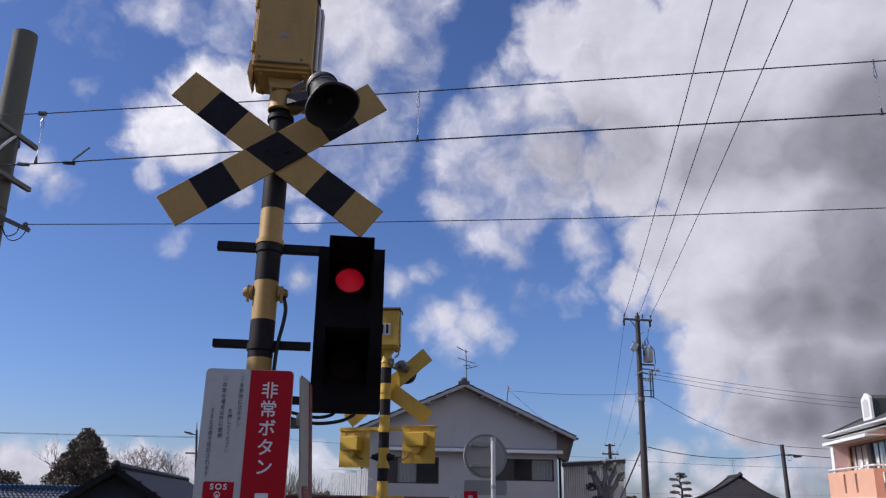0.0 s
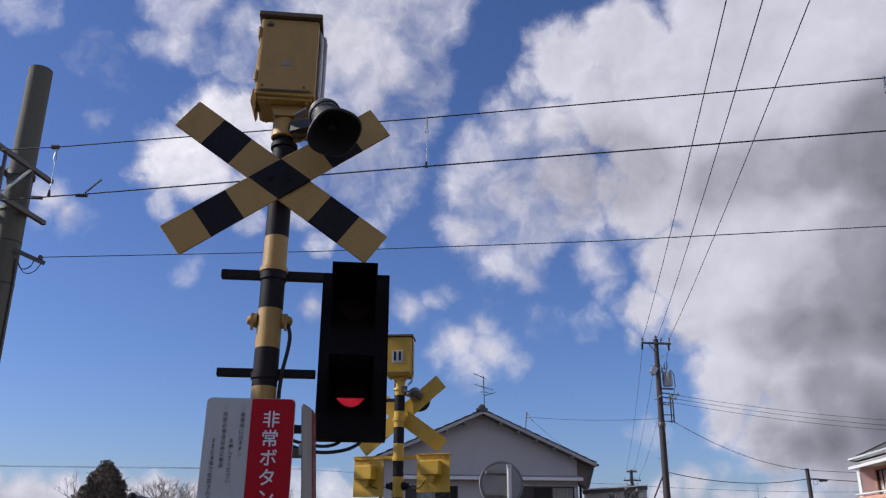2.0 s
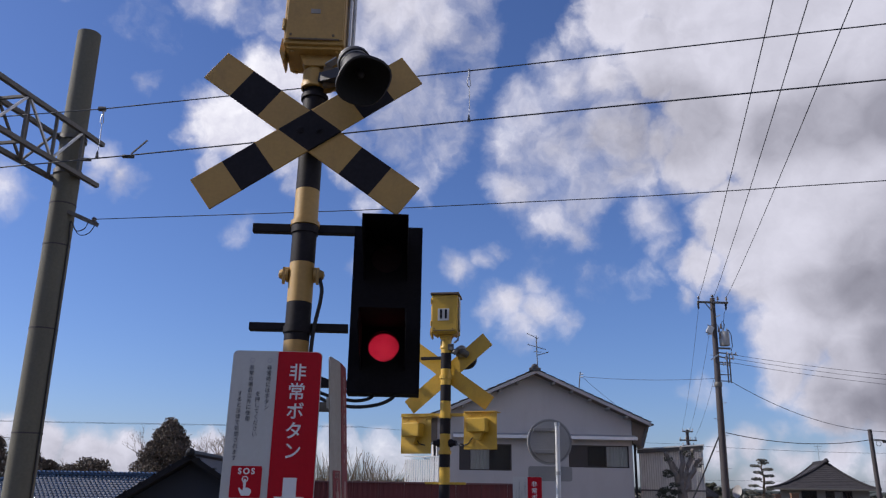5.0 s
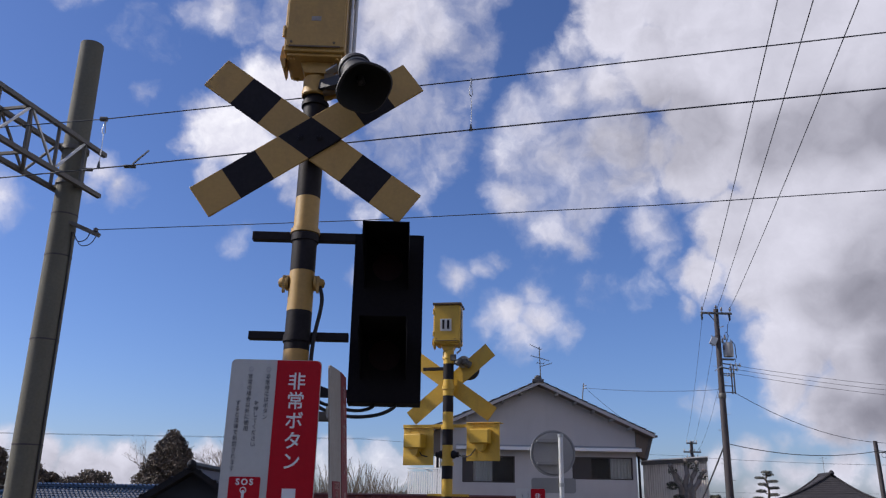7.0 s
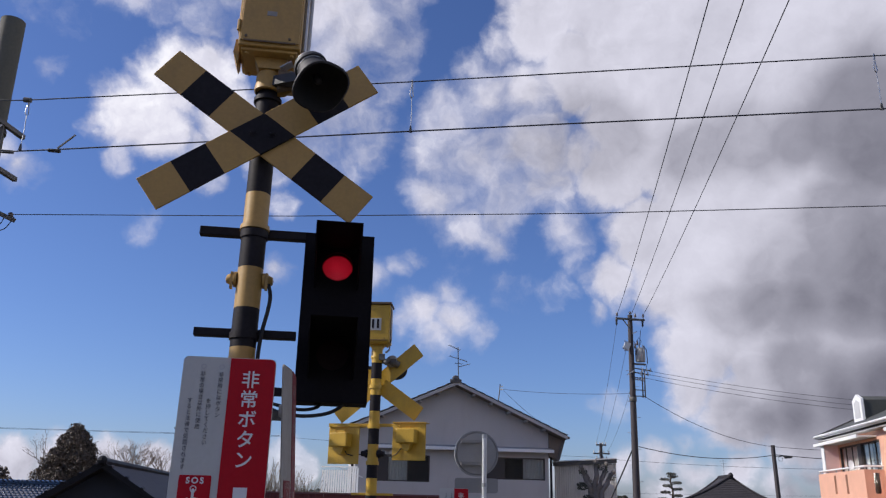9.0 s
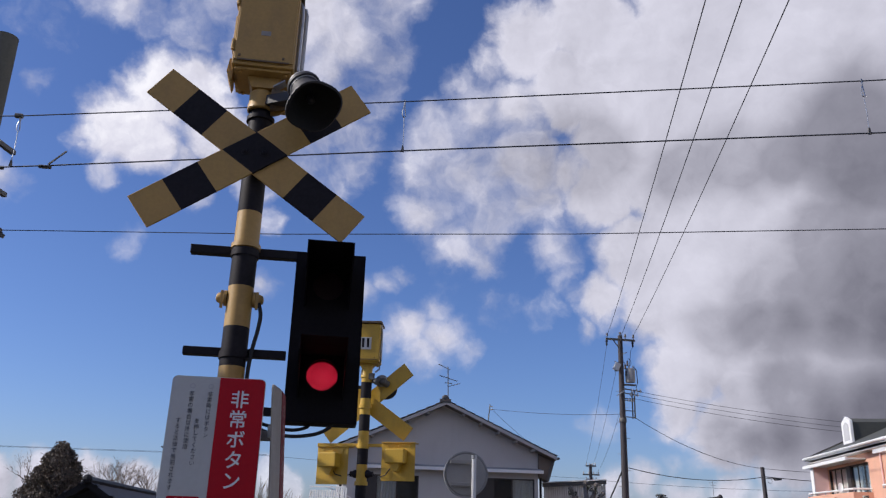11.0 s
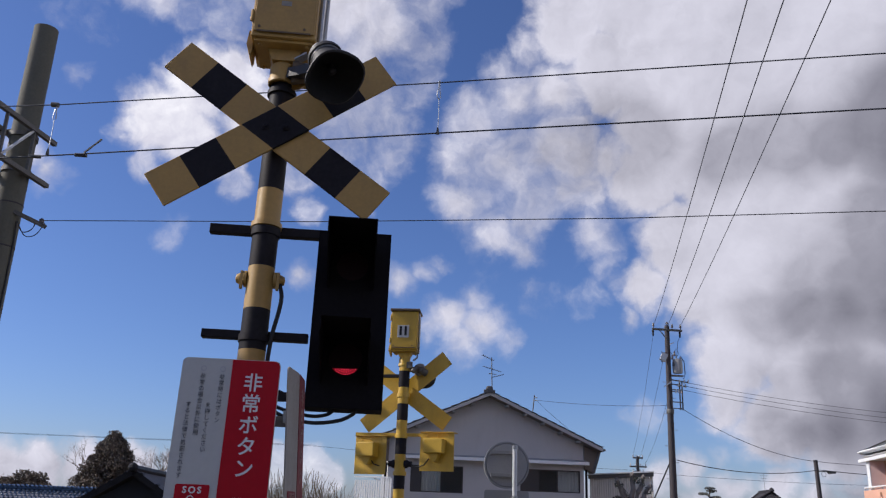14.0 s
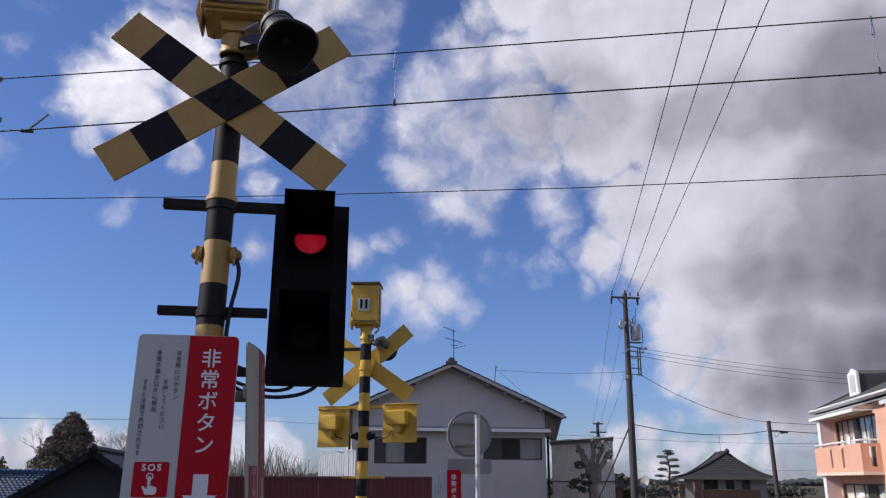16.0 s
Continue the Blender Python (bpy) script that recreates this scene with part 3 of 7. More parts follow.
def flat_bar(length, w, t, ang, y, bands, x=0.0, z=0.0, slant=0.0):
    """One board of a crossbuck about the centre x, z at the depth y, with colour bands across its length."""
    bm = B()
    h = length / 2
    cuts = [-h] + bands + [h]
    m = Matrix.Translation((x, y, z)) @ pose(0, 0, 0, 0, -ang, 0)
    rings = []
    for c in cuts:
        rings.append([bm.verts.new(m @ Vector((c - (slant * zz if abs(c) < 0.12 else 0.0), yy, zz))) for yy, zz in ((-t / 2, -w / 2), (t / 2, -w / 2), (t / 2, w / 2), (-t / 2, w / 2))])
    for i, (a, b) in enumerate(zip(rings, rings[1:])):
        for k in range(4):
            f = bm.faces.new((a[k], a[(k + 1) % 4], b[(k + 1) % 4], b[k]))
            f.material_index = i % 2
    bm.faces.new(rings[0][::-1])
    bm.faces.new(rings[-1])
    return bm


def hose_cap(parent, x, z, side):
    bm = B()
    m = Matrix.Translation((x, 0, z)) @ pose(0, 0, 0, 0, 90 * side, 0)
    lathe(bm, [(0.0, 0.0), (0.036, 0.0), (0.036, 0.012), (0.026, 0.016), (0.026, 0.03), (0.018, 0.045), (0.0, 0.05)], m, 14)
    beam(bm, (x + side * 0.02, -0.02, z + 0.028), (x + side * 0.02, -0.02, z - 0.05), 0.012, 0.02)
    part("outlet_cap", bm, YELLOW, parent, smooth=True)


mast = thing("crossing_mast", NEAR, "yellow and black striped steel crossing mast with crossbuck", "railway signal")
edges = [0.07, 0.25, 0.43, 0.61, 0.79, 0.97, 1.15, 1.33, 1.51, 1.69, 1.87, 2.04, 2.227, 2.407, 2.597, 2.795, 2.967, 3.515]
bm = B()
striped_pole(bm, 0.0575, 0.0, 3.63, edges)
part("pole", bm, [YELLOW, BLACK], mast, smooth=True)
for zc in (2.797, 3.475):
    bm = B()
    lathe(bm, [(0.0575, zc - 0.014), (0.068, zc - 0.012), (0.068, zc + 0.010), (0.0575, zc + 0.014)], Matrix.Identity(4), 28)
    part("collar", bm, YELLOW if zc < 3 else BLACK, mast, smooth=True)
bm = B()
lathe(bm, [(0.10, 0.0), (0.10, 0.02), (0.062, 0.025), (0.062, 0.12), (0.0575, 0.13)], Matrix.Identity(4), 24)
part("base_flange", bm, DARK_STEEL, mast, smooth=True)
for s in (-1, 1):
    hose_cap(mast, s * 0.0575, 2.545, s)
# crossbuck: two banded boards bolted to the pole
BW, BL, BT = 0.179, 1.2, 0.012
ZB = 3.246
BANDS = [-0.430, -0.252, -0.094, 0.094, 0.252, 0.430]
for ang, yy in ((-36.0, -0.082), (36.0, -0.096)):
    b = flat_bar(BL, BW, BT, ang, yy, BANDS, 0.0, ZB, 0.325 if ang > 0 else -0.325)
    ob = part("crossbuck_board", b, [YELLOW, BLACK], mast)
    mdf = ob.modifiers.new("edge", "BEVEL")
    mdf.width, mdf.segments = 0.003, 2
for dx in (-0.045, 0.045):
    bm = B()
    lathe(bm, [(0.0, -0.012), (0.008, -0.012), (0.010, -0.006), (0.018, -0.004), (0.018, 0.0)], Matrix.Translation((dx, -0.103, ZB)) @ pose(0, 0, 0, -90, 0, 0), 10)
    part("bolt", bm, BLACK, mast, smooth=True)
bm = B()
box(bm, (-0.07, -0.078, ZB - 0.05), (0.07, 0.05, ZB - 0.02), 0.004)
box(bm, (-0.07, -0.078, ZB + 0.02), (0.07, 0.05, ZB + 0.05), 0.004)
part("clamp", bm, BLACK, mast)
# arms
for z, x0, x1, y, h in ((2.787, -0.252, 0.27, 0.045, 0.042), (2.301, -0.222, 0.226, 0.03, 0.036)):
    bm = B()
    box(bm, (x0, y - 0.02, z - h / 2), (x1, y + 0.02, z + h / 2), 0.003)
    arm = part("arm", bm, BLACK, mast)
    bm = B()
    lathe(bm, [(0.0575, z - h), (0.064, z - h), (0.064, z - 0.006), (0.0575, z - 0.006)], Matrix.Identity(4), 24)
    part("arm_clamp", bm, BLACK, arm, smooth=True)
# cable down the pole
bm = B()
tube(bm, round_off([(0.085, -0.01, 2.53), (0.10, -0.02, 2.47), (0.095, -0.02, 2.40), (0.075, -0.015, 2.28), (0.068, -0.01, 2.1), (0.068, 0, 1.5)]), 0.009, 8)
part("cable", bm, RUBBER, mast, smooth=True)

# apparatus box on top of the mast
def apparatus_box(m, label, paint, number=False):
    t = thing("apparatus_box", m, label, "equipment box", "apparatus boxes")
    bm = B()
    box(bm, (-0.15, -0.13, 0.062), (0.15, 0.14, 0.529), 0.006)
    body = part("body", bm, paint, t)
    bm = B()
    box(bm, (-0.162, -0.162, 0.530), (0.168, 0.155, 0.556), 0.004)
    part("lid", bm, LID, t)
    bm = B()
    box(bm, (-0.140, -0.138, 0.085), (0.142, -0.13, 0.522), 0.003)
    door = part("door", bm, paint, t)
    if not number:
        bm = B()
        box(bm, (-0.024, -0.1405, 0.235), (0.024, -0.1385, 0.262), 0.001)
        part("name_plate", bm, SHADED_WORN_SIGN, door)
        bm = B()
        box(bm, (-0.122, -0.149, 0.474), (-0.082, -0.136, 0.490), 0.006)
        rod(bm, (-0.10, -0.152, 0.487), (-0.10, -0.136, 0.487), 0.011, n=12)
        part("lock", bm, DARK_STEEL, door)
    for z in (0.17, 0.44):
        bm = B()
        rod(bm, (-0.154, -0.132, z - 0.03), (-0.154, -0.132, z + 0.03), 0.008, n=8)
        part("hinge", bm, paint, door)
    bm = B()
    box(bm, (-0.135, -0.112, 0.046), (0.135, 0.122, 0.062), 0.004)
    bottom = part("bottom_plate", bm, paint, t)
    for x, y in ((-0.11, -0.09), (0.11, -0.09), (-0.11, 0.10), (0.11, 0.10)):
        bm = B()
        rod(bm, (x, y, 0.036), (x, y, 0.046), 0.010, n=6)
        part("bolt", bm, paint, bottom)
    bm = B()
    prism(bm, [(-0.075, 0.045), (0.09, 0.045), (0.055, -0.015), (-0.05, -0.015)], -0.06, 0.06)
    part("saddle", bm, paint, t)
    bm = B()
    lathe(bm, [(0.058, -0.125), (0.064, -0.12), (0.064, -0.095), (0.0605, -0.09), (0.0605, -0.03), (0.052, -0.02), (0.05, 0.0)], Matrix.Identity(4), 24)
    part("neck", bm, paint, t, smooth=True)
    bm = B()
    tube(bm, [(0.14, -0.05, 0.53), (0.158, -0.05, 0.50), (0.163, -0.05, 0.45), (0.163, -0.05, 0.1), (0.15, -0.06, -0.02), (0.11, -0.07, -0.06)], 0.012, 8)
    part("conduit", bm, STEEL, t, smooth=True)
    if not number:
        bm = B()
        tube(bm, [(0.15, 0.02, 0.535), (0.176, 0.0, 0.52), (0.184, -0.02, 0.47), (0.184, -0.03, 0.06), (0.17, -0.05, -0.04)], 0.010, 8)
        part("conduit", bm, mat("pale_conduit", (0.55, 0.55, 0.55), 0.5, vary=0.1, bump=0.0), t, smooth=True)
    bm = B()
    box(bm, (-0.172, -0.03, 0.20), (-0.15, 0.04, 0.42), 0.006)
    part("side_handle", bm, paint, t)
    bm = B()
    prism(bm, [(-0.1705, 0.135), (-0.150, 0.135), (-0.150, 0.02), (-0.158, 0.0), (-0.178, 0.06)], -0.06, 0.05)
    part("side_lug", bm, paint, t)
    bm = B()
    box(bm, (-0.166, -0.10, 0.43), (-0.15, -0.05, 0.50), 0.005)
    part("side_catch", bm, paint, t)
    # dark strip that paints in the shadow along the door's foot
    bm = B()
    box(bm, (-0.125, -0.142, 0.080), (0.125, -0.1385, 0.089))
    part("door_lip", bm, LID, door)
    for x in (-0.115, 0.095):
        bm = B()
        rod(bm, (x, -0.1425, 0.108), (x, -0.138, 0.108), 0.007, n=8)
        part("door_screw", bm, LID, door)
    if number:
        bm = B()
        box(bm, (-0.075, -0.1425, 0.205), (0.055, -0.1385, 0.355), 0.001)
        plate = part("number_plate", bm, WHITE_SIGN, door)
        for x in (-0.038, 0.018):
            part("digit", letters("1", 0.15, Matrix.Translation((x, -0.1436, 0.28)), bold=0.006), BLACK, plate)
    return t


apparatus_box(NEAR @ pose(-0.005, -0.02, 3.635), "faded yellow steel apparatus box on the striped mast", YELLOW)


def square_mouth(bm):
    """Turns a round mouth into a rounded square one, fading out towards the driver."""
    for v in bm.verts:
        r = math.hypot(v.co.x, v.co.z)
        if r > 1e-4:
            c, q = abs(v.co.x) / r, abs(v.co.z) / r
            k = (c ** 2.6 + q ** 2.6) ** (-1 / 2.6)
            f = 1 + (k - 1) * max(0.0, 1 - abs(v.co.y) / 0.10)
            v.co.x *= f
            v.co.z *= f


def loudspeaker(m, label):
    """A bell horn: mouth towards -y of its own space."""
    t = thing("warning_horn", m, label, "loudspeaker", "warning horns")
    bm = B()
    lathe(bm, [(0.118, 0.0), (0.126, 0.004), (0.126, 0.014), (0.112, 0.02), (0.098, 0.06), (0.082, 0.10), (0.072, 0.13), (0.070, 0.17)], pose(0, 0, 0, -90, 0, 0), 32)
    square_mouth(bm)
    part("bell", bm, HORN, t, smooth=True)
    bm = B()
    lathe(bm, [(0.118, 0.001), (0.10, 0.035), (0.07, 0.075), (0.03, 0.10), (0.0, 0.104)], pose(0, 0, 0, -90, 0, 0), 32)
    square_mouth(bm)
    part("throat", bm, HORN_IN, t, smooth=True)
    bm = B()
    lathe(bm, [(0.0, 0.045), (0.012, 0.05), (0.018, 0.06), (0.018, 0.10)], pose(0, 0, 0, -90, 0, 0), 14)
    part("reflector", bm, HORN, t, smooth=True)
    bm = B()
    lathe(bm, [(0.073, 0.165), (0.073, 0.22), (0.06, 0.235), (0.0, 0.24)], pose(0, 0, 0, -90, 0, 0), 28)
    part("driver", bm, mat("grey_horn_driver", (0.30, 0.30, 0.30), 0.45, vary=0.2, scale=10, bump=0.05), t, smooth=True)
    return t


HM_AT = Matrix.Translation((0.268, -0.345, 3.374)) @ pose(0, 0, 0, 56, 0, 33)
HM, HM_LOCAL = NEAR @ HM_AT, HM_AT @ pose(0, 0, 0, -90, 0, 0)
loudspeaker(HM, "dark grey warning horn loudspeaker clamped to the mast")
bm = B()
box(bm, (-0.035, 0.02, 3.555), (0.19, 0.06, 3.60), 0.004)
box(bm, (0.13, -0.15, 3.53), (0.20, 0.06, 3.585), 0.004)
part("horn_bracket", bm, YELLOW, mast)
bm = B()
prism(bm, [(0.03, 3.60), (0.20, 3.60), (0.20, 3.545), (0.12, 3.53), (0.08, 3.50), (0.03, 3.49)], -0.035, -0.02)
part("horn_web", bm, YELLOW, mast)
for x, y, z in ((0.10, -0.055, 3.59), (0.135, -0.075, 3.605), (0.165, -0.10, 3.62)):
    bm = B()
    rod(bm, (x, y, z - 0.02), (x + 0.01, y - 0.02, z + 0.025), 0.012, n=8)
    part("horn_bolt", bm, STEEL, mast, smooth=True)
bm = B()
beam(bm, (0.04, -0.06, 3.55), (0.235, -0.19, 3.53), 0.065, 0.05)
beam(bm, (0.16, -0.10, 3.62), (0.24, -0.17, 3.52), 0.02, 0.02)
part("horn_clamp", bm, HORN, mast)
# gusset in dark brown, standing for yellow paint in shade
bm = B()
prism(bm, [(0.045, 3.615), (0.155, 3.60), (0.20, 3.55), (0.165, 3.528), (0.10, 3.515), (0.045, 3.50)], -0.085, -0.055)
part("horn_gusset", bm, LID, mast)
# pale steel plate added to stand for a sunlit face by the neck
bm = B()
beam(bm, (0.055, -0.075, 3.62), (0.11, -0.085, 3.655), 0.05, 0.006)
part("lit_plate", bm, STEEL, mast)
for x, y, z in ((0.150, -0.125, 3.605), (0.190, -0.150, 3.59)):
    bm = B()
    box(bm, (x - 0.011, y - 0.008, z - 0.017), (x + 0.011, y + 0.008, z + 0.017), 0.002)
    part("clamp_nut", bm, STEEL, mast)
bm = B()
lathe(bm, [(0.074, 0.176), (0.081, 0.178), (0.081, 0.200), (0.074, 0.202)], HM_LOCAL, 28)
part("horn_strap", bm, HORN, mast, smooth=True)

# flashing light: tall black housing with two lamps, one above the other
light = thing("flashing_light", NEAR, "tall black crossing light with two red lamps in a column", "signal light")
X0, X1, Z0, Z1 = 0.238, 0.557, 2.0, 2.785
XL, ZT, ZL, RL = 0.393, 2.627, 2.211, 0.0695
def face_with_holes():
    """Front sheet with two round openings."""
    bm = B()
    n = 40
    for zc, za, zb in ((ZT, (ZT + ZL) / 2, Z1 - 0.004), (ZL, Z0 + 0.004, (ZT + ZL) / 2)):
        ring, outer = [], []
        for k in range(n):
            a = 2 * math.pi * k / n
            c, s = math.cos(a), math.sin(a)
            ring.append((XL + RL * c, zc + RL * s))
            hx = (X1 - 0.004 - XL) if c > 0 else (XL - X0 - 0.004)
            hz = (zb - zc) if s > 0 else (zc - za)
            sc = min(hx / abs(c) if abs(c) > 1e-6 else 9, hz / abs(s) if abs(s) > 1e-6 else 9)
            outer.append((XL + sc * c, zc + sc * s))
        vi = [bm.verts.new((x, -0.03, z)) for x, z in ring]
        vb = [bm.verts.new((x, -0.016, z)) for x, z in ring]
        vo = [bm.verts.new((x, -0.03, z)) for x, z in outer]
        for k in range(n):
            j = (k + 1) % n
            bm.faces.new((vi[k], vi[j], vo[j], vo[k]))
            bm.faces.new((vi[k], vb[k], vb[j], vi[j]))
        for cx, cz in ((X0 + 0.004, za), (X1 - 0.004, za), (X0 + 0.004, zb), (X1 - 0.004, zb)):
            near_v = sorted(range(n), key=lambda k: (outer[k][0] - cx) ** 2 + (outer[k][1] - cz) ** 2)[:2]
            c = bm.verts.new((cx, -0.03, cz))
            a, b = sorted(near_v)
            if (b - a) == n - 1:
                a, b = b, a
            bm.faces.new((vo[a], vo[b], c))
    return bm


part("front_sheet", face_with_holes(), MATT_BLACK, light)
bm = B()
t_ = 0.006
box(bm, (X0, 0.06, Z0), (X1, 0.075, Z1))
box(bm, (X0, -0.03, Z0), (X0 + t_, 0.06, Z1))
box(bm, (X1 - t_, -0.03, Z0), (X1, 0.06, Z1))
box(bm, (X0 + t_, -0.03, Z1 - t_), (X1 - t_, 0.06, Z1))
box(bm, (X0 + t_, -0.03, Z0), (X1 - t_, 0.06, Z0 + t_))
part("housing", bm, MATT_BLACK, light)


def visor(zc):
    """Deep square hood open at the front and below."""
    bm = B()
    x0, x1, zt = XL - 0.102, XL + 0.098, zc + 0.092
    t = 0.004
    box(bm, (x0, -0.355, zt - t), (x1, -0.031, zt))
    for x in (x0, x1 - t):
        prism(bm, [(-0.355, zt - t), (-0.031, zt - t), (-0.031, zc - 0.11), (-0.355, zc + 0.03)], 0, 1)
        vs = bm.verts[-8:]
        for v in vs:
            yy, zz, side = v.co.x, v.co.z, v.co.y
            v.co = Vector((x + t * side, yy, zz))
    return bm


for zc in (ZT, ZL):
    part("visor", visor(zc), MATT_BLACK, light)


def lamp(zc, face, dot):
    bm = B()
    lathe(bm, [(RL + 0.004, 0.0), (RL * 0.8, 0.006), (RL * 0.4, 0.010), (0.0, 0.011)], Matrix.Translation((XL, 0.03, zc)) @ pose(0, 0, 0, 90, 0, 0), 32)
    l = part("lamp", bm, face, light, "red lamp face", smooth=True)
    bm = B()
    for ring in range(8):
        for k in range(max(1, 6 * ring)):
            a = 2 * math.pi * k / max(1, 6 * ring) + 0.3 * ring
            r = RL * 0.94 * ring / 7
            d = 0.011 - 0.011 * (r / RL) ** 2
            bmesh.ops.create_cone(bm, cap_ends=True, segments=6, radius1=0.0021, radius2=0.0013, depth=0.004,
                                  matrix=Matrix.Translation((XL + r * math.cos(a), 0.028 - d, zc + r * math.sin(a))) @ pose(0, 0, 0, 90, 0, 0))
    tagged(part("led_points", bm, dot, l), kind="stuff")


lamp(ZT, LED_FACE_UP, LED_DOT_UP)
lamp(ZL, LED_FACE_LOW, LED_DOT_LOW)
blinds = []
# added sliding plates: a covered lamp stands for one switched off
for zc, y in ((ZT, -0.004), (ZL, 0.006)):
    bm = B()
    box(bm, (XL - 0.085, y - 0.003, zc - 0.081), (XL + 0.085, y + 0.003, zc + 0.081), 0.001)
    blinds.append(part("lamp_blind", bm, BLIND, light, "dark red plate added to hide a lamp while it is unlit"))
bm = B()
tube(bm, round_off([(0.06, 0.0, 2.03), (0.11, 0, 1.985), (0.18, 0, 1.955), (0.28, 0, 1.942), (0.38, 0, 1.955), (0.44, 0, 1.985), (0.45, 0, 2.01)]), 0.008, 8)
tube(bm, round_off([(0.06, 0.02, 2.05), (0.12, 0.02, 2.005), (0.20, 0.02, 1.982), (0.28, 0.02, 1.972), (0.34, 0.02, 1.985), (0.36, 0.02, 2.01)]), 0.0075, 8)
part("cable", bm, RUBBER, light, smooth=True)
bm = B()
prism(bm, [(0.05, 2.13), (0.072, 2.13), (0.10, 2.085), (0.15, 2.066), (0.26, 2.062), (0.26, 2.03), (0.05, 2.03)], 0.02, 0.045)
part("lower_arm", bm, BLACK, light)


# emergency button sign boards
def button_sign(m, label, worn=False):
    """Double board: white instructions beside a red strip; face towards -y, top centre at the origin. worn: sheets
    darkened to paint in the shade of a face turned from the sun.
    """
    t = thing("emergency_button_sign", m, label, "sign", "emergency button signs")
    w, h = 0.32, 0.86
    bm = B()
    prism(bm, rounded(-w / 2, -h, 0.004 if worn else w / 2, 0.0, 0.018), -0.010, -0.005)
    board = part("board", bm, SHADED_WORN_SIGN if worn else WHITE_SIGN, t)
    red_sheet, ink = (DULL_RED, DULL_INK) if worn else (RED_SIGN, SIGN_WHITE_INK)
    bm = B()
    r = 0.018
    pts = [(0.002, -0.002), (0.002, -h + 0.002)] + [(w / 2 - 0.002 - r + r * math.sin(radians(a)), -h + 0.002 + r - r * math.cos(radians(a))) for a in range(0, 91, 18)] + \
          [(w / 2 - 0.002 - r + r * math.cos(radians(a)), -0.002 - r + r * math.sin(radians(a))) for a in range(0, 91, 18)]
    prism(bm, pts, -0.0125, -0.0095)
    red = part("red_strip", bm, red_sheet, board)
    if worn:
        red.matrix_basis = Matrix.Rotation(radians(6.5), 4, "Z")
    yk = -0.0135
    part("red_strip_writing", column("非常ボタン", 0.076, -0.046, 0.0688, 0.0640, yk, 0.0007), ink, red)
    bm = B()
    prism(bm, [(0.053, -0.442), (0.099, -0.442), (0.099, -0.505), (0.128, -0.505), (0.076, -0.565), (0.024, -0.505), (0.053, -0.505)], -0.0145, -0.0123)
    part("arrow", bm, ink, red)
    yw = -0.0112
    if not worn:
        for text, x, z in (("非常時にはボタン", -0.027, -0.052), ("を押してください", -0.060, -0.146), ("非常の場合以外に使用", -0.089, -0.052), ("すると法律で処罰されます", -0.123, -0.146)):
            part("instruction_line", column(text, x, z, 0.0203, 0.0185, yw), SIGN_GREY_INK, board)
        for x in (-0.027, -0.089):
            bm = B()
            lathe(bm, [(0.0065, 0.0), (0.0065, 0.001), (0.009, 0.001), (0.009, 0.0)], Matrix.Translation((x, -0.0102, -0.035)) @ pose(0, 0, 0, 90, 0, 0), 16)
            part("bullet_ring", bm, SIGN_PALE_INK, board)
    bm = B()
    prism(bm, rounded(-0.128, -0.51, -0.022, -0.405, 0.006), -0.0125, -0.0095)
    badge = part("badge", bm, red_sheet, board)
    part("badge_writing", letters("SOS", 0.028, Matrix.Translation((-0.075, yk, -0.423)), bold=0.0008, gap=1.35), ink, badge)
    bm = B()
    prism(bm, [(-0.082, -0.476), (-0.073, -0.476), (-0.062, -0.478), (-0.054, -0.483), (-0.053, -0.492), (-0.058, -0.503), (-0.086, -0.503), (-0.092, -0.493), (-0.098, -0.480), (-0.094, -0.477), (-0.088, -0.483), (-0.082, -0.487)], -0.0142, -0.0123)
    prism(bm, rounded(-0.082, -0.476, -0.073, -0.448, 0.004), -0.0142, -0.0123)
    part("pointing_glove", bm, ink, badge)
    bm = B()
    lathe(bm, [(0.008, 0.0), (0.008, 0.0012), (0.011, 0.0012), (0.011, 0.0)], Matrix.Translation((-0.0775, -0.0125, -0.449)) @ pose(0, 0, 0, 90, 0, 0), 18)
    part("press_ring", bm, ink, badge)
    for z in (-0.165, -0.62):
        bm = B()
        box(bm, (-0.13, -0.0045, z - 0.02), (0.0 if worn else 0.13, 0.012, z + 0.02), 0.002)
        part("back_rib", bm, STEEL, board)
    return t


SIGN_A = Matrix.Translation((-0.772, 2.905, 2.070)) @ pose(0, 0, 0, LEAN, 0, 0)
sign_a = button_sign(SIGN_A, "white and red emergency button sign board facing the road")
SIGN_B = Matrix.Translation((-0.572, 3.085, 2.062)) @ pose(0, 0, 0, LEAN, 0, 80.5)
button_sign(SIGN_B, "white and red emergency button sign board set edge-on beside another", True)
for z, lean in ((1.875, 0.0), (1.42, 0.03)):
    bracket = thing("sign_bracket", pose(-0.77, 3.1, z), "grey steel bracket holding the sign boards to the mast", "bracket", "sign brackets")
    bm = B()
    box(bm, (-0.03, -0.17 - lean, 0.0), (0.03, 0.43 - lean, 0.04), 0.003)
    part("arm", bm, DARK_STEEL, bracket)
    bm = B()
    box(bm, (0.032, 0.0, 0.002), (0.195, 0.035, 0.037), 0.003)
    part("side_arm", bm, DARK_STEEL, bracket)


# ============ the far crossing signal ============
FAR = pose(0.125, 9.15, 0, 0, 0, -19)
fmast = thing("crossing_mast", FAR, "bright yellow and black striped crossing mast seen from behind", "railway signal")
bm = B()
striped_pole(bm, 0.060, 0.0, 3.30, [3.07 - 0.18 * i for i in range(17, 0, -1)] + [3.07])
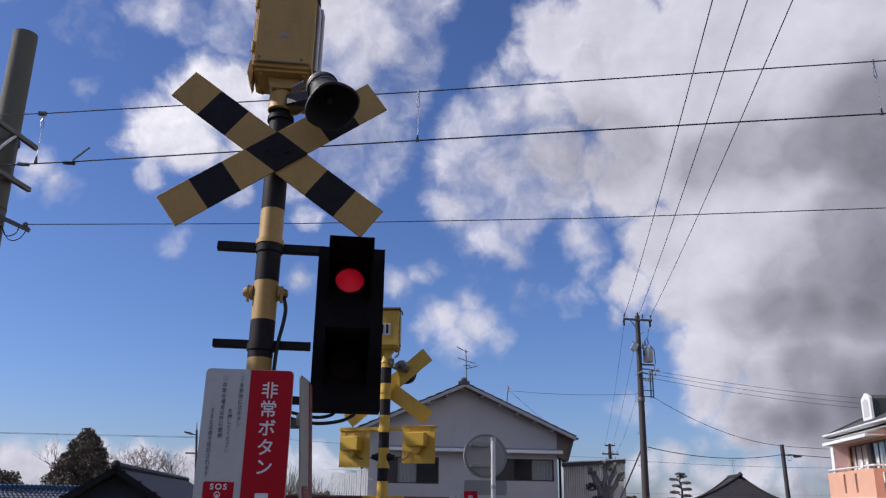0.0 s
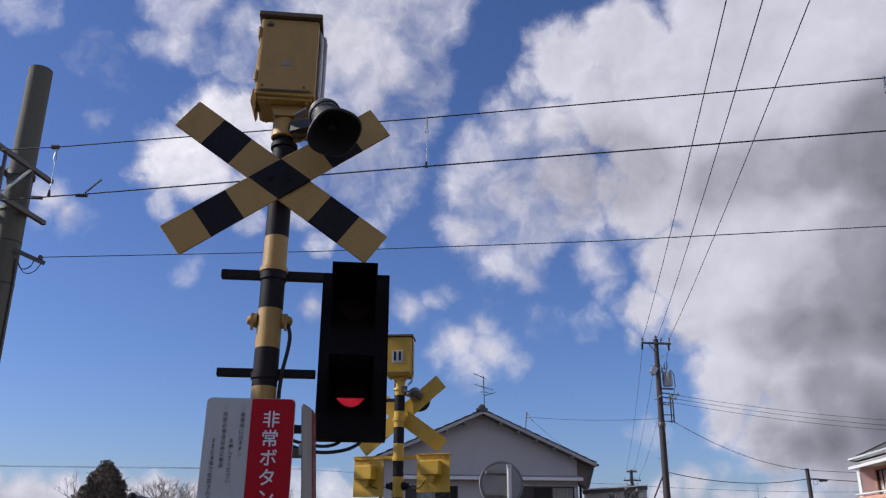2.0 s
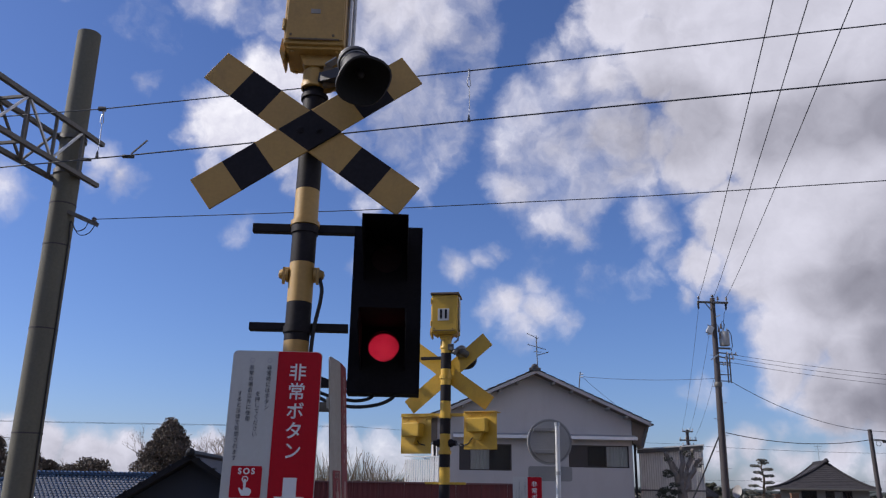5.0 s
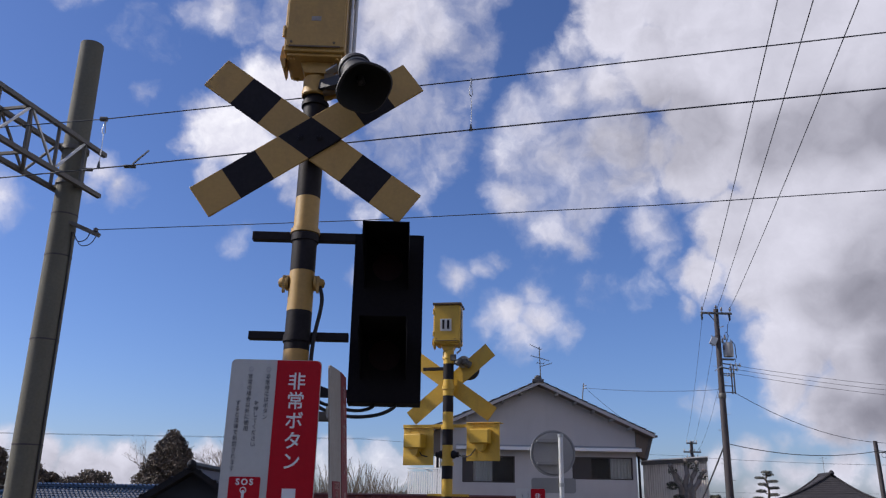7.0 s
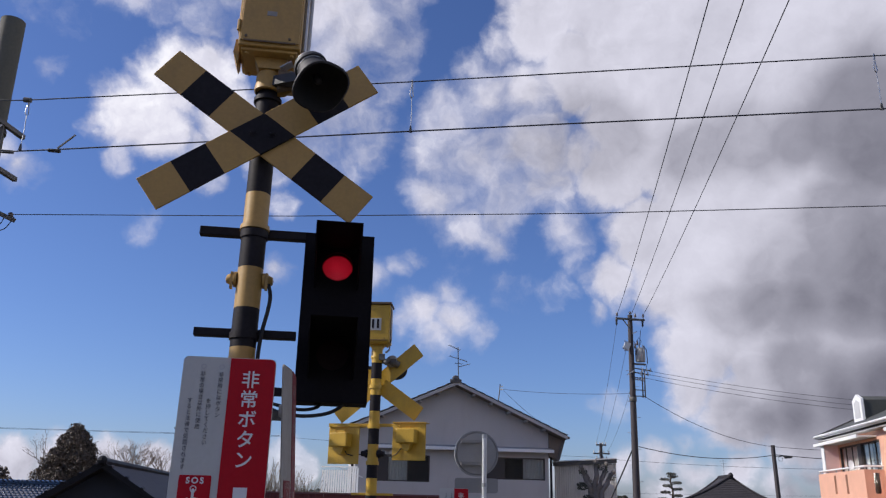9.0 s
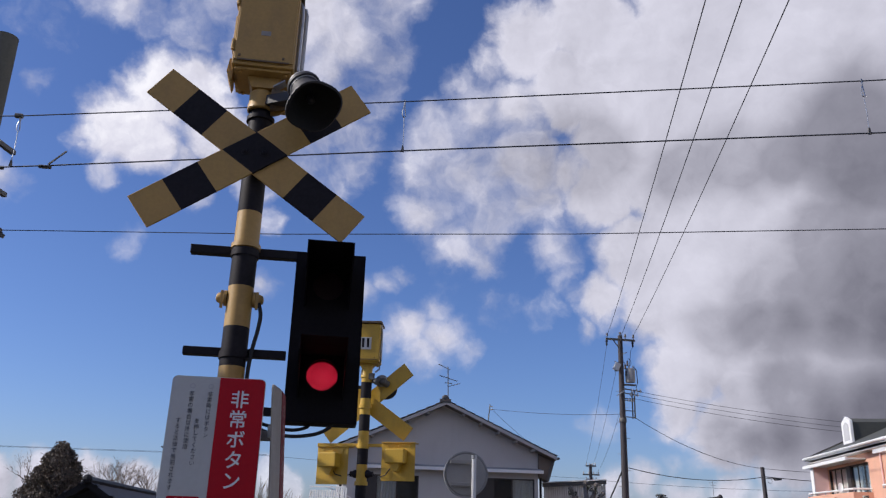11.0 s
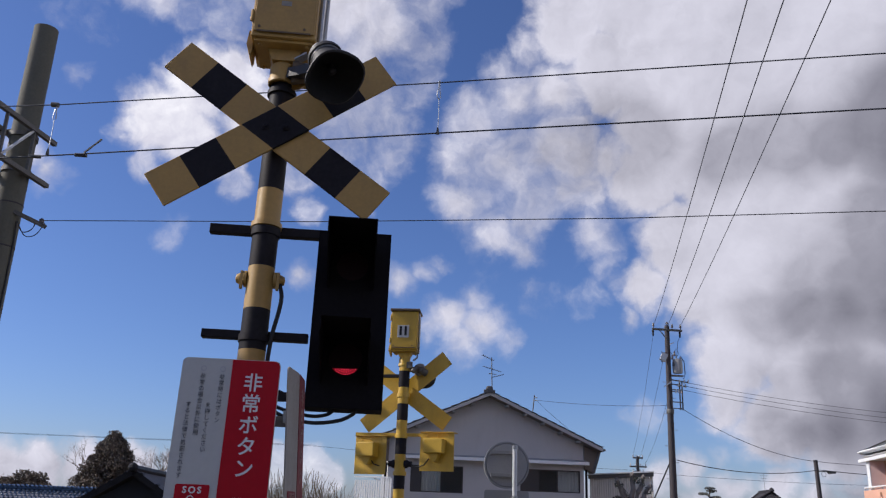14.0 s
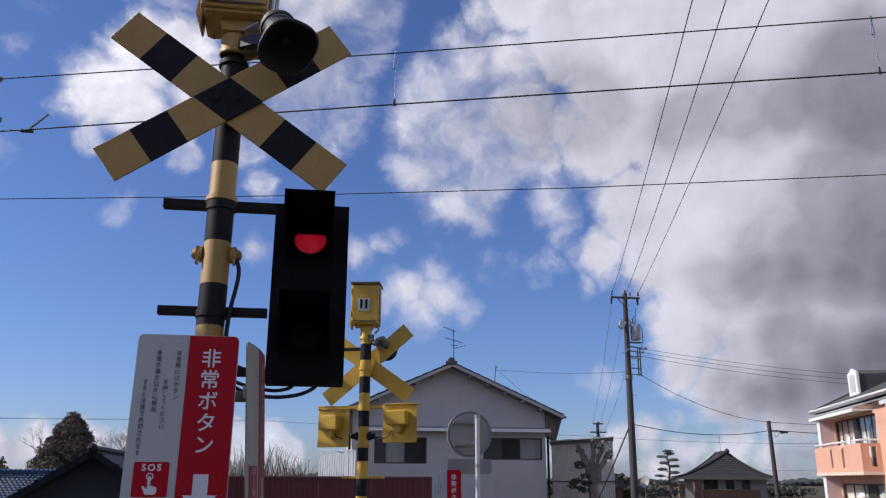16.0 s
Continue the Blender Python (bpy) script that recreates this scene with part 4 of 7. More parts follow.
part("pole", bm, [YELLOW_FAR, BLACK], fmast, smooth=True)
for z in (2.36, 1.97, 2.80):
    bm = B()
    lathe(bm, [(0.057, z - 0.02), (0.072, z - 0.02), (0.072, z + 0.02), (0.057, z + 0.02)], Matrix.Identity(4), 24)
    part("collar", bm, YELLOW_FAR, fmast, smooth=True)
for ang, yy in ((-35.5, 0.086), (39.5, 0.10)):
    part("crossbuck_board", flat_bar(1.2, 0.176, 0.012, ang, yy, [], 0, 2.855), [YELLOW_FAR], fmast)
bm = B()
box(bm, (-0.30, -0.02, 3.00), (0.05, 0.02, 3.035), 0.003)
part("arm", bm, BLACK, fmast)
bm = B()
box(bm, (-0.52, -0.015, 2.36), (0.58, 0.02, 2.395), 0.003)
part("arm", bm, YELLOW_FAR, fmast)
bm = B()
box(bm, (-0.22, -0.02, 1.63), (0.24, 0.03, 1.655), 0.003)
part("step_bar", bm, YELLOW_FAR, fmast)
for s in (-1, 1):
    bm = B()
    m = Matrix.Translation((s * 0.05, 0, 2.07)) @ pose(0, 0, 0, 0, 90 * s, 0)
    lathe(bm, [(0.0, 0.0), (0.045, 0.0), (0.045, 0.03), (0.03, 0.05), (0.03, 0.08), (0.0, 0.08)], m, 16)
    part("outlet_cap", bm, BLACK, fmast, smooth=True)
    bm = B()
    tube(bm, [(s * 0.12, 0.0, 2.07), (s * 0.2, -0.03, 2.04), (s * 0.28, -0.06, 2.06), (s * 0.33, -0.05, 2.13)], 0.006, 8)
    part("cable", bm, RUBBER, fmast, smooth=True)


def back_light(m, label):
    """Crossing light seen from behind: board, lamp case and hood."""
    t = thing("flashing_light", m, label, "signal light", "lights of the far signal")
    bm = B()
    box(bm, (-0.19, 0.0, -0.20), (0.19, 0.012, 0.20), 0.004)
    part("backboard", bm, YELLOW_FAR, t)
    bm = B()
    box(bm, (-0.115, -0.13, -0.02), (0.10, 0.0, 0.13), 0.010)
    part("lamp_case", bm, YELLOW_FAR, t)
    bm = B()
    prism(bm, [(-0.06, -0.02), (0.05, -0.02), (0.02, -0.10), (-0.03, -0.10)], -0.09, -0.001)
    part("case_foot", bm, YELLOW_FAR, t)
    bm = B()
    box(bm, (-0.19, -0.02, 0.20), (0.19, 0.15, 0.21), 0.003)
    part("hood", bm, YELLOW_FAR, t)
    for x in (-0.12, 0.0, 0.12):
        bm = B()
        rod(bm, (x, -0.012, 0.17), (x, 0.0, 0.17), 0.010, n=8)
        part("bolt", bm, YELLOW_FAR, t)
    return t


back_light(FAR @ pose(-0.335, -0.02, 2.155, 0, 0, -10), "yellow crossing light seen from behind in sunlight")
back_light(FAR @ pose(0.415, -0.05, 2.20, 0, 0, -4), "yellow crossing light with its lamp case towards the road")
apparatus_box(FAR @ pose(-0.008, 0.0, 3.235, 0, 0, 8) @ Matrix.Diagonal((1, 1, 0.93, 1)), "yellow steel apparatus box with a white number plate", YELLOW_FAR, True)
loudspeaker(FAR @ Matrix.Translation((0.17, 0.30, 3.03)) @ pose(0, 0, 0, 22, 0, 172), "grey warning horn behind the yellow crossbuck")
bm = B()
box(bm, (0.05, 0.0, 3.07), (0.22, 0.05, 3.12), 0.003)
rod(bm, (0.10, -0.04, 3.06), (0.15, -0.01, 3.12), 0.026, n=14)
rod(bm, (0.17, 0.02, 3.09), (0.23, 0.08, 3.06), 0.040, n=16)
box(bm, (0.02, -0.05, 3.10), (0.10, -0.03, 3.17), 0.004)
part("horn_bracket", bm, DARK_STEEL, fmast)

# far emergency sign, mirror seen from behind
sign_c = copy_thing(sign_a, pose(1.03, 9.10, 1.725, 0, 0, 0))
tagged(sign_c, "white and red emergency button sign across the tracks")
bm = B()
rod(bm, (1.03, 9.14, 0), (1.03, 9.14, 1.70), 0.025, n=12)
solo("sign_post", bm, DARK_STEEL, "dark steel post behind the far sign board", "post")
mirror = thing("traffic_mirror", pose(1.447, 9.5, 0.025), "round convex traffic mirror seen from behind on a steel post", "traffic mirror")
bm = B()
rod(bm, (0.0, 0, 0), (0.0, 0, 2.32), 0.027, n=18)
part("post", bm, mat("bright_galvanised_post", (0.62, 0.63, 0.64), 0.4, metal=0.25, vary=0.1, scale=10, bump=0.03), mirror, smooth=True)
bm = B()
rings = lathe(bm, [(0.0, 0.030), (0.15, 0.032), (0.235, 0.038), (0.245, 0.05), (0.255, 0.05), (0.255, 0.07), (0.235, 0.075), (0.0, 0.12)], Matrix.Translation((-0.075, 0.05, 2.105)) @ pose(0, 0, 0, -90, 0, 0), 40)
part("mirror_back", bm, mat("grey_mirror_back", (0.33, 0.325, 0.32), 0.8, vary=0.1, scale=5, bump=0.05), mirror, smooth=True)
bm = B()
lathe(bm, [(0.244, 0.036), (0.262, 0.036), (0.262, 0.078), (0.244, 0.078)], Matrix.Translation((-0.075, 0.05, 2.105)) @ pose(0, 0, 0, -90, 0, 0), 40)
part("rim", bm, mat("dark_mirror_rim", (0.27, 0.27, 0.265), 0.6, vary=0.1, bump=0.0), mirror, smooth=True)
for z in (2.24, 1.99):
    bm = B()
    box(bm, (-0.27, 0.03, z - 0.02), (0.03, 0.06, z + 0.02), 0.003)
    part("mounting_bar", bm, mat("grey_plate_back", (0.27, 0.265, 0.26), 0.6, vary=0.1, scale=5, bump=0.05), mirror)
for z in (1.75, 2.30):
    bm = B()
    lathe(bm, [(0.027, z - 0.02), (0.034, z - 0.018), (0.034, z + 0.018), (0.027, z + 0.02)], Matrix.Identity(4), 18)
    part("clamp", bm, STEEL, mirror, smooth=True)
bm = B()
prism(bm, rounded(-0.34, 1.66, 0.17, 1.825, 0.03), 0.035, 0.045)
part("caution_plate", bm, mat("grey_plate_back", (0.27, 0.265, 0.26), 0.6, vary=0.1, scale=5, bump=0.05), mirror)


# ============ overhead line ============
ALONG = Vector((0.971, -0.239, 0))
ACROSS = Vector((-0.239, -0.971, 0))
gantry = thing("catenary_mast", pose(-5.06, 10.55, 0), "tall round concrete catenary mast with a steel lattice beam", "catenary mast")
bm = B()
lathe(bm, [(0.185, 0.0), (0.158, 7.83), (0.13, 7.845), (0.0, 7.85)], Matrix.Identity(4), 36)
shaft = part("shaft", bm, mat("olive_grey_concrete", (0.130, 0.124, 0.096), 0.85, vary=0.15, scale=2.0, fine=30, bump=0.25, dirt=(0.08, 0.075, 0.06), dirt_amount=0.4), gantry, smooth=True)
for z in (4.62, 3.49, 2.17, 5.2):
    bm = B()
    r = 0.187 - 0.0034 * z
    lathe(bm, [(r - 0.01, z - 0.012), (r + 0.002, z - 0.008), (r + 0.002, z + 0.008), (r - 0.01, z + 0.012)], Matrix.Identity(4), 36)
    part("band", bm, POLE_CONCRETE, shaft, smooth=True)
bm = B()
tube(bm, [(0.17, -0.08, 4.95), (0.172, -0.05, 4.7), (0.188, -0.055, 0.0)], 0.012, 8)
part("cable", bm, CABLE, gantry, smooth=True)
beam_ = thing("lattice_beam", Matrix.Identity(4), "grey steel lattice beam bolted across the concrete mast", "lattice beam")
O = Vector((-5.06, 10.55, 0))


def chord(side, z, a, b, w=0.06):
    bm = B()
    s = O + ALONG * side
    beam(bm, s + ACROSS * a + Vector((0, 0, z)), s + ACROSS * b + Vector((0, 0, z)), w, w)
    part("chord", bm, DARK_STEEL, beam_)


for side in (-0.225, 0.225):
    for z in (5.60, 6.22):
        chord(side, z, -0.35 if side > 0 else -0.1, 9.0)
NB = 14
for i in range(NB):
    a, b = 0.55 * i + 0.1, 0.55 * (i + 1) + 0.1
    for side in (-0.225, 0.225):
        s = O + ALONG * side
        bm = B()
        beam(bm, s + ACROSS * a + Vector((0, 0, 5.60)), s + ACROSS * a + Vector((0, 0, 6.22)), 0.036, 0.036)
        part("upright", bm, DARK_STEEL, beam_)
        bm = B()
        lo, hi = (5.60, 6.22) if i % 2 else (6.22, 5.60)
        beam(bm, s + ACROSS * a + Vector((0, 0, lo)), s + ACROSS * b + Vector((0, 0, hi)), 0.028, 0.028)
        # brighter steel on one side stands for its sunlit diagonals
        part("diagonal", bm, STEEL if side > 0 else DARK_STEEL, beam_)
    for z in (5.60, 6.22):
        bm = B()
        beam(bm, O + ALONG * -0.225 + ACROSS * a + Vector((0, 0, z)), O + ALONG * 0.225 + ACROSS * (b if i % 2 else a) + Vector((0, 0, z)), 0.035, 0.035)
        part("cross_brace", bm, DARK_STEEL, beam_)
bm = B()
for z in (5.66, 6.16):
    lathe(bm, [(0.166, z - 0.03), (0.185, z - 0.03), (0.185, z + 0.03), (0.166, z + 0.03)], Matrix.Translation(O), 28)
part("mast_clamp", bm, DARK_STEEL, beam_, smooth=True)
copy_thing(gantry, Matrix.Translation(O + ACROSS * 8.85))
# bracket for the feeder wire
bm = B()
beam(bm, (0.12, -0.10, 5.08), (0.52, -0.03, 4.92), 0.045, 0.05)
part("feeder_bracket", bm, DARK_STEEL, gantry)
bm = B()
lathe(bm, [(0.012, 4.94), (0.012, 4.97), (0.035, 4.975), (0.03, 5.0), (0.035, 5.01), (0.012, 5.03), (0.0, 5.03)], Matrix.Translation((0.46, -0.04, 0.0)), 12)
part("feeder_insulator", bm, BROWN_PORCELAIN, gantry, smooth=True)
bm = B()
tube(bm, round_off([(0.40, -0.05, 4.98), (0.36, -0.06, 4.86), (0.26, -0.08, 4.82), (0.19, -0.1, 4.95)]), 0.007, 6)
tube(bm, round_off([(0.50, -0.03, 4.97), (0.42, -0.05, 4.80), (0.30, -0.08, 4.77), (0.2, -0.1, 4.93)]), 0.006, 6)
part("jumper_cable", bm, CABLE, gantry, smooth=True)


def track_point(x, z):
    """A point of the overhead line above the track, by its x."""
    return (x, 6.92 + (x - 0.21) * (-0.239 / 0.971), z)


def wire_thing(name, pts, r, material, label, category="wire", group=""):
    bm = B()
    tube(bm, pts, r, 6)
    return solo(name, bm, material, label, category, group, smooth=True)


wire_thing("messenger_wire", [track_point(x, z) for x, z in ((-30, 5.5), (-12, 5.42), (-3.56, 5.37), (0.21, 5.455), (4.4, 5.59), (14, 6.0), (30, 6.6))], 0.006, WIRE, "dark steel messenger wire above the track", group="overhead wires")
wire_thing("contact_wire", [track_point(x, z) for x, z in ((-30, 4.78), (-4.7, 4.78), (-3.12, 4.82), (0.21, 4.93), (4.36, 5.05), (14, 5.3), (30, 5.6))], 0.007, WIRE, "dark copper contact wire above the track", group="overhead wires")
wire_thing("feeder_wire", [O + Vector((0.46, -0.04, 5.0)), (-1, 9.62, 4.93), (2.5, 8.76, 4.92), (5.84, 7.94, 4.97), (12, 6.43, 5.07), (30, 2.0, 5.5)], 0.0055, WIRE, "thin feeder wire tied to the mast bracket", group="overhead wires")
for x, zb, zt in ((-3.58, 4.83, 5.37), (0.205, 4.93, 5.455), (4.36, 5.05, 5.59), (8.5, 5.15, 5.76)):
    d = thing("dropper", pose(*track_point(x, 0)), "thin dropper hanging the contact wire from the messenger wire", "dropper", "droppers")
    bm = B()
    tube(bm, round_off([(0, 0, zb), (0.004, 0, zb + 0.2), (0.0, 0, zt - 0.17)]), 0.0042, 6)
    part("rod", bm, STEEL, d)
    bm = B()
    prism(bm, [(-0.016, zb - 0.012), (0.016, zb - 0.012), (0.006, zb + 0.055), (-0.006, zb + 0.055)], -0.007, 0.007)
    part("lower_clip", bm, DARK_STEEL, d)
    bm = B()
    tube(bm, round_off([(0.006, 0, zt - 0.175), (-0.016, 0, zt - 0.15), (-0.014, 0, zt - 0.09), (-0.004, 0, zt - 0.05), (-0.004, 0, zt + 0.012), (0.006, 0, zt + 0.008), (0.005, 0, zt - 0.06), (0.010, 0, zt - 0.11), (0.016, 0, zt - 0.16)]), 0.0055, 6)
    part("hook", bm, STEEL, d)
for x in (-3.78, -3.30):
    bm = B()
    box(bm, track_point(x, 4.80), tuple(c + e for c, e in zip(track_point(x, 4.80), (0.12, 0.03, 0.035))), 0.008)
    solo("wire_clamp", bm, DARK_STEEL, "dark clamp on the contact wire", "clamp", "wire clamps")
bm = B()
beam(bm, track_point(-3.2, 4.83), track_point(-3.04, 4.97), 0.013, 0.013)
solo("registration_arm", bm, DARK_STEEL, "short dark arm standing on the contact wire", "clamp")
bm = B()
c = track_point(-3.6, 5.37)
rod(bm, (c[0] - 0.035, c[1], c[2]), (c[0] + 0.035, c[1], c[2]), 0.026, n=12)
solo("wire_insulator", bm, DARK_STEEL, "dark insulator on the messenger wire", "insulator")

# ============ the white house behind the crossing ============
def window(parent, x0, x1, z0, z1, y, panes, curtain):
    """Sliding window in a frame: panes is a list of (from, to) shares; curtain marks those with a pale curtain behind."""
    bm = B()
    f = 0.06
    box(bm, (x0, y - 0.05, z0), (x1, y + 0.05, z0 + f))
    box(bm, (x0, y - 0.05, z1 - f), (x1, y + 0.05, z1))
    box(bm, (x0, y - 0.05, z0 + f), (x0 + f, y + 0.05, z1 - f))
    box(bm, (x1 - f, y - 0.05, z0 + f), (x1, y + 0.05, z1 - f))
    fr = part("window_frame", bm, FRAME, parent)
    w = x1 - x0
    for (a, b), cu in zip(panes, curtain):
        bm = B()
        box(bm, (x0 + a * w + 0.03, y - 0.012, z0 + f), (x0 + b * w - 0.03, y - 0.004, z1 - f))
        g = part("pane", bm, GLASS, fr)
        g.visible_shadow = False
        bm = B()
        box(bm, (x0 + a * w - 0.02, y - 0.03, z0 + f), (x0 + a * w + 0.03, y + 0.02, z1 - f))
        part("stile", bm, FRAME, fr)
        bm = B()
        if cu == 2:
            box(bm, (x0 + a * w, y - 0.04, z0 + 0.02), (x0 + b * w, y - 0.015, z1 - 0.02), 0.003)
            part("shutter", bm, mat("brown_shutter", (0.05, 0.042, 0.04), 0.6, vary=0.15, scale=3, bump=0.1), fr)
        elif cu:
            n = 24
            vs = []
            for i in range(n + 1):
                xx = x0 + (a + (b - a) * i / n) * w
                yy = y + 0.10 + 0.03 * math.sin(i * 1.9) + 0.012 * math.sin(i * 4.3)
                vs.append((bm.verts.new((xx, yy, z0 + 0.02)), bm.verts.new((xx, yy, z1 - 0.02))))
            for p, q in zip(vs, vs[1:]):
                bm.faces.new((p[0], q[0], q[1], p[1]))
            part("curtain", bm, CURTAIN, fr)
        else:
            box(bm, (x0 + a * w, y + 0.12, z0), (x0 + b * w, y + 0.16, z1))
            part("dark_room", bm, DARK_ROOM, fr)


def wall_with_openings(bm, x0, x1, z0, z1, y0, y1, holes):
    """Wall slab in x, z between y0 and y1 with rectangular openings right through it."""
    xs = sorted({x0, x1, *[h[0] for h in holes], *[h[1] for h in holes]})
    zs = sorted({z0, z1, *[h[2] for h in holes], *[h[3] for h in holes]})
    for xa, xb in zip(xs, xs[1:]):
        for za, zb in zip(zs, zs[1:]):
            cx, cz = (xa + xb) / 2, (za + zb) / 2
            if not any(h[0] < cx < h[1] and h[2] < cz < h[3] for h in holes):
                box(bm, (xa, y0, za), (xb, y1, zb))
    bmesh.ops.remove_doubles(bm, verts=bm.verts[:], dist=1e-4)


def tiled_slope(parent, a, b, c, d, nu, nv, material, th=0.05, name="roof_tile"):
    """Courses of overlapping tiles on the slope a-b (eave) to d-c (ridge); each tile is an object on one shared mesh."""
    a, b, c, d = map(Vector, (a, b, c, d))
    du, dv = (b - a) / nu, (d - a) / nv
    nrm = du.cross(dv).normalized()
    if nrm.z < 0:
        nrm = -nrm
    L, H = du.length, dv.length
    bm = B()
    n = 4
    rows = []
    for v in (0, 1):
        row = []
        for k in range(n + 1):
            x = L * k / n
            z = th * 0.55 * math.sin(math.pi * k / n) + (th * 0.6 if v == 0 else 0.0)
            row.append(bm.verts.new((x, H * (1.12 if v else 0), z)))
        rows.append(row)
    low = [bm.verts.new((vv.co.x, vv.co.y, vv.co.z - th * 0.5)) for vv in rows[0]]
    for k in range(n):
        bm.faces.new((rows[0][k], rows[0][k + 1], rows[1][k + 1], rows[1][k]))
        bm.faces.new((low[k], low[k + 1], rows[0][k + 1], rows[0][k]))
    me = bpy.data.meshes.new(name)
    bm.to_mesh(me)
    bm.free()
    me.materials.append(material)
    m = Matrix.Identity(4)
    eu, ev = du.normalized(), dv.normalized()
    for i, e in enumerate((eu, ev, nrm)):
        for j in range(3):
            m[j][i] = e[j]
    for i in range(nu):
        for j in range(nv):
            o = a + du * i + dv * j + nrm * 0.01
            ob = new(name, me)
            ob.parent = parent
            ob.matrix_basis = Matrix.Translation(o) @ m


house = thing("house", pose(6.24, 42.0, 0), "two-storey white stucco house with a grey tiled gable roof", "house")
HW, RZ, SL = 5.0, 7.45, 0.442
holes = [(-3.87, -1.21, 2.42, 3.72), (1.71, 4.81, 2.64, 3.74)]
bm = B()
wall_with_openings(bm, -HW, HW, -0.05, 5.05, 0.0, 0.18, holes)
prism(bm, [(-HW, 5.05), (HW, 5.05), (0.0, RZ - 0.12)], 0.0, 0.18)
part("front_wall", bm, PLASTER, house)
bm = B()
box(bm, (HW - 0.18, 0.18, -0.05), (HW, 9.0, 5.05))
part("side_wall", bm, PLASTER, house)
bm = B()
box(bm, (-HW, 0.18, -0.05), (-HW + 0.18, 9.0, 5.05))
part("side_wall", bm, PLASTER, house)
bm = B()
box(bm, (-HW, 9.0, -0.05), (HW, 9.18, 5.05))
prism(bm, [(-HW, 5.05), (HW, 5.05), (0.0, RZ - 0.12)], 9.0, 9.18)
part("back_wall", bm, PLASTER, house)
window(house, -3.87, -1.21, 2.42, 3.72, 0.09, [(0.0, 0.2), (0.2, 0.58), (0.58, 1.0)], [2, True, False])
window(house, 1.71, 4.81, 2.64, 3.74, 0.09, [(0.0, 0.31), (0.31, 0.62), (0.62, 1.0)], [2, False, True])
EX = 5.83
for s in (-1, 1):
    bm = B()
    prism(bm, [(s * 5.003, 4.98), (s * 5.72, 4.70), (s * 5.40, 3.70), (s * 5.003, 3.88)], -0.10, 0.60)
    part("boxed_eave", bm, EAVE_WOOD, house)
    bm = B()
    prism(bm, [(s * 5.90, 4.80), (s * 5.72, 4.80), (s * 5.40, 3.70), (s * 5.48, 3.62), (s * 5.56, 3.70)], -0.16, 0.62)
    part("eave_tile_edge", bm, ROOF_TILE, house)
for s in (-1, 1):
    bm = B()
    z_e = RZ - SL * EX
    prism(bm, [(0.0, RZ), (s * EX, z_e), (s * EX, z_e - 0.16), (0.0, RZ - 0.16)], -0.75, 9.9)
    slab = part("roof", bm, DARK_ROOF, house)
    bm = B()
    prism(bm, [(s * 0.02, RZ - 0.17), (s * (EX - 0.03), z_e - 0.163), (s * (EX - 0.03), z_e - 0.185), (s * 0.02, RZ - 0.192)], -0.74, 9.88)
    part("eave_soffit", bm, EAVE_WOOD, slab)
    bm = B()
    prism(bm, [(0.0, RZ - 0.02), (s * (EX - 0.02), z_e - 0.02), (s * (EX - 0.02), z_e - 0.19), (0.0, RZ - 0.19)], -0.80, -0.752)
    part("barge_board", bm, mat("cream_barge_board", (0.44, 0.42, 0.40), 0.7, vary=0.1, scale=2, bump=0.05), house)
    for i in range(1, 6):
        bm = B()
        xx = s * EX * i / 6.3
        box(bm, (xx - 0.055, -0.70, RZ - SL * abs(xx) - 0.31), (xx + 0.055, -0.002, RZ - SL * abs(xx) - 0.20))
        part("purlin_end", bm, mat("grey_purlin_paint", (0.36, 0.34, 0.33), 0.8, vary=0.1, bump=0.0), house)
    bm = B()
    tube(bm, [(s * (EX + 0.06), -0.78, z_e - 0.10), (s * (EX + 0.06), 9.9, z_e - 0.12)], 0.06, 8)
    g = part("gutter", bm, DARK_STEEL, house)
    bm = B()
    tube(bm, [(s * (EX + 0.04), 0.3, z_e - 0.16), (s * (HW + 0.4), 0.1, z_e - 0.9), (s * (HW + 0.12), -0.02, z_e - 1.1), (s * (HW + 0.12), -0.02, 0.1)], 0.065, 8)
    part("downpipe", bm, BLACK, g)
    tiled_slope(slab, (s * EX, -0.78, z_e + 0.01), (s * EX, 9.9, z_e + 0.01), (0, 9.9, RZ + 0.01), (0, -0.78, RZ + 0.01), 12, 12, ROOF_TILE, 0.07)
bm = B()
rod(bm, (0, -0.80, RZ + 0.10), (0, 9.9, RZ + 0.10), 0.12, n=14)
box(bm, (-0.15, -0.8, RZ - 0.05), (0.15, 9.9, RZ + 0.08))
ridge = part("ridge", bm, ROOF_TILE, house)
bm = B()
bmesh.ops.create_uvsphere(bm, u_segments=14, v_segments=8, radius=0.16, matrix=Matrix.Translation((-0.08, -0.83, RZ + 0.12)) @ Matrix.Diagonal((1.2, 0.45, 1.0, 1)))
box(bm, (-0.38, -0.88, RZ - 0.10), (0.22, -0.80, RZ + 0.08), 0.03)
part("ridge_end_tile", bm, ROOF_TILE, ridge, smooth=True)
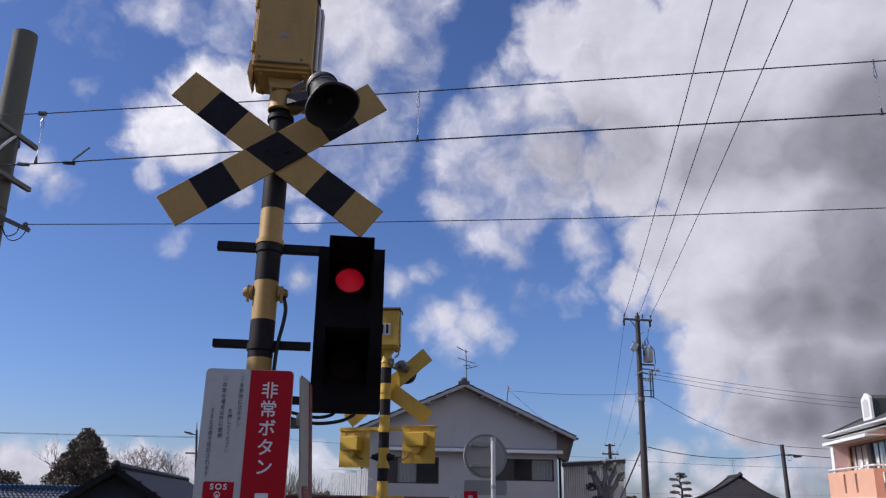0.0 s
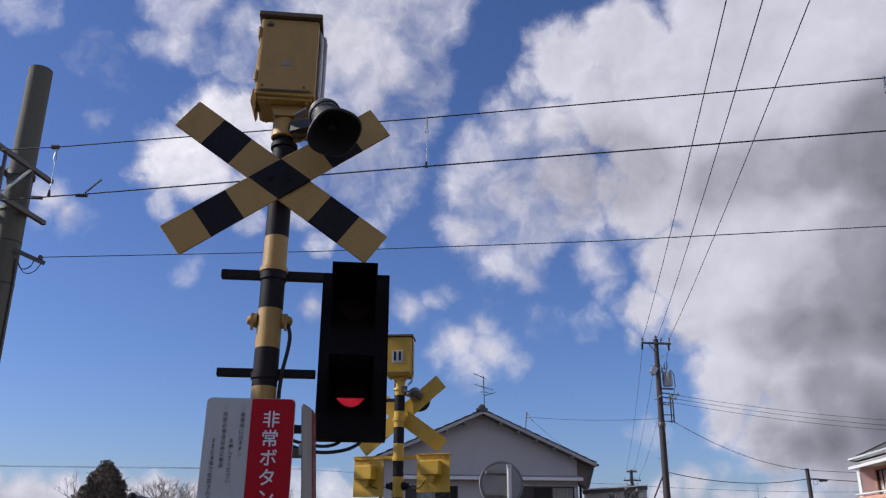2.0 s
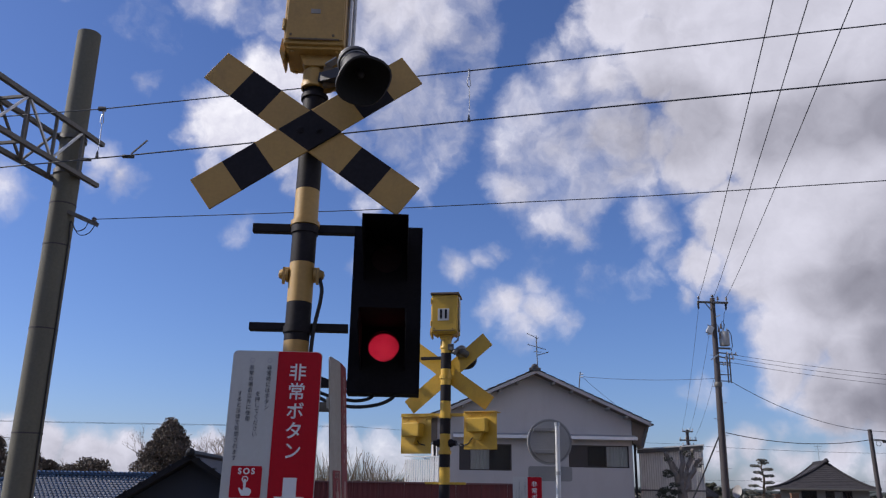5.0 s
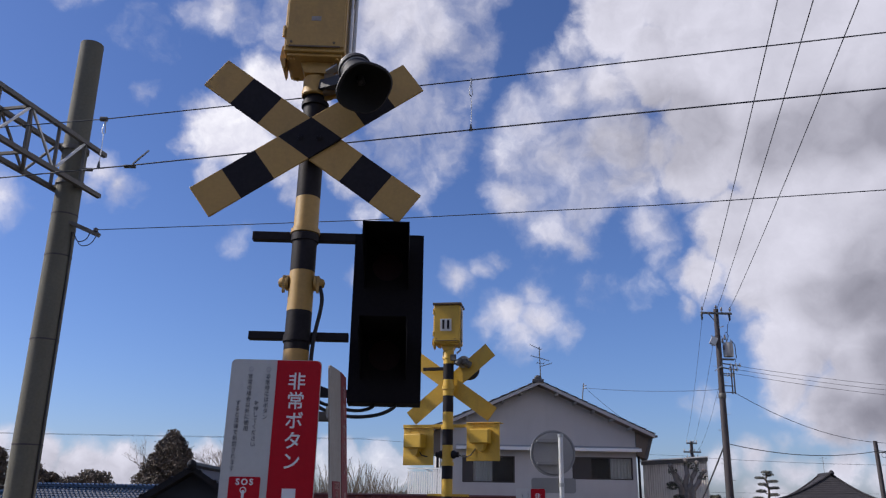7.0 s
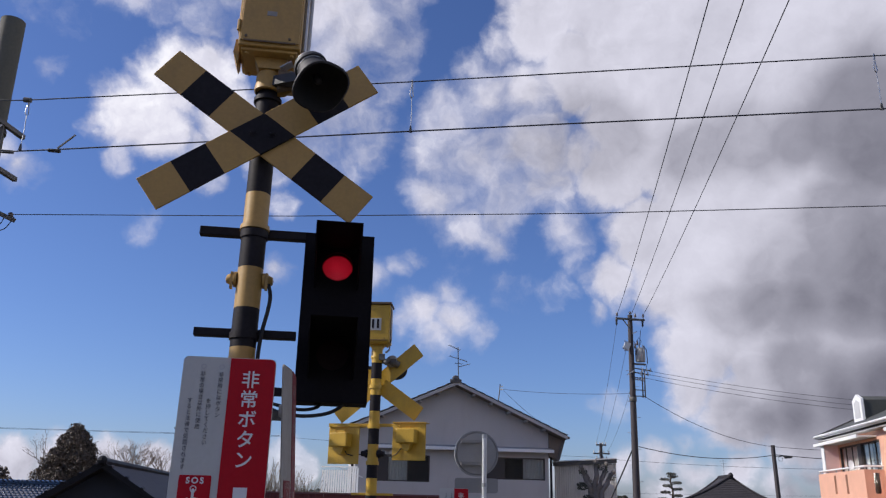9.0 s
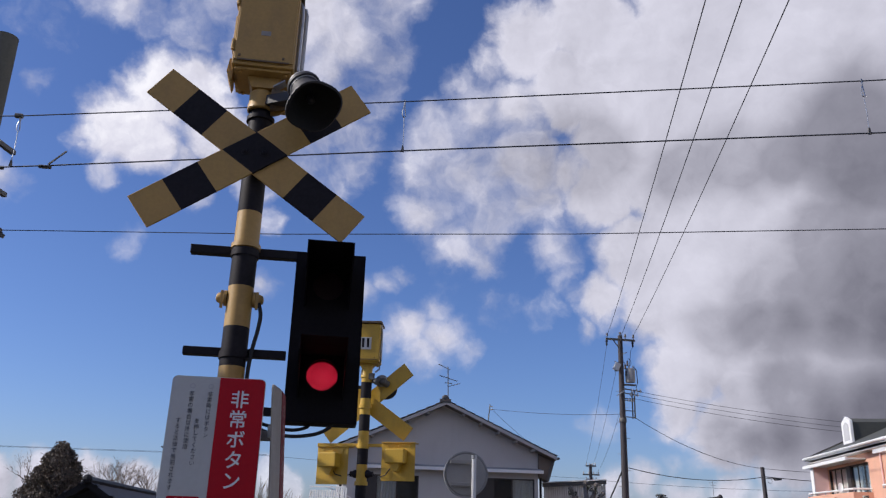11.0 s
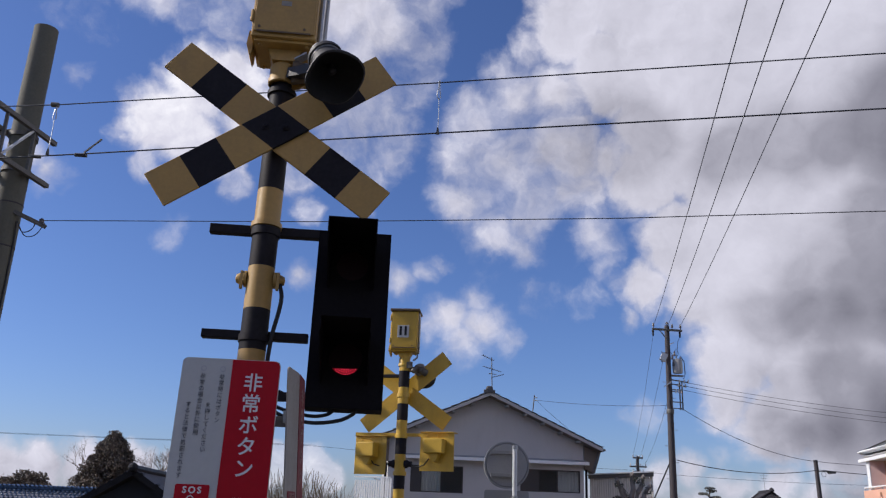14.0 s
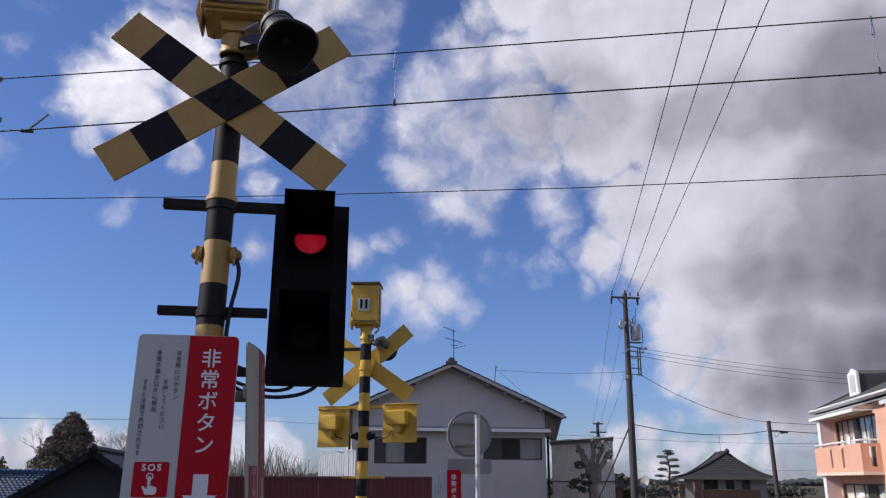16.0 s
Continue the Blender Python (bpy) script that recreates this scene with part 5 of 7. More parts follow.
for x0, x1 in ((-4.2, HW + 0.12),):
    bm = B()
    prism(bm, [(-0.002, 4.28), (-0.55, 4.13), (-0.55, 4.02), (-0.002, 4.06)], x0, x1)
    bmesh.ops.transform(bm, matrix=Matrix(((0, 1, 0, 0), (1, 0, 0, 0), (0, 0, 1, 0), (0, 0, 0, 1))), verts=bm.verts[:])
    canopy = part("canopy", bm, mat("grey_canopy_sheet", (0.30, 0.31, 0.32), 0.6, vary=0.12, scale=2, bump=0.05), house, "grey sheet canopy with a white edge over the windows")
    bm = B()
    box(bm, (x0 - 0.02, -0.60, 4.00), (x1 + 0.02, -0.553, 4.16), 0.006)
    part("canopy_edge", bm, WHITE_TRIM, canopy)
# television aerial on the ridge
aerial = thing("tv_aerial", pose(6.45, 42.1, 7.5), "thin television aerial standing on the house ridge", "aerial")
bm = B()
rod(bm, (0, 0, 0), (-0.05, 0, 1.86), 0.026, n=8)
part("mast", bm, DARK_STEEL, aerial)
for a, b, n, h in (((-0.52, 0.1, 1.98), (0.03, -0.1, 1.70), 6, 0.16), ((-0.50, -0.1, 1.36), (0.48, 0.2, 1.16), 9, 0.20), ((0.0, 0.0, 0.82), (0.55, -0.2, 0.96), 5, 0.14), ((-0.16, 0.1, 1.02), (0.2, 0.1, 1.00), 3, 0.22)):
    bm = B()
    a, b = Vector(a), Vector(b)
    rod(bm, a, b, 0.016, n=6)
    boom = part("boom", bm, DARK_STEEL, aerial)
    for k in range(n):
        bm = B()
        c = a.lerp(b, k / (n - 1))
        w = Vector((0.10, h * 1.3, 0.10))
        rod(bm, c - w * 0.6, c + w * 0.6, 0.010, n=5)
        part("element", bm, DARK_STEEL, boom)
rodt = thing("service_mast", pose(8.6, 42.3, 0), "thin service pipe on the roof slope with insulators", "service mast")
bm = B()
rod(bm, (0, 0, 6.2), (0.14, 0, 7.52), 0.028, n=8)
part("pipe", bm, DARK_STEEL, rodt)
for z in (7.40, 7.25):
    bm = B()
    rod(bm, (0.12, -0.02, z), (0.28, -0.06, z), 0.03, n=8)
    part("insulator", bm, PORCELAIN, rodt)

# white balcony beside the house
balc = thing("balcony_rail", pose(-0.1, 41.2, 0, 0, 0, -24), "white metal balcony with upright bars beside the house", "balcony")
bm = B()
box(bm, (-0.32, 0.0, 2.98), (1.55, 0.06, 3.04))
part("top_rail", bm, WHITE_TRIM, balc)
bm = B()
box(bm, (-0.32, 0.0, 1.62), (1.55, 0.06, 1.68))
part("bottom_rail", bm, WHITE_TRIM, balc)
for k in range(16):
    bm = B()
    x = -0.30 + k * 0.122
    box(bm, (x, 0.015, 1.68), (x + 0.088, 0.045, 2.98 if k > 10 else 2.86))
    part("bar", bm, WHITE_TRIM, balc)
bm = B()
box(bm, (-0.32, 0.06, 1.50), (1.55, 1.4, 1.62))
part("floor", bm, PLASTER, balc)
for x in (-0.25, 1.48):
    bm = B()
    box(bm, (x - 0.05, 0.05, 0.0), (x + 0.05, 0.15, 1.62))
    part("post", bm, WHITE_TRIM, balc)
bm = B()
beam(bm, (0.62, 0.06, 2.98), (1.5, 0.9, 2.55), 0.05, 0.05)
part("stair_rail", bm, WHITE_TRIM, balc)

# maroon fence of sheet panels
fence = thing("fence", pose(-3.4, 20.0, 0), "dark maroon sheet-metal fence with a flat top rail", "fence")
for k in range(10):
    bm = B()
    x = k * 0.615
    poly = []
    for j in range(5):
        poly += [(x + j * 0.123, 0.0), (x + j * 0.123 + 0.05, 0.0), (x + j * 0.123 + 0.06, 0.006), (x + j * 0.123 + 0.113, 0.006)]
    poly = [(p[0], p[1]) for p in poly] + [(x + 0.613, 0.025), (x, 0.025)]
    prism(bm, poly, 0.05, 1.66, "xy")
    part("panel", bm, MAROON, fence)
bm = B()
box(bm, (-0.02, -0.03, 1.66), (6.17, 0.05, 1.70), 0.004)
part("top_rail", bm, mat("maroon_rail", (0.16, 0.07, 0.07), 0.5, vary=0.1, bump=0.0), fence)
for k in range(6):
    bm = B()
    box(bm, (k * 1.22, 0.028, 0.0), (k * 1.22 + 0.05, 0.07, 1.66))
    part("post", bm, DARK_STEEL, fence)

# corrugated shed
shed = thing("shed", pose(12.4, 45.0, 0, 0, 0, -17), "grey corrugated steel shed with a low sloping roof", "shed")
bm = B()
pts = []
for k in range(57):
    x = k * 0.06
    pts.append((x, 0.0 if k % 2 else 0.03))
poly = pts + [(3.36, 0.08), (0, 0.08)]
prism(bm, poly, 0.0, 3.62, "xy")
part("front_sheet", bm, CORRUGATED, shed)
bm = B()
box(bm, (0.0, 0.08, 0.0), (0.08, 6.0, 3.55))
part("side_sheet", bm, CORRUGATED, shed)
bm = B()
box(bm, (3.28, 0.08, 0.0), (3.36, 6.0, 3.75))
part("side_sheet", bm, CORRUGATED, shed)
bm = B()
prism(bm, [(-0.12, 3.70), (3.42, 3.93), (3.42, 3.99), (-0.12, 3.76)], -0.22, 6.2)
sroof = part("roof", bm, WHITE_TRIM, shed)
bm = B()
prism(bm, [(-0.08, 3.50), (3.40, 3.72), (3.40, 3.925), (-0.08, 3.695)], -0.16, -0.04)
part("fascia", bm, DARK_STEEL, sroof)
bm = B()
box(bm, (-0.05, -0.06, 1.55), (3.4, 0.0, 1.62))
part("rail", bm, DARK_STEEL, shed)

# ============ utility poles and their lines ============
def utility_pole(m, label, top=10.66, arm_z=10.42, r0=0.19, r1=0.115):
    t = thing("utility_pole", m, label, "utility pole", "utility poles")
    bm = B()
    lathe(bm, [(r0, 0.0), (r1, top), (0, top + 0.02)], Matrix.Identity(4), 20)
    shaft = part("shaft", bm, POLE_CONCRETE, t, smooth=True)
    bm = B()
    box(bm, (-0.80, -0.17, arm_z - 0.05), (0.72, -0.09, arm_z + 0.05), 0.005)
    arm = part("crossarm", bm, DARK_STEEL, t)
    bm = B()
    beam(bm, (-0.42, -0.13, arm_z - 0.04), (-0.05, -0.13, arm_z - 0.50), 0.05, 0.03)
    part("arm_brace", bm, DARK_STEEL, arm)
    for x in (-0.73, 0.22, 0.64):
        bm = B()
        lathe(bm, [(0.02, 0.0), (0.02, 0.08), (0.055, 0.09), (0.06, 0.14), (0.045, 0.17), (0.05, 0.21), (0.02, 0.26), (0, 0.26)], Matrix.Translation((x, -0.13, arm_z + 0.05)), 10)
        part("insulator", bm, BROWN_PORCELAIN, arm, smooth=True)
    bm = B()
    lathe(bm, [(0.03, 0.0), (0.03, 0.06), (0.07, 0.08), (0.065, 0.14), (0.03, 0.18), (0, 0.18)], Matrix.Translation((0.0, -0.02, top)), 10)
    part("top_pin", bm, BROWN_PORCELAIN, t, smooth=True)
    for x in (-0.76, 0.60):
        bm = B()
        lathe(bm, [(0.05, 0.0), (0.06, -0.1), (0.04, -0.14), (0.055, -0.22), (0.03, -0.3), (0, -0.3)], Matrix.Translation((x, -0.13, arm_z - 0.05)), 10)
        part("strain_insulator", bm, RUBBER, arm, smooth=True)
    bm = B()
    lathe(bm, [(0.0, 8.20), (0.22, 8.22), (0.24, 8.30), (0.24, 8.82), (0.21, 8.90), (0.0, 8.93)], Matrix.Translation((0.44, -0.05, 0.10)), 20)
    tr = part("transformer", bm, mat("light_grey_transformer", (0.34, 0.34, 0.33), 0.5, vary=0.15, scale=6, bump=0.05), t, smooth=True)
    for x in (0.40, 0.60):
        bm = B()
        lathe(bm, [(0.03, 8.9), (0.05, 8.98), (0.035, 9.02), (0.045, 9.1), (0.0, 9.2)], Matrix.Translation((x, -0.05, 0)), 8)
        part("bushing", bm, PORCELAIN, tr, smooth=True)
    bm = B()
    tube(bm, [(0.62, -0.1, 9.1), (0.75, -0.12, 8.9), (0.78, -0.12, 8.3), (0.70, -0.1, 8.05)], 0.02, 6)
    tube(bm, [(0.58, -0.13, arm_z - 0.35), (0.50, -0.10, 9.9), (0.42, -0.05, 9.15)], 0.012, 6)
    part("lead", bm, CABLE, tr, smooth=True)
    for x, z in ((0.16, 8.95), (0.20, 8.62), (0.28, 9.12)):
        bm = B()
        lathe(bm, [(0.02, 0.0), (0.055, 0.02), (0.06, 0.12), (0.04, 0.15), (0.05, 0.22), (0.0, 0.26)], Matrix.Translation((x, -0.14, z)), 10)
        part("fuse_cutout", bm, BROWN_PORCELAIN, t, smooth=True)
    bm = B()
    beam(bm, (0.05, -0.12, 9.70), (0.28, -0.14, 9.80), 0.04, 0.04)
    part("stub_arm", bm, STEEL, t)
    bm = B()
    beam(bm, (-0.30, -0.12, 7.62), (0.05, -0.14, 7.86), 0.06, 0.05)
    part("stub_arm", bm, STEEL, t)
    bm = B()
    tube(bm, round_off([(0.20, -0.14, 9.15), (0.05, -0.2, 9.3), (-0.2, -0.18, 9.28), (-0.34, -0.14, 9.1)]), 0.012, 6)
    part("jumper", bm, CABLE, t, smooth=True)
    bm = B()
    tube(bm, round_off([(0.30, -0.12, 9.35), (0.36, -0.14, 9.5), (0.48, -0.12, 9.3), (0.40, -0.1, 9.1)]), 0.012, 6)
    part("jumper", bm, CABLE, t, smooth=True)
    bm = B()
    beam(bm, (-0.40, -0.18, 9.30), (-0.10, -0.10, 9.16), 0.03, 0.03)
    part("switch_bracket", bm, DARK_STEEL, t)
    bm = B()
    beam(bm, (-0.42, -0.18, 8.80), (-0.12, -0.10, 8.92), 0.03, 0.03)
    part("switch_bracket", bm, DARK_STEEL, t)
    bm = B()
    box(bm, (0.10, -0.12, 8.16), (0.70, 0.04, 8.23))
    part("transformer_bracket", bm, DARK_STEEL, t)
    bm = B()
    box(bm, (-0.42, -0.20, 8.85), (-0.12, -0.06, 9.25), 0.02, m=Matrix.Translation((-0.27, -0.13, 9.05)) @ pose(0, 0, 0, 0, 25, 0) @ Matrix.Translation((0.27, 0.13, -9.05)))
    part("switch_case", bm, STEEL, t)
    for z, x1 in ((7.98, 0.95), (7.78, 0.8), (7.5, 0.55)):
        bm = B()
        beam(bm, (0.0, -0.12, z), (x1, -0.14, z - 0.10 if z > 7.6 else z), 0.06, 0.05)
        br = part("low_voltage_bracket", bm, DARK_STEEL, t)
        for k in (0.5, 0.75, 0.95):
            bm = B()
            rod(bm, (x1 * k, -0.14, z - 0.15), (x1 * k, -0.14, z + 0.03), 0.035, n=8)
            part("spool", bm, PORCELAIN, br)
    for x in (0.48, 0.60):
        bm = B()
        rod(bm, (x, -0.10, 6.55), (x, -0.10, 7.90), 0.035, n=8)
        part("cable_riser", bm, DARK_STEEL, t)
    for z in (6.62, 6.92, 7.42):
        bm = B()
        box(bm, (0.08, -0.12, z - 0.02), (0.62, -0.06, z + 0.02))
        part("riser_bracket", bm, DARK_STEEL, t)
    for k in range(9):
        bm = B()
        z = 2.6 + k * 0.75
        s = -1 if k % 2 else 1
        rod(bm, (s * (r0 - 0.03), -0.02, z), (s * (r0 + 0.13), -0.02, z + 0.01), 0.012, n=6)
        part("step_bolt", bm, STEEL, t)
    bm = B()
    lathe(bm, [(0.168, 6.35), (0.178, 6.37), (0.178, 6.55), (0.166, 6.57)], Matrix.Identity(4), 20)
    part("band", bm, DARK_STEEL, shaft, smooth=True)
    return t


PX, PY = 14.36, 38.0
up = utility_pole(pose(PX, PY, 0, 0, 0.55, 0), "grey concrete utility pole with crossarm and transformer")
d_ = Vector((PX - 6.36, PY - 11.25, 0)).normalized()
copy_thing(up, pose(PX - d_.x * 52, PY - d_.y * 52, 0, 0, 0, -14))
small_pole = thing("utility_pole", pose(23.75, 70.0, 0), "distant concrete utility pole with three crossarms", "utility pole", "utility poles")
bm = B()
lathe(bm, [(0.2, 0), (0.13, 6.6), (0, 6.62)], Matrix.Identity(4), 14)
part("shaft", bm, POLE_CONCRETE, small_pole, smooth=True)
for z, w in ((6.45, 0.45), (5.72, 0.75), (4.85, 0.9), (5.25, 0.5)):
    bm = B()
    box(bm, (-w, -0.16, z - 0.06), (w, -0.08, z + 0.06))
    a_ = part("crossarm", bm, DARK_STEEL, small_pole)
    for k in (-0.9, -0.3, 0.3, 0.9):
        bm = B()
        rod(bm, (w * k, -0.12, z + 0.05), (w * k, -0.12, z + 0.25), 0.05, n=8)
        part("insulator", bm, PORCELAIN, a_)
lamp_pole = thing("lamp_pole", pose(23.9, 42.0, 0, 0, -1.2, 0), "short leaning wooden pole with a small street lamp", "street lamp")
bm = B()
lathe(bm, [(0.13, 0), (0.105, 4.80), (0, 4.81)], Matrix.Identity(4), 16)
part("shaft", bm, POLE_CONCRETE, lamp_pole, smooth=True)
bm = B()
rod(bm, (0.0, -0.1, 4.22), (0.55, -0.14, 4.24), 0.025, n=8)
arm = part("arm", bm, DARK_STEEL, lamp_pole)
bm = B()
prism(bm, [(0.45, 4.26), (0.95, 4.23), (0.92, 4.12), (0.60, 4.10)], -0.24, -0.06)
part("lamp_head", bm, DARK_STEEL, arm)
bm = B()
tube(bm, [(0.30 + 0.13 * math.cos(a / 10 * 6.283), -0.12, 4.08 + 0.13 * math.sin(a / 10 * 6.283)) for a in range(11)], 0.012, 6)
part("cable_loop", bm, CABLE, arm)

for dx, ex, ey in ((-0.70, 5.77, 11.36), (0.02, 6.37, 11.25), (0.64, 7.15, 11.14)):
    a = Vector((PX + 0.10 + dx, PY - 0.13, 10.66))
    b = Vector((ex, ey, 10.1))
    pts = [a]
    for k in range(1, 21):
        u = k / 20 * 1.9
        p = a + (b - a) * u
        p.z = 10.62 - 0.52 * (u * (1.9 - u)) / 0.9
        pts.append(p)
    wire_thing("power_line", pts, 0.011, CABLE, "black high-voltage line running overhead to the pole", "cable", "power lines")
for dx, z, ex, ez in ((-0.66, 10.07, 23.3, 6.5), (-0.20, 8.95, 23.75, 6.0), (0.0, 7.2, 24.2, 5.8)):
    wire_thing("power_line", sag((PX + dx, PY - 0.1, z), (ex, 70, ez), 0.5), 0.008, CABLE, "black line from the pole to a distant pole", "cable", "power lines")
for a, b, s, r in (
    ((PX + 0.9, PY - 0.15, 7.86), (36.0, 38.0, 6.85), 0.45, 0.009), ((PX + 0.75, PY - 0.15, 7.70), (36.0, 38.0, 6.5), 0.45, 0.009), ((PX + 0.55, PY - 0.15, 7.52), (36.0, 38.2, 6.35), 0.5, 0.009),
    ((PX + 0.62, PY - 0.1, 6.62), (23.85, 41.9, 4.72), 0.45, 0.013), ((23.85, 41.9, 4.72), (32, 42, 4.75), 0.12, 0.013), ((PX + 0.2, PY - 0.1, 4.22), (23.9, 41.9, 4.30), 0.36, 0.019), ((23.9, 41.9, 4.30), (32, 42, 4.15), 0.1, 0.019),
    ((23.7, 70, 2.45), (60, 70, 2.9), 0.1, 0.009), ((8.88, 42.2, 7.25), (PX, PY, 6.75), 0.12, 0.010), ((8.88, 42.2, 7.2), (12.0, 42.2, 4.9), 0.15, 0.008),
    ((23.7, 70, 5.32), (60, 70, 5.55), 0.5, 0.014), ((-60, 70, 6.42), (-4, 70, 6.3), 0.12, 0.012), ((-60, 70, 6.5), (-4, 70, 6.38), 0.14, 0.012), ((-4, 70, 6.3), (23.7, 70, 5.4), 0.15, 0.012)):
    wire_thing("cable", sag(a, b, s), r, CABLE, "thin black overhead cable in a shallow curve", "cable", "low cables")
bm = B()
tube(bm, sag((PX - 0.1, PY, 4.05), (PX - 2.1, PY + 0.3, 0.0), 0.05), 0.035, 8)
solo("stay_wire", bm, CABLE, "thick sleeved stay wire of the utility pole", "cable", smooth=True)

# ============ pink apartment house ============
APT = pose(22.40, 33.65, 0, 0, 0, -107.5)
apt = thing("apartment_house", APT, "two-storey pink apartment house with a salmon balcony", "apartment house")
FY = -0.55   # facade plane
bm = B()
wall_with_openings(bm, 0.5, 14.0, -0.05, 4.45, FY, FY + 0.2, [(0.95, 5.95, 1.98, 4.10), (0.95, 5.95, 0.0, 1.55), (9.4, 13.0, 1.98, 4.10)])
part("front_wall", bm, ORANGE, apt)
for x in (0.5, 13.8):
    bm = B()
    box(bm, (x, FY + 0.2, -0.05), (x + 0.2, 9.0, 4.45))
    part("side_wall", bm, PINK, apt)
bm = B()
box(bm, (0.5, 9.0, -0.05), (14.0, 9.2, 4.45))
part("back_wall", bm, PINK, apt)
window(apt, 0.95, 3.3, 1.98, 4.10, FY + 0.1, [(0, 0.3), (0.3, 0.64), (0.64, 1.0)], [True, True, True])
window(apt, 3.75, 5.95, 1.98, 4.10, FY + 0.1, [(0, 0.34), (0.34, 0.68), (0.68, 1.0)], [True, False, True])
bm = B()
box(bm, (3.302, FY + 0.02, 1.98), (3.748, FY + 0.18, 4.10))
part("mullion_wall", bm, FRAME, apt)
window(apt, 0.95, 5.95, 0.0, 1.55, FY + 0.1, [(0, 0.25), (0.25, 0.5), (0.5, 0.75), (0.75, 1.0)], [True, True, False, True])
window(apt, 9.4, 13.0, 1.98, 4.10, FY + 0.1, [(0, 0.5), (0.5, 1.0)], [True, True])
bm = B()
prism(bm, [(-0.85, 4.70), (3.6, 6.70), (5.0, 6.70), (9.9, 4.50), (9.9, 4.40), (-0.85, 4.56)], -0.9, 14.4)
bmesh.ops.transform(bm, matrix=Matrix(((0, 1, 0, 0), (1, 0, 0, 0), (0, 0, 1, 0), (0, 0, 0, 1))), verts=bm.verts[:])
roof = part("roof", bm, mat("grey_slate_roof", (0.060, 0.063, 0.056), 0.7, vary=0.2, scale=2, fine=15, bump=0.2), apt)
bm = B()
box(bm, (-0.95, -0.95, 4.57), (14.45, -0.852, 4.71))
fascia = part("fascia", bm, WHITE_TRIM, roof)
bm = B()
tube(bm, [(-0.95, -1.0, 4.66), (14.45, -1.0, 4.66)], 0.05, 8)
part("gutter", bm, WHITE_TRIM, fascia, smooth=True)
bm = B()
beam(bm, (-0.93, -0.80, 4.70), (-0.93, 3.6, 6.68), 0.05, 0.16)
part("verge_board", bm, DARK_STEEL, roof)
# soffit coloured grey for the shade under the roof edge
bm = B()
box(bm, (-0.90, -0.85, 4.44), (14.45, FY, 4.498))
part("eave_soffit", bm, mat("shaded_soffit", (0.36, 0.34, 0.33), 0.8, vary=0.05, bump=0.0), roof)


def balcony(x0, x1, slots):
    """Slotted parapet on a slab, with a rail above and a canopy over it."""
    bm = B()
    wall_with_openings(bm, x0, x1, 1.98, 3.0, -1.25, -1.12, [(x, x + 0.27, 2.15, 2.88) for x in slots])
    bal = part("balcony", bm, ORANGE, apt, "salmon balcony parapet with narrow slots")
    bm = B()
    box(bm, (x0 - 0.02, -1.27, 1.86), (x1 + 0.02, FY - 0.002, 1.98))
    part("slab", bm, mat("cream_slab", (0.70, 0.58, 0.46), 0.8, vary=0.08, bump=0.05), bal)
    for x in (x0, x1 - 0.13):
        for y0, y1, z0, z1 in ((-1.12, -0.95, 1.98, 3.0), (-0.72, FY - 0.002, 1.98, 3.0), (-0.95, -0.72, 1.98, 2.15), (-0.95, -0.72, 2.88, 3.0)):
            bm = B()
            box(bm, (x, y0, z0), (x + 0.13, y1, z1))
            part("end_parapet", bm, ORANGE, bal)
    bm = B()
    tube(bm, [(x0 + 0.02, FY - 0.01, 3.12), (x0 + 0.02, -1.19, 3.12), (x1 - 0.05, -1.19, 3.12), (x1 - 0.05, FY - 0.01, 3.12)], 0.035, 8)
    rail = part("rail", bm, WHITE_TRIM, bal)
    for k in range(6):
        bm = B()
        x = x0 + 0.06 + k * (x1 - x0 - 0.14) / 5
        rod(bm, (x, -1.19, 3.0), (x, -1.19, 3.10), 0.022, n=6)
        part("rail_post", bm, STEEL, rail)
    bm = B()
    box(bm, (x0 - 0.3, -1.27, 4.17), (x1 - 0.35, -1.20, 4.30))
    box(bm, (x0 - 0.3, -1.20, 4.20), (x1 - 0.35, FY - 0.002, 4.26))
    part("balcony_canopy", bm, WHITE_TRIM, apt)


balcony(0.1, 6.1, (2.3, 3.8))
balcony(8.95, 13.6, (10.4, 11.9))
for z0, z1 in ((-0.05, 1.858), (1.982, 4.195)):
    bm = B()
    box(bm, (0.5, -1.115, z0), (0.9, FY - 0.003, z1))
    pier = part("corner_pier", bm, PINK, apt)
    # white skin that paints the pier's narrow face as brightly lit
    bm = B()
    box(bm, (0.495, -1.145, z0 + 0.004), (0.905, -1.118, z1 - 0.004))
    part("pier_trim", bm, WHITE_TRIM, pier)
for x in (7.4,):
    bm = B()
    tube(bm, [(x, -0.60, 4.42), (x, -0.60, 0.0)], 0.032, 8)
    part("downpipe", bm, PINK, apt)
# gabled dormer, white front with a louvre and slate cheeks
bm = B()
prism(bm, [(1.45, 4.95), (2.47, 4.95), (2.47, 5.98), (1.95, 6.18), (1.45, 5.98)], 0.20, 2.6)
dorm = part("dormer", bm, MATS["grey_slate_roof"], roof)
bm = B()
prism(bm, [(1.38, 5.0), (2.53, 5.0), (2.53, 6.03), (1.95, 6.25), (1.38, 6.03)], 0.10, 0.198)
front = part("dormer_front", bm, WHITE_TRIM, dorm)
bm = B()
prism(bm, [(1.62, 5.25), (2.28, 5.25), (2.28, 5.88), (1.95, 6.02), (1.62, 5.88)], 0.085, 0.098)
part("louvre", bm, mat("pale_louvre", (0.50, 0.50, 0.50), 0.7, vary=0.1, bump=0.0), front)
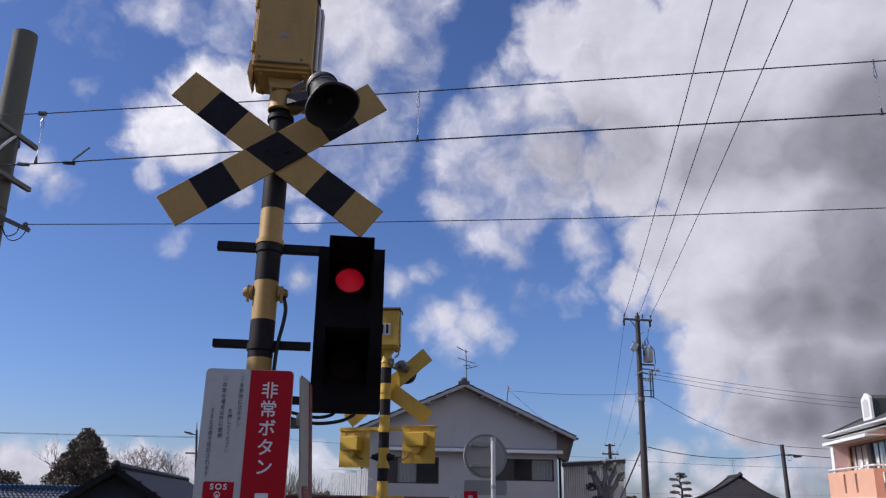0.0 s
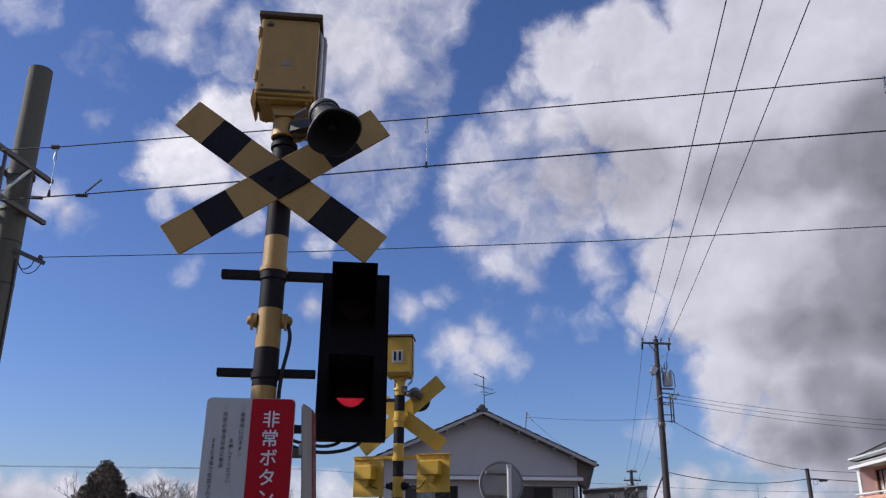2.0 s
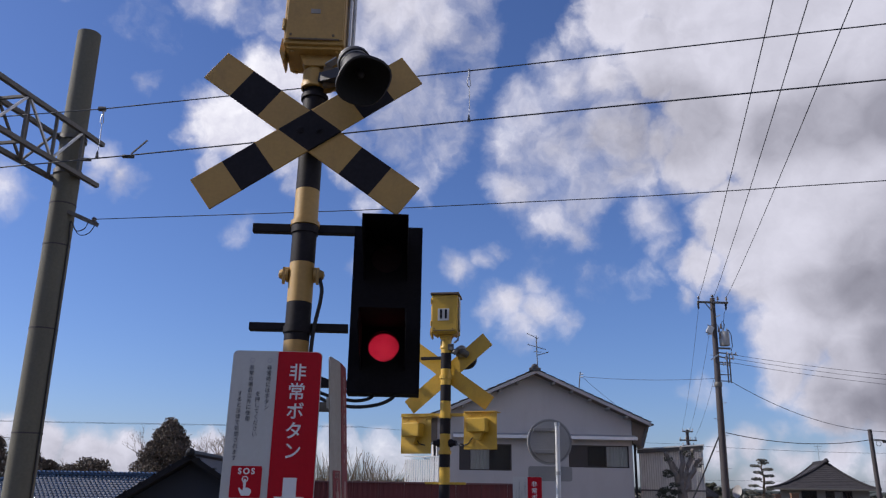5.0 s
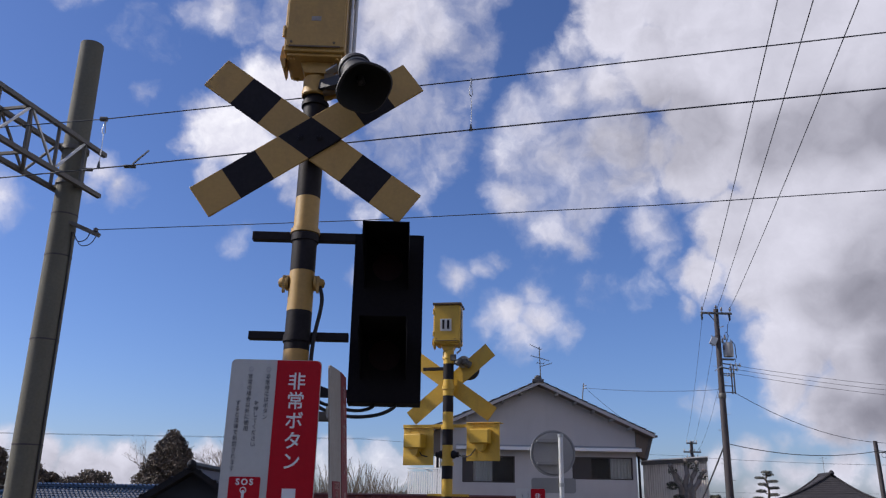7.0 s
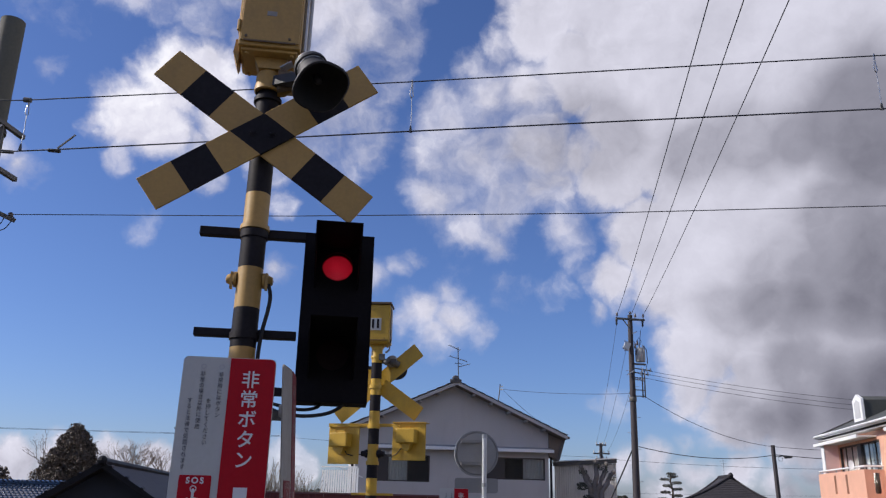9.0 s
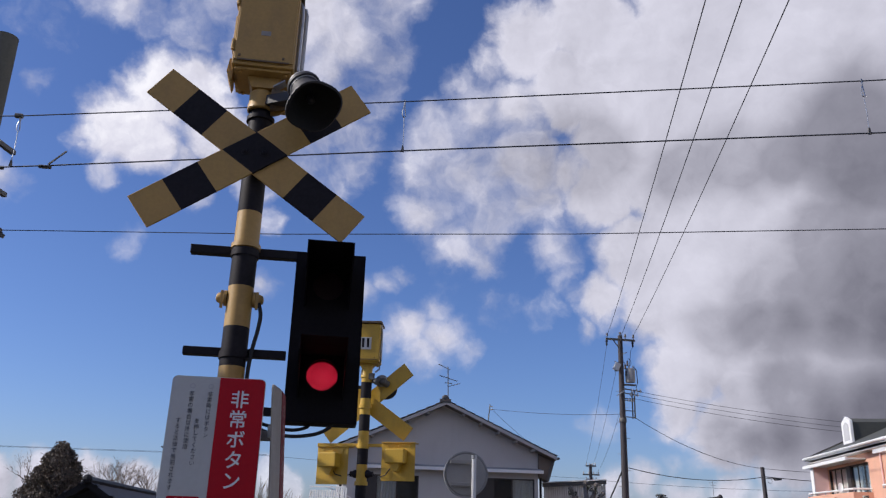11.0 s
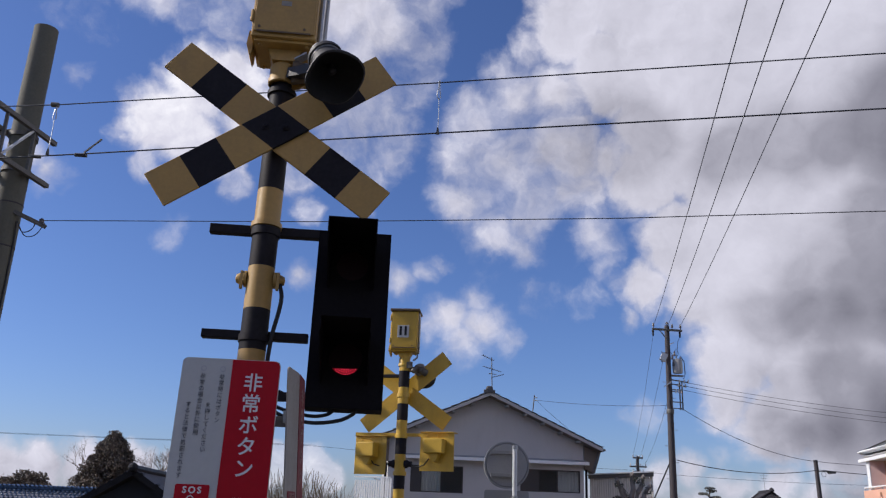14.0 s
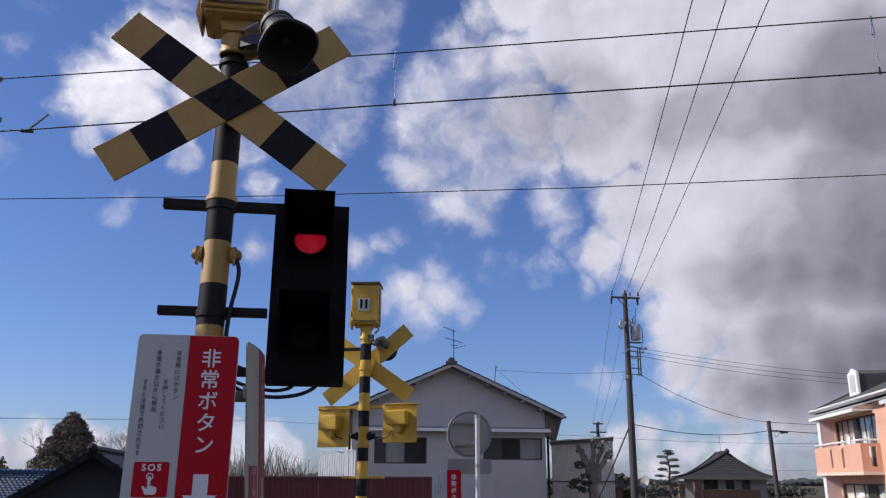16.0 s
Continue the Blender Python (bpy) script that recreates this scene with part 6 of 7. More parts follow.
dish = thing("satellite_dish", APT @ pose(4.9, -1.28, 3.1, 0, 0, 40) @ Matrix.Diagonal((0.34, 0.42, 0.75, 1)), "small white satellite dish on the balcony rail", "satellite dish", "satellite dishes")
bm = B()
lathe(bm, [(0.0, 0.0), (0.15, 0.02), (0.26, 0.07), (0.27, 0.075), (0.15, 0.035), (0.0, 0.015)], Matrix.Translation((0, -0.12, 0.1)) @ pose(0, 0, 0, 60, 0, 35), 24)
part("reflector", bm, WHITE_TRIM, dish, smooth=True)
bm = B()
rod(bm, (0, 0.1, -0.1), (0, -0.1, 0.1), 0.02, n=8)
part("mount", bm, STEEL, dish)

# ============ traditional house, far right ============
trad = thing("house", pose(37.6, 75.0, 0, 0, 0, -25), "low tile-roofed traditional house with a hipped gable roof", "house")
bm = B()
wall_with_openings(bm, -3.6, 3.8, -0.05, 2.0, 0.0, 0.2, [(-1.8, -0.5, 0.2, 1.75), (0.2, 2.4, 0.2, 1.75)])
part("front_wall", bm, mat("beige_plaster", (0.27, 0.25, 0.225), 0.9, vary=0.1, scale=1, bump=0.1), trad)
for x in (-3.6, 3.6):
    bm = B()
    box(bm, (x, 0.2, -0.05), (x + 0.2, 7.0, 2.0))
    part("side_wall", bm, MATS["beige_plaster"], trad)
bm = B()
box(bm, (-3.6, 7.0, -0.05), (3.8, 7.2, 2.0))
part("back_wall", bm, MATS["beige_plaster"], trad)
window(trad, -1.8, -0.5, 0.2, 1.75, 0.1, [(0, 0.5), (0.5, 1)], [False, False])
window(trad, 0.2, 2.4, 0.2, 1.75, 0.1, [(0, 0.33), (0.33, 0.66), (0.66, 1)], [False, True, False])


RX0, RX1, RY0, RY1, RZT = 0.55, -0.35, 1.2, 5.8, 4.28


def hip_point(x, y, u):
    """A point of the concave slope from an eave corner to the ridge end above it."""
    rx, ry = (RX0, RY0) if y < 3 else (RX1, RY1)
    return (x + (rx - x) * u, y + (ry - y) * u, 1.92 + (RZT - 1.92) * u ** 1.5)


bm = B()
rings = []
for k in range(9):
    rings.append([bm.verts.new(hip_point(x, y, k / 8)) for x, y in ((-4.7, -1.0), (4.7, -1.0), (4.7, 8.2), (-4.7, 8.2))])
for a, b in zip(rings, rings[1:]):
    for k in range(4):
        bm.faces.new((a[k], a[(k + 1) % 4], b[(k + 1) % 4], b[k]))
bm.faces.new(rings[0][::-1])
troof = part("roof", bm, OLD_TILE, trad)
for j in range(1, 15):
    for (xa, ya), (xb, yb) in (((-4.7, -1.0), (4.7, -1.0)), ((4.7, -1.0), (4.7, 8.2)), ((-4.7, 8.2), (-4.7, -1.0))):
        bm = B()
        p, q = Vector(hip_point(xa, ya, j / 16)), Vector(hip_point(xb, yb, j / 16))
        tube(bm, [p + Vector((0, 0, 0.005)), q + Vector((0, 0, 0.005))], 0.018, 5)
        part("tile_course", bm, OLD_TILE, troof)
bm = B()
box(bm, (-4.72, -1.02, 1.80), (4.72, -0.90, 1.93))
part("eave_edge", bm, DARK_STEEL, troof)
bm = B()
beam(bm, (RX0 + 0.05, RY0 - 0.3, RZT + 0.06), (RX1, RY1 + 0.2, RZT + 0.06), 0.26, 0.30)
ridge2 = part("ridge", bm, OLD_TILE, troof)
bm = B()
lathe(bm, [(0.0, 0.0), (0.20, 0.0), (0.25, 0.1), (0.15, 0.32), (0.0, 0.40)], Matrix.Translation((RX0 + 0.05, RY0 - 0.3, RZT)), 12)
part("ridge_end_tile", bm, OLD_TILE, ridge2, smooth=True)
for x, y in ((-4.7, -1.0), (4.7, -1.0), (-4.7, 8.2)):
    bm = B()
    tube(bm, [Vector(hip_point(x, y, k / 10)) + Vector((0, 0, 0.06)) for k in range(11)], 0.10, 6)
    part("hip_ridge", bm, OLD_TILE, troof, smooth=True)
bm = B()
rod(bm, (0.1, 3.5, 4.1), (0.1, 3.5, 6.0), 0.018, n=6)
rod(bm, (-0.25, 3.5, 5.85), (0.45, 3.5, 5.85), 0.012, n=5)
rod(bm, (-0.15, 3.5, 5.6), (0.35, 3.5, 5.6), 0.012, n=5)
solo("tv_aerial", bm, DARK_STEEL, "thin aerial above the tiled roof", "aerial").matrix_basis = pose(37.6, 75, 0, 0, 0, -25)
for x0, x1, z1 in ((30.9, 31.45, 1.35), (32.35, 33.0, 1.45)):
    bm = B()
    box(bm, (x0, 70.0, 0.0), (x1, 70.3, z1), 0.02)
    box(bm, (x0 - 0.05, 69.95, z1), (x1 + 0.05, 70.35, z1 + 0.08), 0.02)
    solo("gate_post", bm, WOOD_BROWN, "low brown gate post before the tiled house", "gate post", "gate posts")
bm = B()
box(bm, (33.2, 70.0, 0.0), (38.5, 70.2, 0.85), 0.02)
box(bm, (33.15, 69.95, 0.85), (38.55, 70.25, 0.93), 0.02)
solo("garden_wall", bm, WOOD_BROWN, "low brown garden wall before the tiled house", "wall")

# ============ houses, far left ============
dark = thing("house", pose(-4.33, 16.0, -0.13, 0, 0, 3.0), "low house with a dark roof and slate-blue gable wall", "house")
bm = B()
prism(bm, [(-1.9, -0.05), (2.3, -0.05), (2.3, 0.67), (0.0, 2.12), (-1.9, 0.92)], 0.0, 0.15)
part("gable_wall", bm, DARK_WALL, dark)
bm = B()
box(bm, (2.15, 0.15, -0.05), (2.3, 11.0, 0.66))
part("side_wall", bm, DARK_WALL, dark)
bm = B()
box(bm, (-1.9, 0.15, -0.05), (-1.75, 11.0, 0.90))
part("side_wall", bm, DARK_WALL, dark)
bm = B()
prism(bm, [(-1.74, -0.05), (2.14, -0.05), (2.14, 0.75), (0.0, 2.10), (-1.74, 1.0)], 10.85, 11.0)
part("back_wall", bm, DARK_WALL, dark)
for sx, sz in ((-2.2, -1.39), (2.6, -1.64)):
    bm = B()
    prism(bm, [(0.0, 2.24), (sx, 2.24 + sz), (sx, 2.14 + sz), (0.0, 2.14)], -0.32, 11.3)
    rf = part("roof", bm, mat("worn_grey_roof_sheet", (0.042, 0.038, 0.040), 0.7, vary=0.3, scale=3, bump=0.2), dark)
    bm = B()
    beam(bm, (0.0, -0.30, 2.20), (sx, -0.30, 2.20 + sz), 0.10, 0.10)
    part("verge", bm, DARK_ROOF, rf)
    for k in range(9):
        bm = B()
        u = (k + 0.5) / 9
        rod(bm, (sx * u, -0.36, 2.24 + sz * u), (sx * u, -0.18, 2.26 + sz * u), 0.04, n=8)
        part("verge_tile", bm, DARK_ROOF, rf)
bm = B()
tube(bm, [(0, -0.38, 2.26), (0, 11.3, 2.26)], 0.07, 8)
bmesh.ops.create_uvsphere(bm, u_segments=10, v_segments=6, radius=0.09, matrix=Matrix.Translation((0, -0.38, 2.27)))
part("ridge", bm, DARK_ROOF, dark)
tile_house = thing("house", pose(-13.6, 20.0, -0.08), "low house with a blue-grey glazed tile roof glinting in the sun", "house")
bm = B()
box(bm, (0.3, 0.6, -0.05), (7.0, 7.4, 0.9))
part("walls", bm, DARK_WALL, tile_house)
bm = B()
v = [bm.verts.new(p) for p in ((-0.52, 0, 0.6), (7.1, 0, 0.6), (7.1, 8, 0.6), (-0.52, 8, 0.6), (2.8, 4, 1.8), (7.1, 4, 1.8))]
for f in ((0, 1, 5, 4), (1, 2, 5), (2, 3, 4, 5), (3, 0, 4), (3, 2, 1, 0)):
    bm.faces.new([v[k] for k in f])
trf = part("roof", bm, BLUE_TILE, tile_house)
bm = B()
for i in range(-5, 62):
    for j in range(20):
        if 0.1148 * i < 2.8 - (4 - 0.2 * j) * 0.83 + 0.05:
            continue
        x, y, z = 0.1148 * i, 0.2 * j, 0.62 + 0.06 * j
        v = [bm.verts.new(p) for p in ((x, y, z + 0.02), (x + 0.057, y, z + 0.055), (x + 0.1148, y, z + 0.02), (x + 0.1148, y + 0.22, z + 0.065), (x + 0.057, y + 0.22, z + 0.10), (x, y + 0.22, z + 0.065), (x, y, z - 0.005), (x + 0.1148, y, z - 0.005))]
        bm.faces.new((v[0], v[1], v[4], v[5]))
        bm.faces.new((v[1], v[2], v[3], v[4]))
        bm.faces.new((v[6], v[7], v[2], v[1], v[0]))
        # rounded nose added to every tile so that it catches a sun glint
        rim = [bm.verts.new((x + 0.057 + 0.030 * math.cos(a * 0.7854), y - 0.004, z + 0.035 + 0.030 * math.sin(a * 0.7854))) for a in range(8)]
        mid_ = [bm.verts.new((x + 0.057 + 0.021 * math.cos(a * 0.7854), y - 0.025, z + 0.035 + 0.021 * math.sin(a * 0.7854))) for a in range(8)]
        tip = bm.verts.new((x + 0.057, y - 0.034, z + 0.035))
        for a in range(8):
            b_ = (a + 1) % 8
            bm.faces.new((rim[a], rim[b_], mid_[b_], mid_[a]))
            bm.faces.new((mid_[a], mid_[b_], tip))
tagged(part("roof_tiles", bm, BLUE_TILE, trf, smooth=True, angle=60), kind="stuff")
bm = B()
tube(bm, [(-0.52, 0, 0.66), (2.8, 4.0, 1.86), (7.15, 4.0, 1.86)], 0.075, 8)
for k in range(23, 58):
    rod(bm, (0.1 + k * 0.12, 3.9, 1.92), (0.1 + k * 0.12, 4.1, 1.92), 0.03, n=6)
part("ridge", bm, BLUE_TILE, tile_house)


# ============ trees and shrubs ============
def leaf_cloud(bm, centre, radii, n, size, rng, shell=0.55):
    """Many small bent leaf clumps scattered through an uneven ball."""
    for _ in range(n):
        while True:
            p = Vector((rng.uniform(-1, 1), rng.uniform(-1, 1), rng.uniform(-1, 1)))
            if shell < p.length < 1:
                break
        c = Vector(centre) + Vector((p.x * radii[0], p.y * radii[1], p.z * radii[2]))
        q = Euler((rng.uniform(0, 6.3), rng.uniform(0, 6.3), rng.uniform(0, 6.3))).to_matrix()
        s = size * rng.uniform(0.6, 1.4)
        vs = [bm.verts.new(c + q @ Vector(v) * s) for v in ((-0.5, 0, 0), (0, -0.35, 0.12), (0.5, 0, 0), (0, 0.35, 0.12))]
        bm.faces.new(vs)


def limb(bm, a, b, r0, r1, rng, n=5, bend=0.08):
    a, b = Vector(a), Vector(b)
    L = (b - a).length
    pts = [a.lerp(b, k / n) + (Vector((rng.uniform(-1, 1), rng.uniform(-1, 1), rng.uniform(-1, 1))) * L * bend * (0 < k < n)) for k in range(n + 1)]
    tube(bm, pts, [r0 + (r1 - r0) * k / n for k in range(n + 1)], 6)
    return pts


def dense_tree(m, label, height, width, seed, leaf=LEAF_DARK, clumps=70, per=130, size=0.16, cone=0.75):
    rng = random.Random(seed)
    t = thing("tree", m, label, "tree", "trees")
    bm = B()
    limb(bm, (0, 0, -0.1), (0.1, 0, height * 0.9), 0.22, 0.03, rng, 8, 0.02)
    for k in range(14):
        z = height * (0.2 + 0.7 * k / 14)
        a = rng.uniform(0, 6.28)
        r = width * 0.45 * (1.05 - cone * z / height)
        limb(bm, (0.05, 0, z), (r * math.cos(a), r * math.sin(a), z + rng.uniform(0.1, 0.5)), 0.05, 0.012, rng)
    part("trunk", bm, BARK, t)
    bm = B()
    for k in range(clumps):
        u = rng.random() ** 1.1
        z = height * (0.10 + 0.86 * u)
        r = width * 0.5 * max(0.06, (1 - u) ** cone) * rng.uniform(0.35, 1.0)
        a = rng.uniform(0, 6.28)
        cr = rng.uniform(0.35, 0.7) * width * 0.19 * (1.2 - 0.6 * u)
        leaf_cloud(bm, (r * math.cos(a), r * math.sin(a), z), (cr, cr, cr * 0.8), per, size, rng, 0.3)
    tagged(part("crown", bm, leaf, t), kind="stuff")
    return t


def bare_tree(m, label, height, width, seed, material=TWIG, forks=4, r=0.09):
    rng = random.Random(seed)
    t = thing("bare_tree", m, label, "tree", "bare trees")
    bm = B()

    def grow(a, d, length, rad, depth):
        b = a + d * length
        limb(bm, a, b, rad, rad * 0.6, rng, 3, 0.05)
        if depth == 0:
            return
        for _ in range(rng.choice((2, 3, 3))):
            q = (d + Vector((rng.uniform(-1, 1) * width, rng.uniform(-1, 1) * width, rng.uniform(-0.25, 0.75)))).normalized()
            grow(a.lerp(b, rng.uniform(0.65, 1.0)), q, length * rng.uniform(0.55, 0.85), rad * 0.55, depth - 1)

    grow(Vector((0, 0, 0)), Vector((0, 0, 1)), height * 0.36, r, forks)
    tagged(part("crown", bm, material, t), kind="stuff")
    return t


dense_tree(pose(-17.2, 60, 0), "dense russet evergreen tree of a blunt conical shape", 5.98, 6.2, 3, clumps=280, per=200, size=0.13, cone=0.68)
for i, (x, y, h, w) in enumerate(((-25.5, 62, 2.9, 0.8), (-14.3, 61, 4.8, 0.9), (-12.6, 62, 4.7, 0.9), (-11.0, 61, 4.3, 0.8), (-19.3, 64, 5.2, 0.9), (-9.5, 63, 4.6, 0.9), (-26.3, 63, 3.0, 0.8), (-29.0, 62, 4.6, 0.8), (-13.4, 60, 5.0, 0.9), (-15.2, 63, 5.4, 0.9), (-8.2, 62, 4.4, 0.9))):
    bare_tree(pose(x, y, 0), "bare winter tree with pale fine twigs", h * 1.16, w, 10 + i, forks=5, r=0.11)
for i, (x, y, h, w) in enumerate(((-21.9, 58, 2.95, 6.8), (-23.4, 58.5, 2.6, 2.6), (-30.0, 60, 5.0, 5.0), (-27.0, 60, 4.3, 3.6), (-25.0, 59, 2.9, 3.2), (-13.4, 58, 2.4, 3.0), (-32.5, 60, 3.6, 4.0))):
    dense_tree(pose(x, y, 0), "low rounded brownish evergreen shrub tree", h, w, 40 + i, clumps=120, per=90, size=0.16, cone=0.4)
rng = random.Random(77)
bm = B()
for k in range(420):
    x, y = rng.uniform(-5.4, -0.5), rng.uniform(33.0, 35.0)
    h = rng.uniform(1.7, 2.9) + 0.35 * math.sin(x * 1.7)
    pts = [Vector((x, y, 0)), Vector((x + rng.uniform(-0.15, 0.15), y, h * 0.6)), Vector((x + rng.uniform(-0.55, 0.55), y + rng.uniform(-0.2, 0.2), h))]
    tube(bm, pts, [0.016, 0.012, 0.006], 3)
    if k % 2:
        p = pts[1]
        tube(bm, [p, p + Vector((rng.uniform(-0.45, 0.45), 0, rng.uniform(0.3, 0.7)))], [0.010, 0.004], 3)
solo("bare_shrubs", bm, REED, "thicket of thin bare upright stems", "shrubs", kind="stuff")

# garden pine with leaf pads
def cloud_pine(m, label, height, seed, pads=9, spread=1.0):
    rng = random.Random(seed)
    t = thing("garden_pine", m, label, "tree", "garden pines")
    bm = B()
    limb(bm, (0, 0, -0.1), (0.1, 0, height), 0.11, 0.035, rng, 7, 0.03)
    tips = []
    for k in range(pads):
        z = height * (0.16 + 0.78 * k / (pads - 1))
        s = (-1) ** k
        r = spread * (0.95 - 0.55 * k / pads) * rng.uniform(0.75, 1.1)
        a = rng.uniform(-0.8, 0.8)
        tip = Vector((s * r * math.cos(a), r * math.sin(a), z + 0.05))
        limb(bm, (0.05, 0, z - 0.1), tip, 0.035, 0.012, rng)
        tips.append(tip)
    part("trunk", bm, BARK, t)
    for tip in tips + [Vector((0.08, 0, height))]:
        bm = B()
        leaf_cloud(bm, tip, (0.40 * spread, 0.34 * spread, 0.085), 200, 0.085, rng, 0.0)
        tagged(part("needle_pad", bm, LEAF_PINE, t), kind="stuff")
    return t


cloud_pine(pose(21.3, 50, 0), "clipped garden pine with separate flat pads", 3.45, 5, 15, 0.85)


def pollard(m, label, height, seed):
    """Cut-back garden tree: thick knobbly limbs with small tufts."""
    rng = random.Random(seed)
    t = thing("pollard_tree", m, label, "tree", "pollard trees")
    bm = B()
    limb(bm, (0, 0, -0.1), (0.0, 0, height * 0.55), 0.30, 0.22, rng, 5, 0.02)
    ends = []
    for k, (dx, z0, z1) in enumerate(((-0.75, 0.45, 0.92), (0.05, 0.5, 1.0), (0.62, 0.48, 0.97), (-0.35, 0.5, 0.80), (0.95, 0.42, 0.86))):
        e = Vector((dx, rng.uniform(-0.3, 0.3), height * z1))
        limb(bm, (0, 0, height * z0), e, 0.17, 0.09, rng, 5, 0.05)
        bmesh.ops.create_icosphere(bm, subdivisions=1, radius=0.13, matrix=Matrix.Translation(e))
        ends.append(e)
    part("trunk", bm, mat("grey_bark", (0.20, 0.175, 0.155), 0.9, vary=0.3, scale=6, bump=0.5), t)
    bm = B()
    for e in ends:
        leaf_cloud(bm, e + Vector((rng.uniform(-0.2, 0.2), 0, -0.25)), (0.25, 0.25, 0.2), 60, 0.10, rng, 0.0)
    for k in range(12):
        leaf_cloud(bm, (rng.uniform(-1.1, -0.3), rng.uniform(-0.3, 0.3), height * rng.uniform(0.3, 0.75)), (0.28, 0.28, 0.12), 90, 0.10, rng, 0.0)
    tagged(part("tufts", bm, LEAF_GREEN, t), kind="stuff")
    return t


pollard(pose(13.38, 41, 0), "pollarded grey garden tree with cut-back limbs", 3.62, 8)
dense_tree(pose(18.8, 52, 0), "low dark clipped garden shrub", 2.1, 2.4, 61, LEAF_GREEN, 30, 70, 0.16, 0.3)
dense_tree(pose(24.5, 64, 0), "low dark clipped garden shrub", 1.9, 3.2, 62, LEAF_GREEN, 30, 70, 0.16, 0.3)
gd = thing("satellite_dish", pose(16.95, 43.0, -0.2), "white satellite dish on a low post by the pole", "satellite dish", "satellite dishes")
bm = B()
lathe(bm, [(0.0, 0.0), (0.25, 0.03), (0.42, 0.11), (0.43, 0.12), (0.25, 0.05), (0.0, 0.02)], Matrix.Translation((0, 0, 1.75)) @ pose(0, 0, 0, 70, 0, -50) @ Matrix.Diagonal((0.62, 0.8, 0.9, 1)), 24)
part("reflector", bm, mat("weathered_dish", (0.34, 0.32, 0.31), 0.6, vary=0.15, scale=4, bump=0.02), gd, smooth=True)
bm = B()
rod(bm, (0, 0.1, 0), (0, 0.1, 1.75), 0.03, n=8)
part("post", bm, STEEL, gd)

bm = B()
rng = random.Random(31)
for k in range(60):
    x = rng.uniform(20, 52)
    leaf_cloud(bm, (x, rng.uniform(84, 87), 0.6), (1.2, 0.8, rng.uniform(0.35, 0.75)), 130, 0.3, rng, 0.2)
# leaf colours paled to put the distance haze into them
solo("hedge", bm, leaf_material("hazy_hedge_leaves", (0.045, 0.050, 0.040), (0.105, 0.100, 0.080)), "dark uneven hedge behind the tiled house", "hedge", kind="stuff")

# low outbuilding with a dark tiled roof beside the shed
OUT_X, OUT_Y = 16.5, 47.0
outhouse = thing("outbuilding", pose(OUT_X, OUT_Y, 0), "low outbuilding with a dark tiled lean-to roof beside the shed", "shed")
bm = B()
wall_with_openings(bm, -0.62, 0.62, -0.05, 1.33, 0.0, 0.12, [(-0.4, 0.3, 0.4, 1.05)])
part("front_wall", bm, WOOD_BROWN, outhouse)
bm = B()
box(bm, (-0.62, 1.4, -0.05), (0.62, 1.52, 1.76))
part("back_wall", bm, WOOD_BROWN, outhouse)
for x in (-0.62, 0.5):
    bm = B()
    box(bm, (x, 0.122, -0.05), (x + 0.12, 1.398, 1.33))
    part("side_wall", bm, WOOD_BROWN, outhouse)
window(outhouse, -0.4, 0.3, 0.4, 1.05, 0.06, [(0.0, 0.5), (0.5, 1.0)], [False, False])
bm = B()
v = [bm.verts.new(p) for p in ((-0.8, -0.3, 1.34), (0.8, -0.3, 1.34), (0.72, 1.6, 1.88), (-0.72, 1.6, 1.88),
                               (-0.8, -0.3, 1.27), (0.8, -0.3, 1.27), (0.72, 1.6, 1.81), (-0.72, 1.6, 1.81))]
for f in ((0, 1, 2, 3), (7, 6, 5, 4), (0, 4, 5, 1), (1, 5, 6, 2), (2, 6, 7, 3), (3, 7, 4, 0)):
    bm.faces.new([v[k] for k in f])
LEAN_TILE = mat("grey_lean_to_tile", (0.11, 0.105, 0.108), 0.75, vary=0.25, scale=4, bump=0.1)
oroof = part("roof", bm, LEAN_TILE, outhouse)
for k in range(8):
    bm = B()
    x = -0.735 + 0.21 * k
    tube(bm, [(x, -0.32, 1.36), (x * 0.9, 1.58, 1.895)], 0.04, 6)
    part("tile_row", bm, LEAN_TILE, oroof, smooth=True)

# street lamp on a thin pole beyond the low dark house
far_lamp = thing("street_lamp", pose(-7.18, 45.0, 0), "thin dark pole with a small street lamp on a short arm", "street lamp")
bm = B()
rod(bm, (0.0, 0, 0), (-0.40, 0, 5.0), 0.075, 0.055, n=10)
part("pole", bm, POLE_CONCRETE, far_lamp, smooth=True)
bm = B()
beam(bm, (-0.38, 0, 4.72), (-0.72, 0, 4.84), 0.05, 0.05)
arm_l = part("arm", bm, DARK_STEEL, far_lamp)
bm = B()
prism(bm, [(-1.02, 4.92), (-0.72, 4.88), (-0.56, 4.76), (-0.68, 4.74), (-1.00, 4.85)], -0.10, 0.10)
part("lamp_head", bm, DARK_STEEL, arm_l)
bm = B()
rod(bm, (-0.39, 0, 4.9), (-0.43, 0, 5.4), 0.03, 0.02, n=8)
part("top_spike", bm, DARK_STEEL, far_lamp)
bm = B()
box(bm, (-0.85, -0.04, 3.77), (-0.10, 0.04, 3.84))
part("crossbar", bm, DARK_STEEL, far_lamp)

# distant woods on the skyline
rng = random.Random(9)
bm = B()
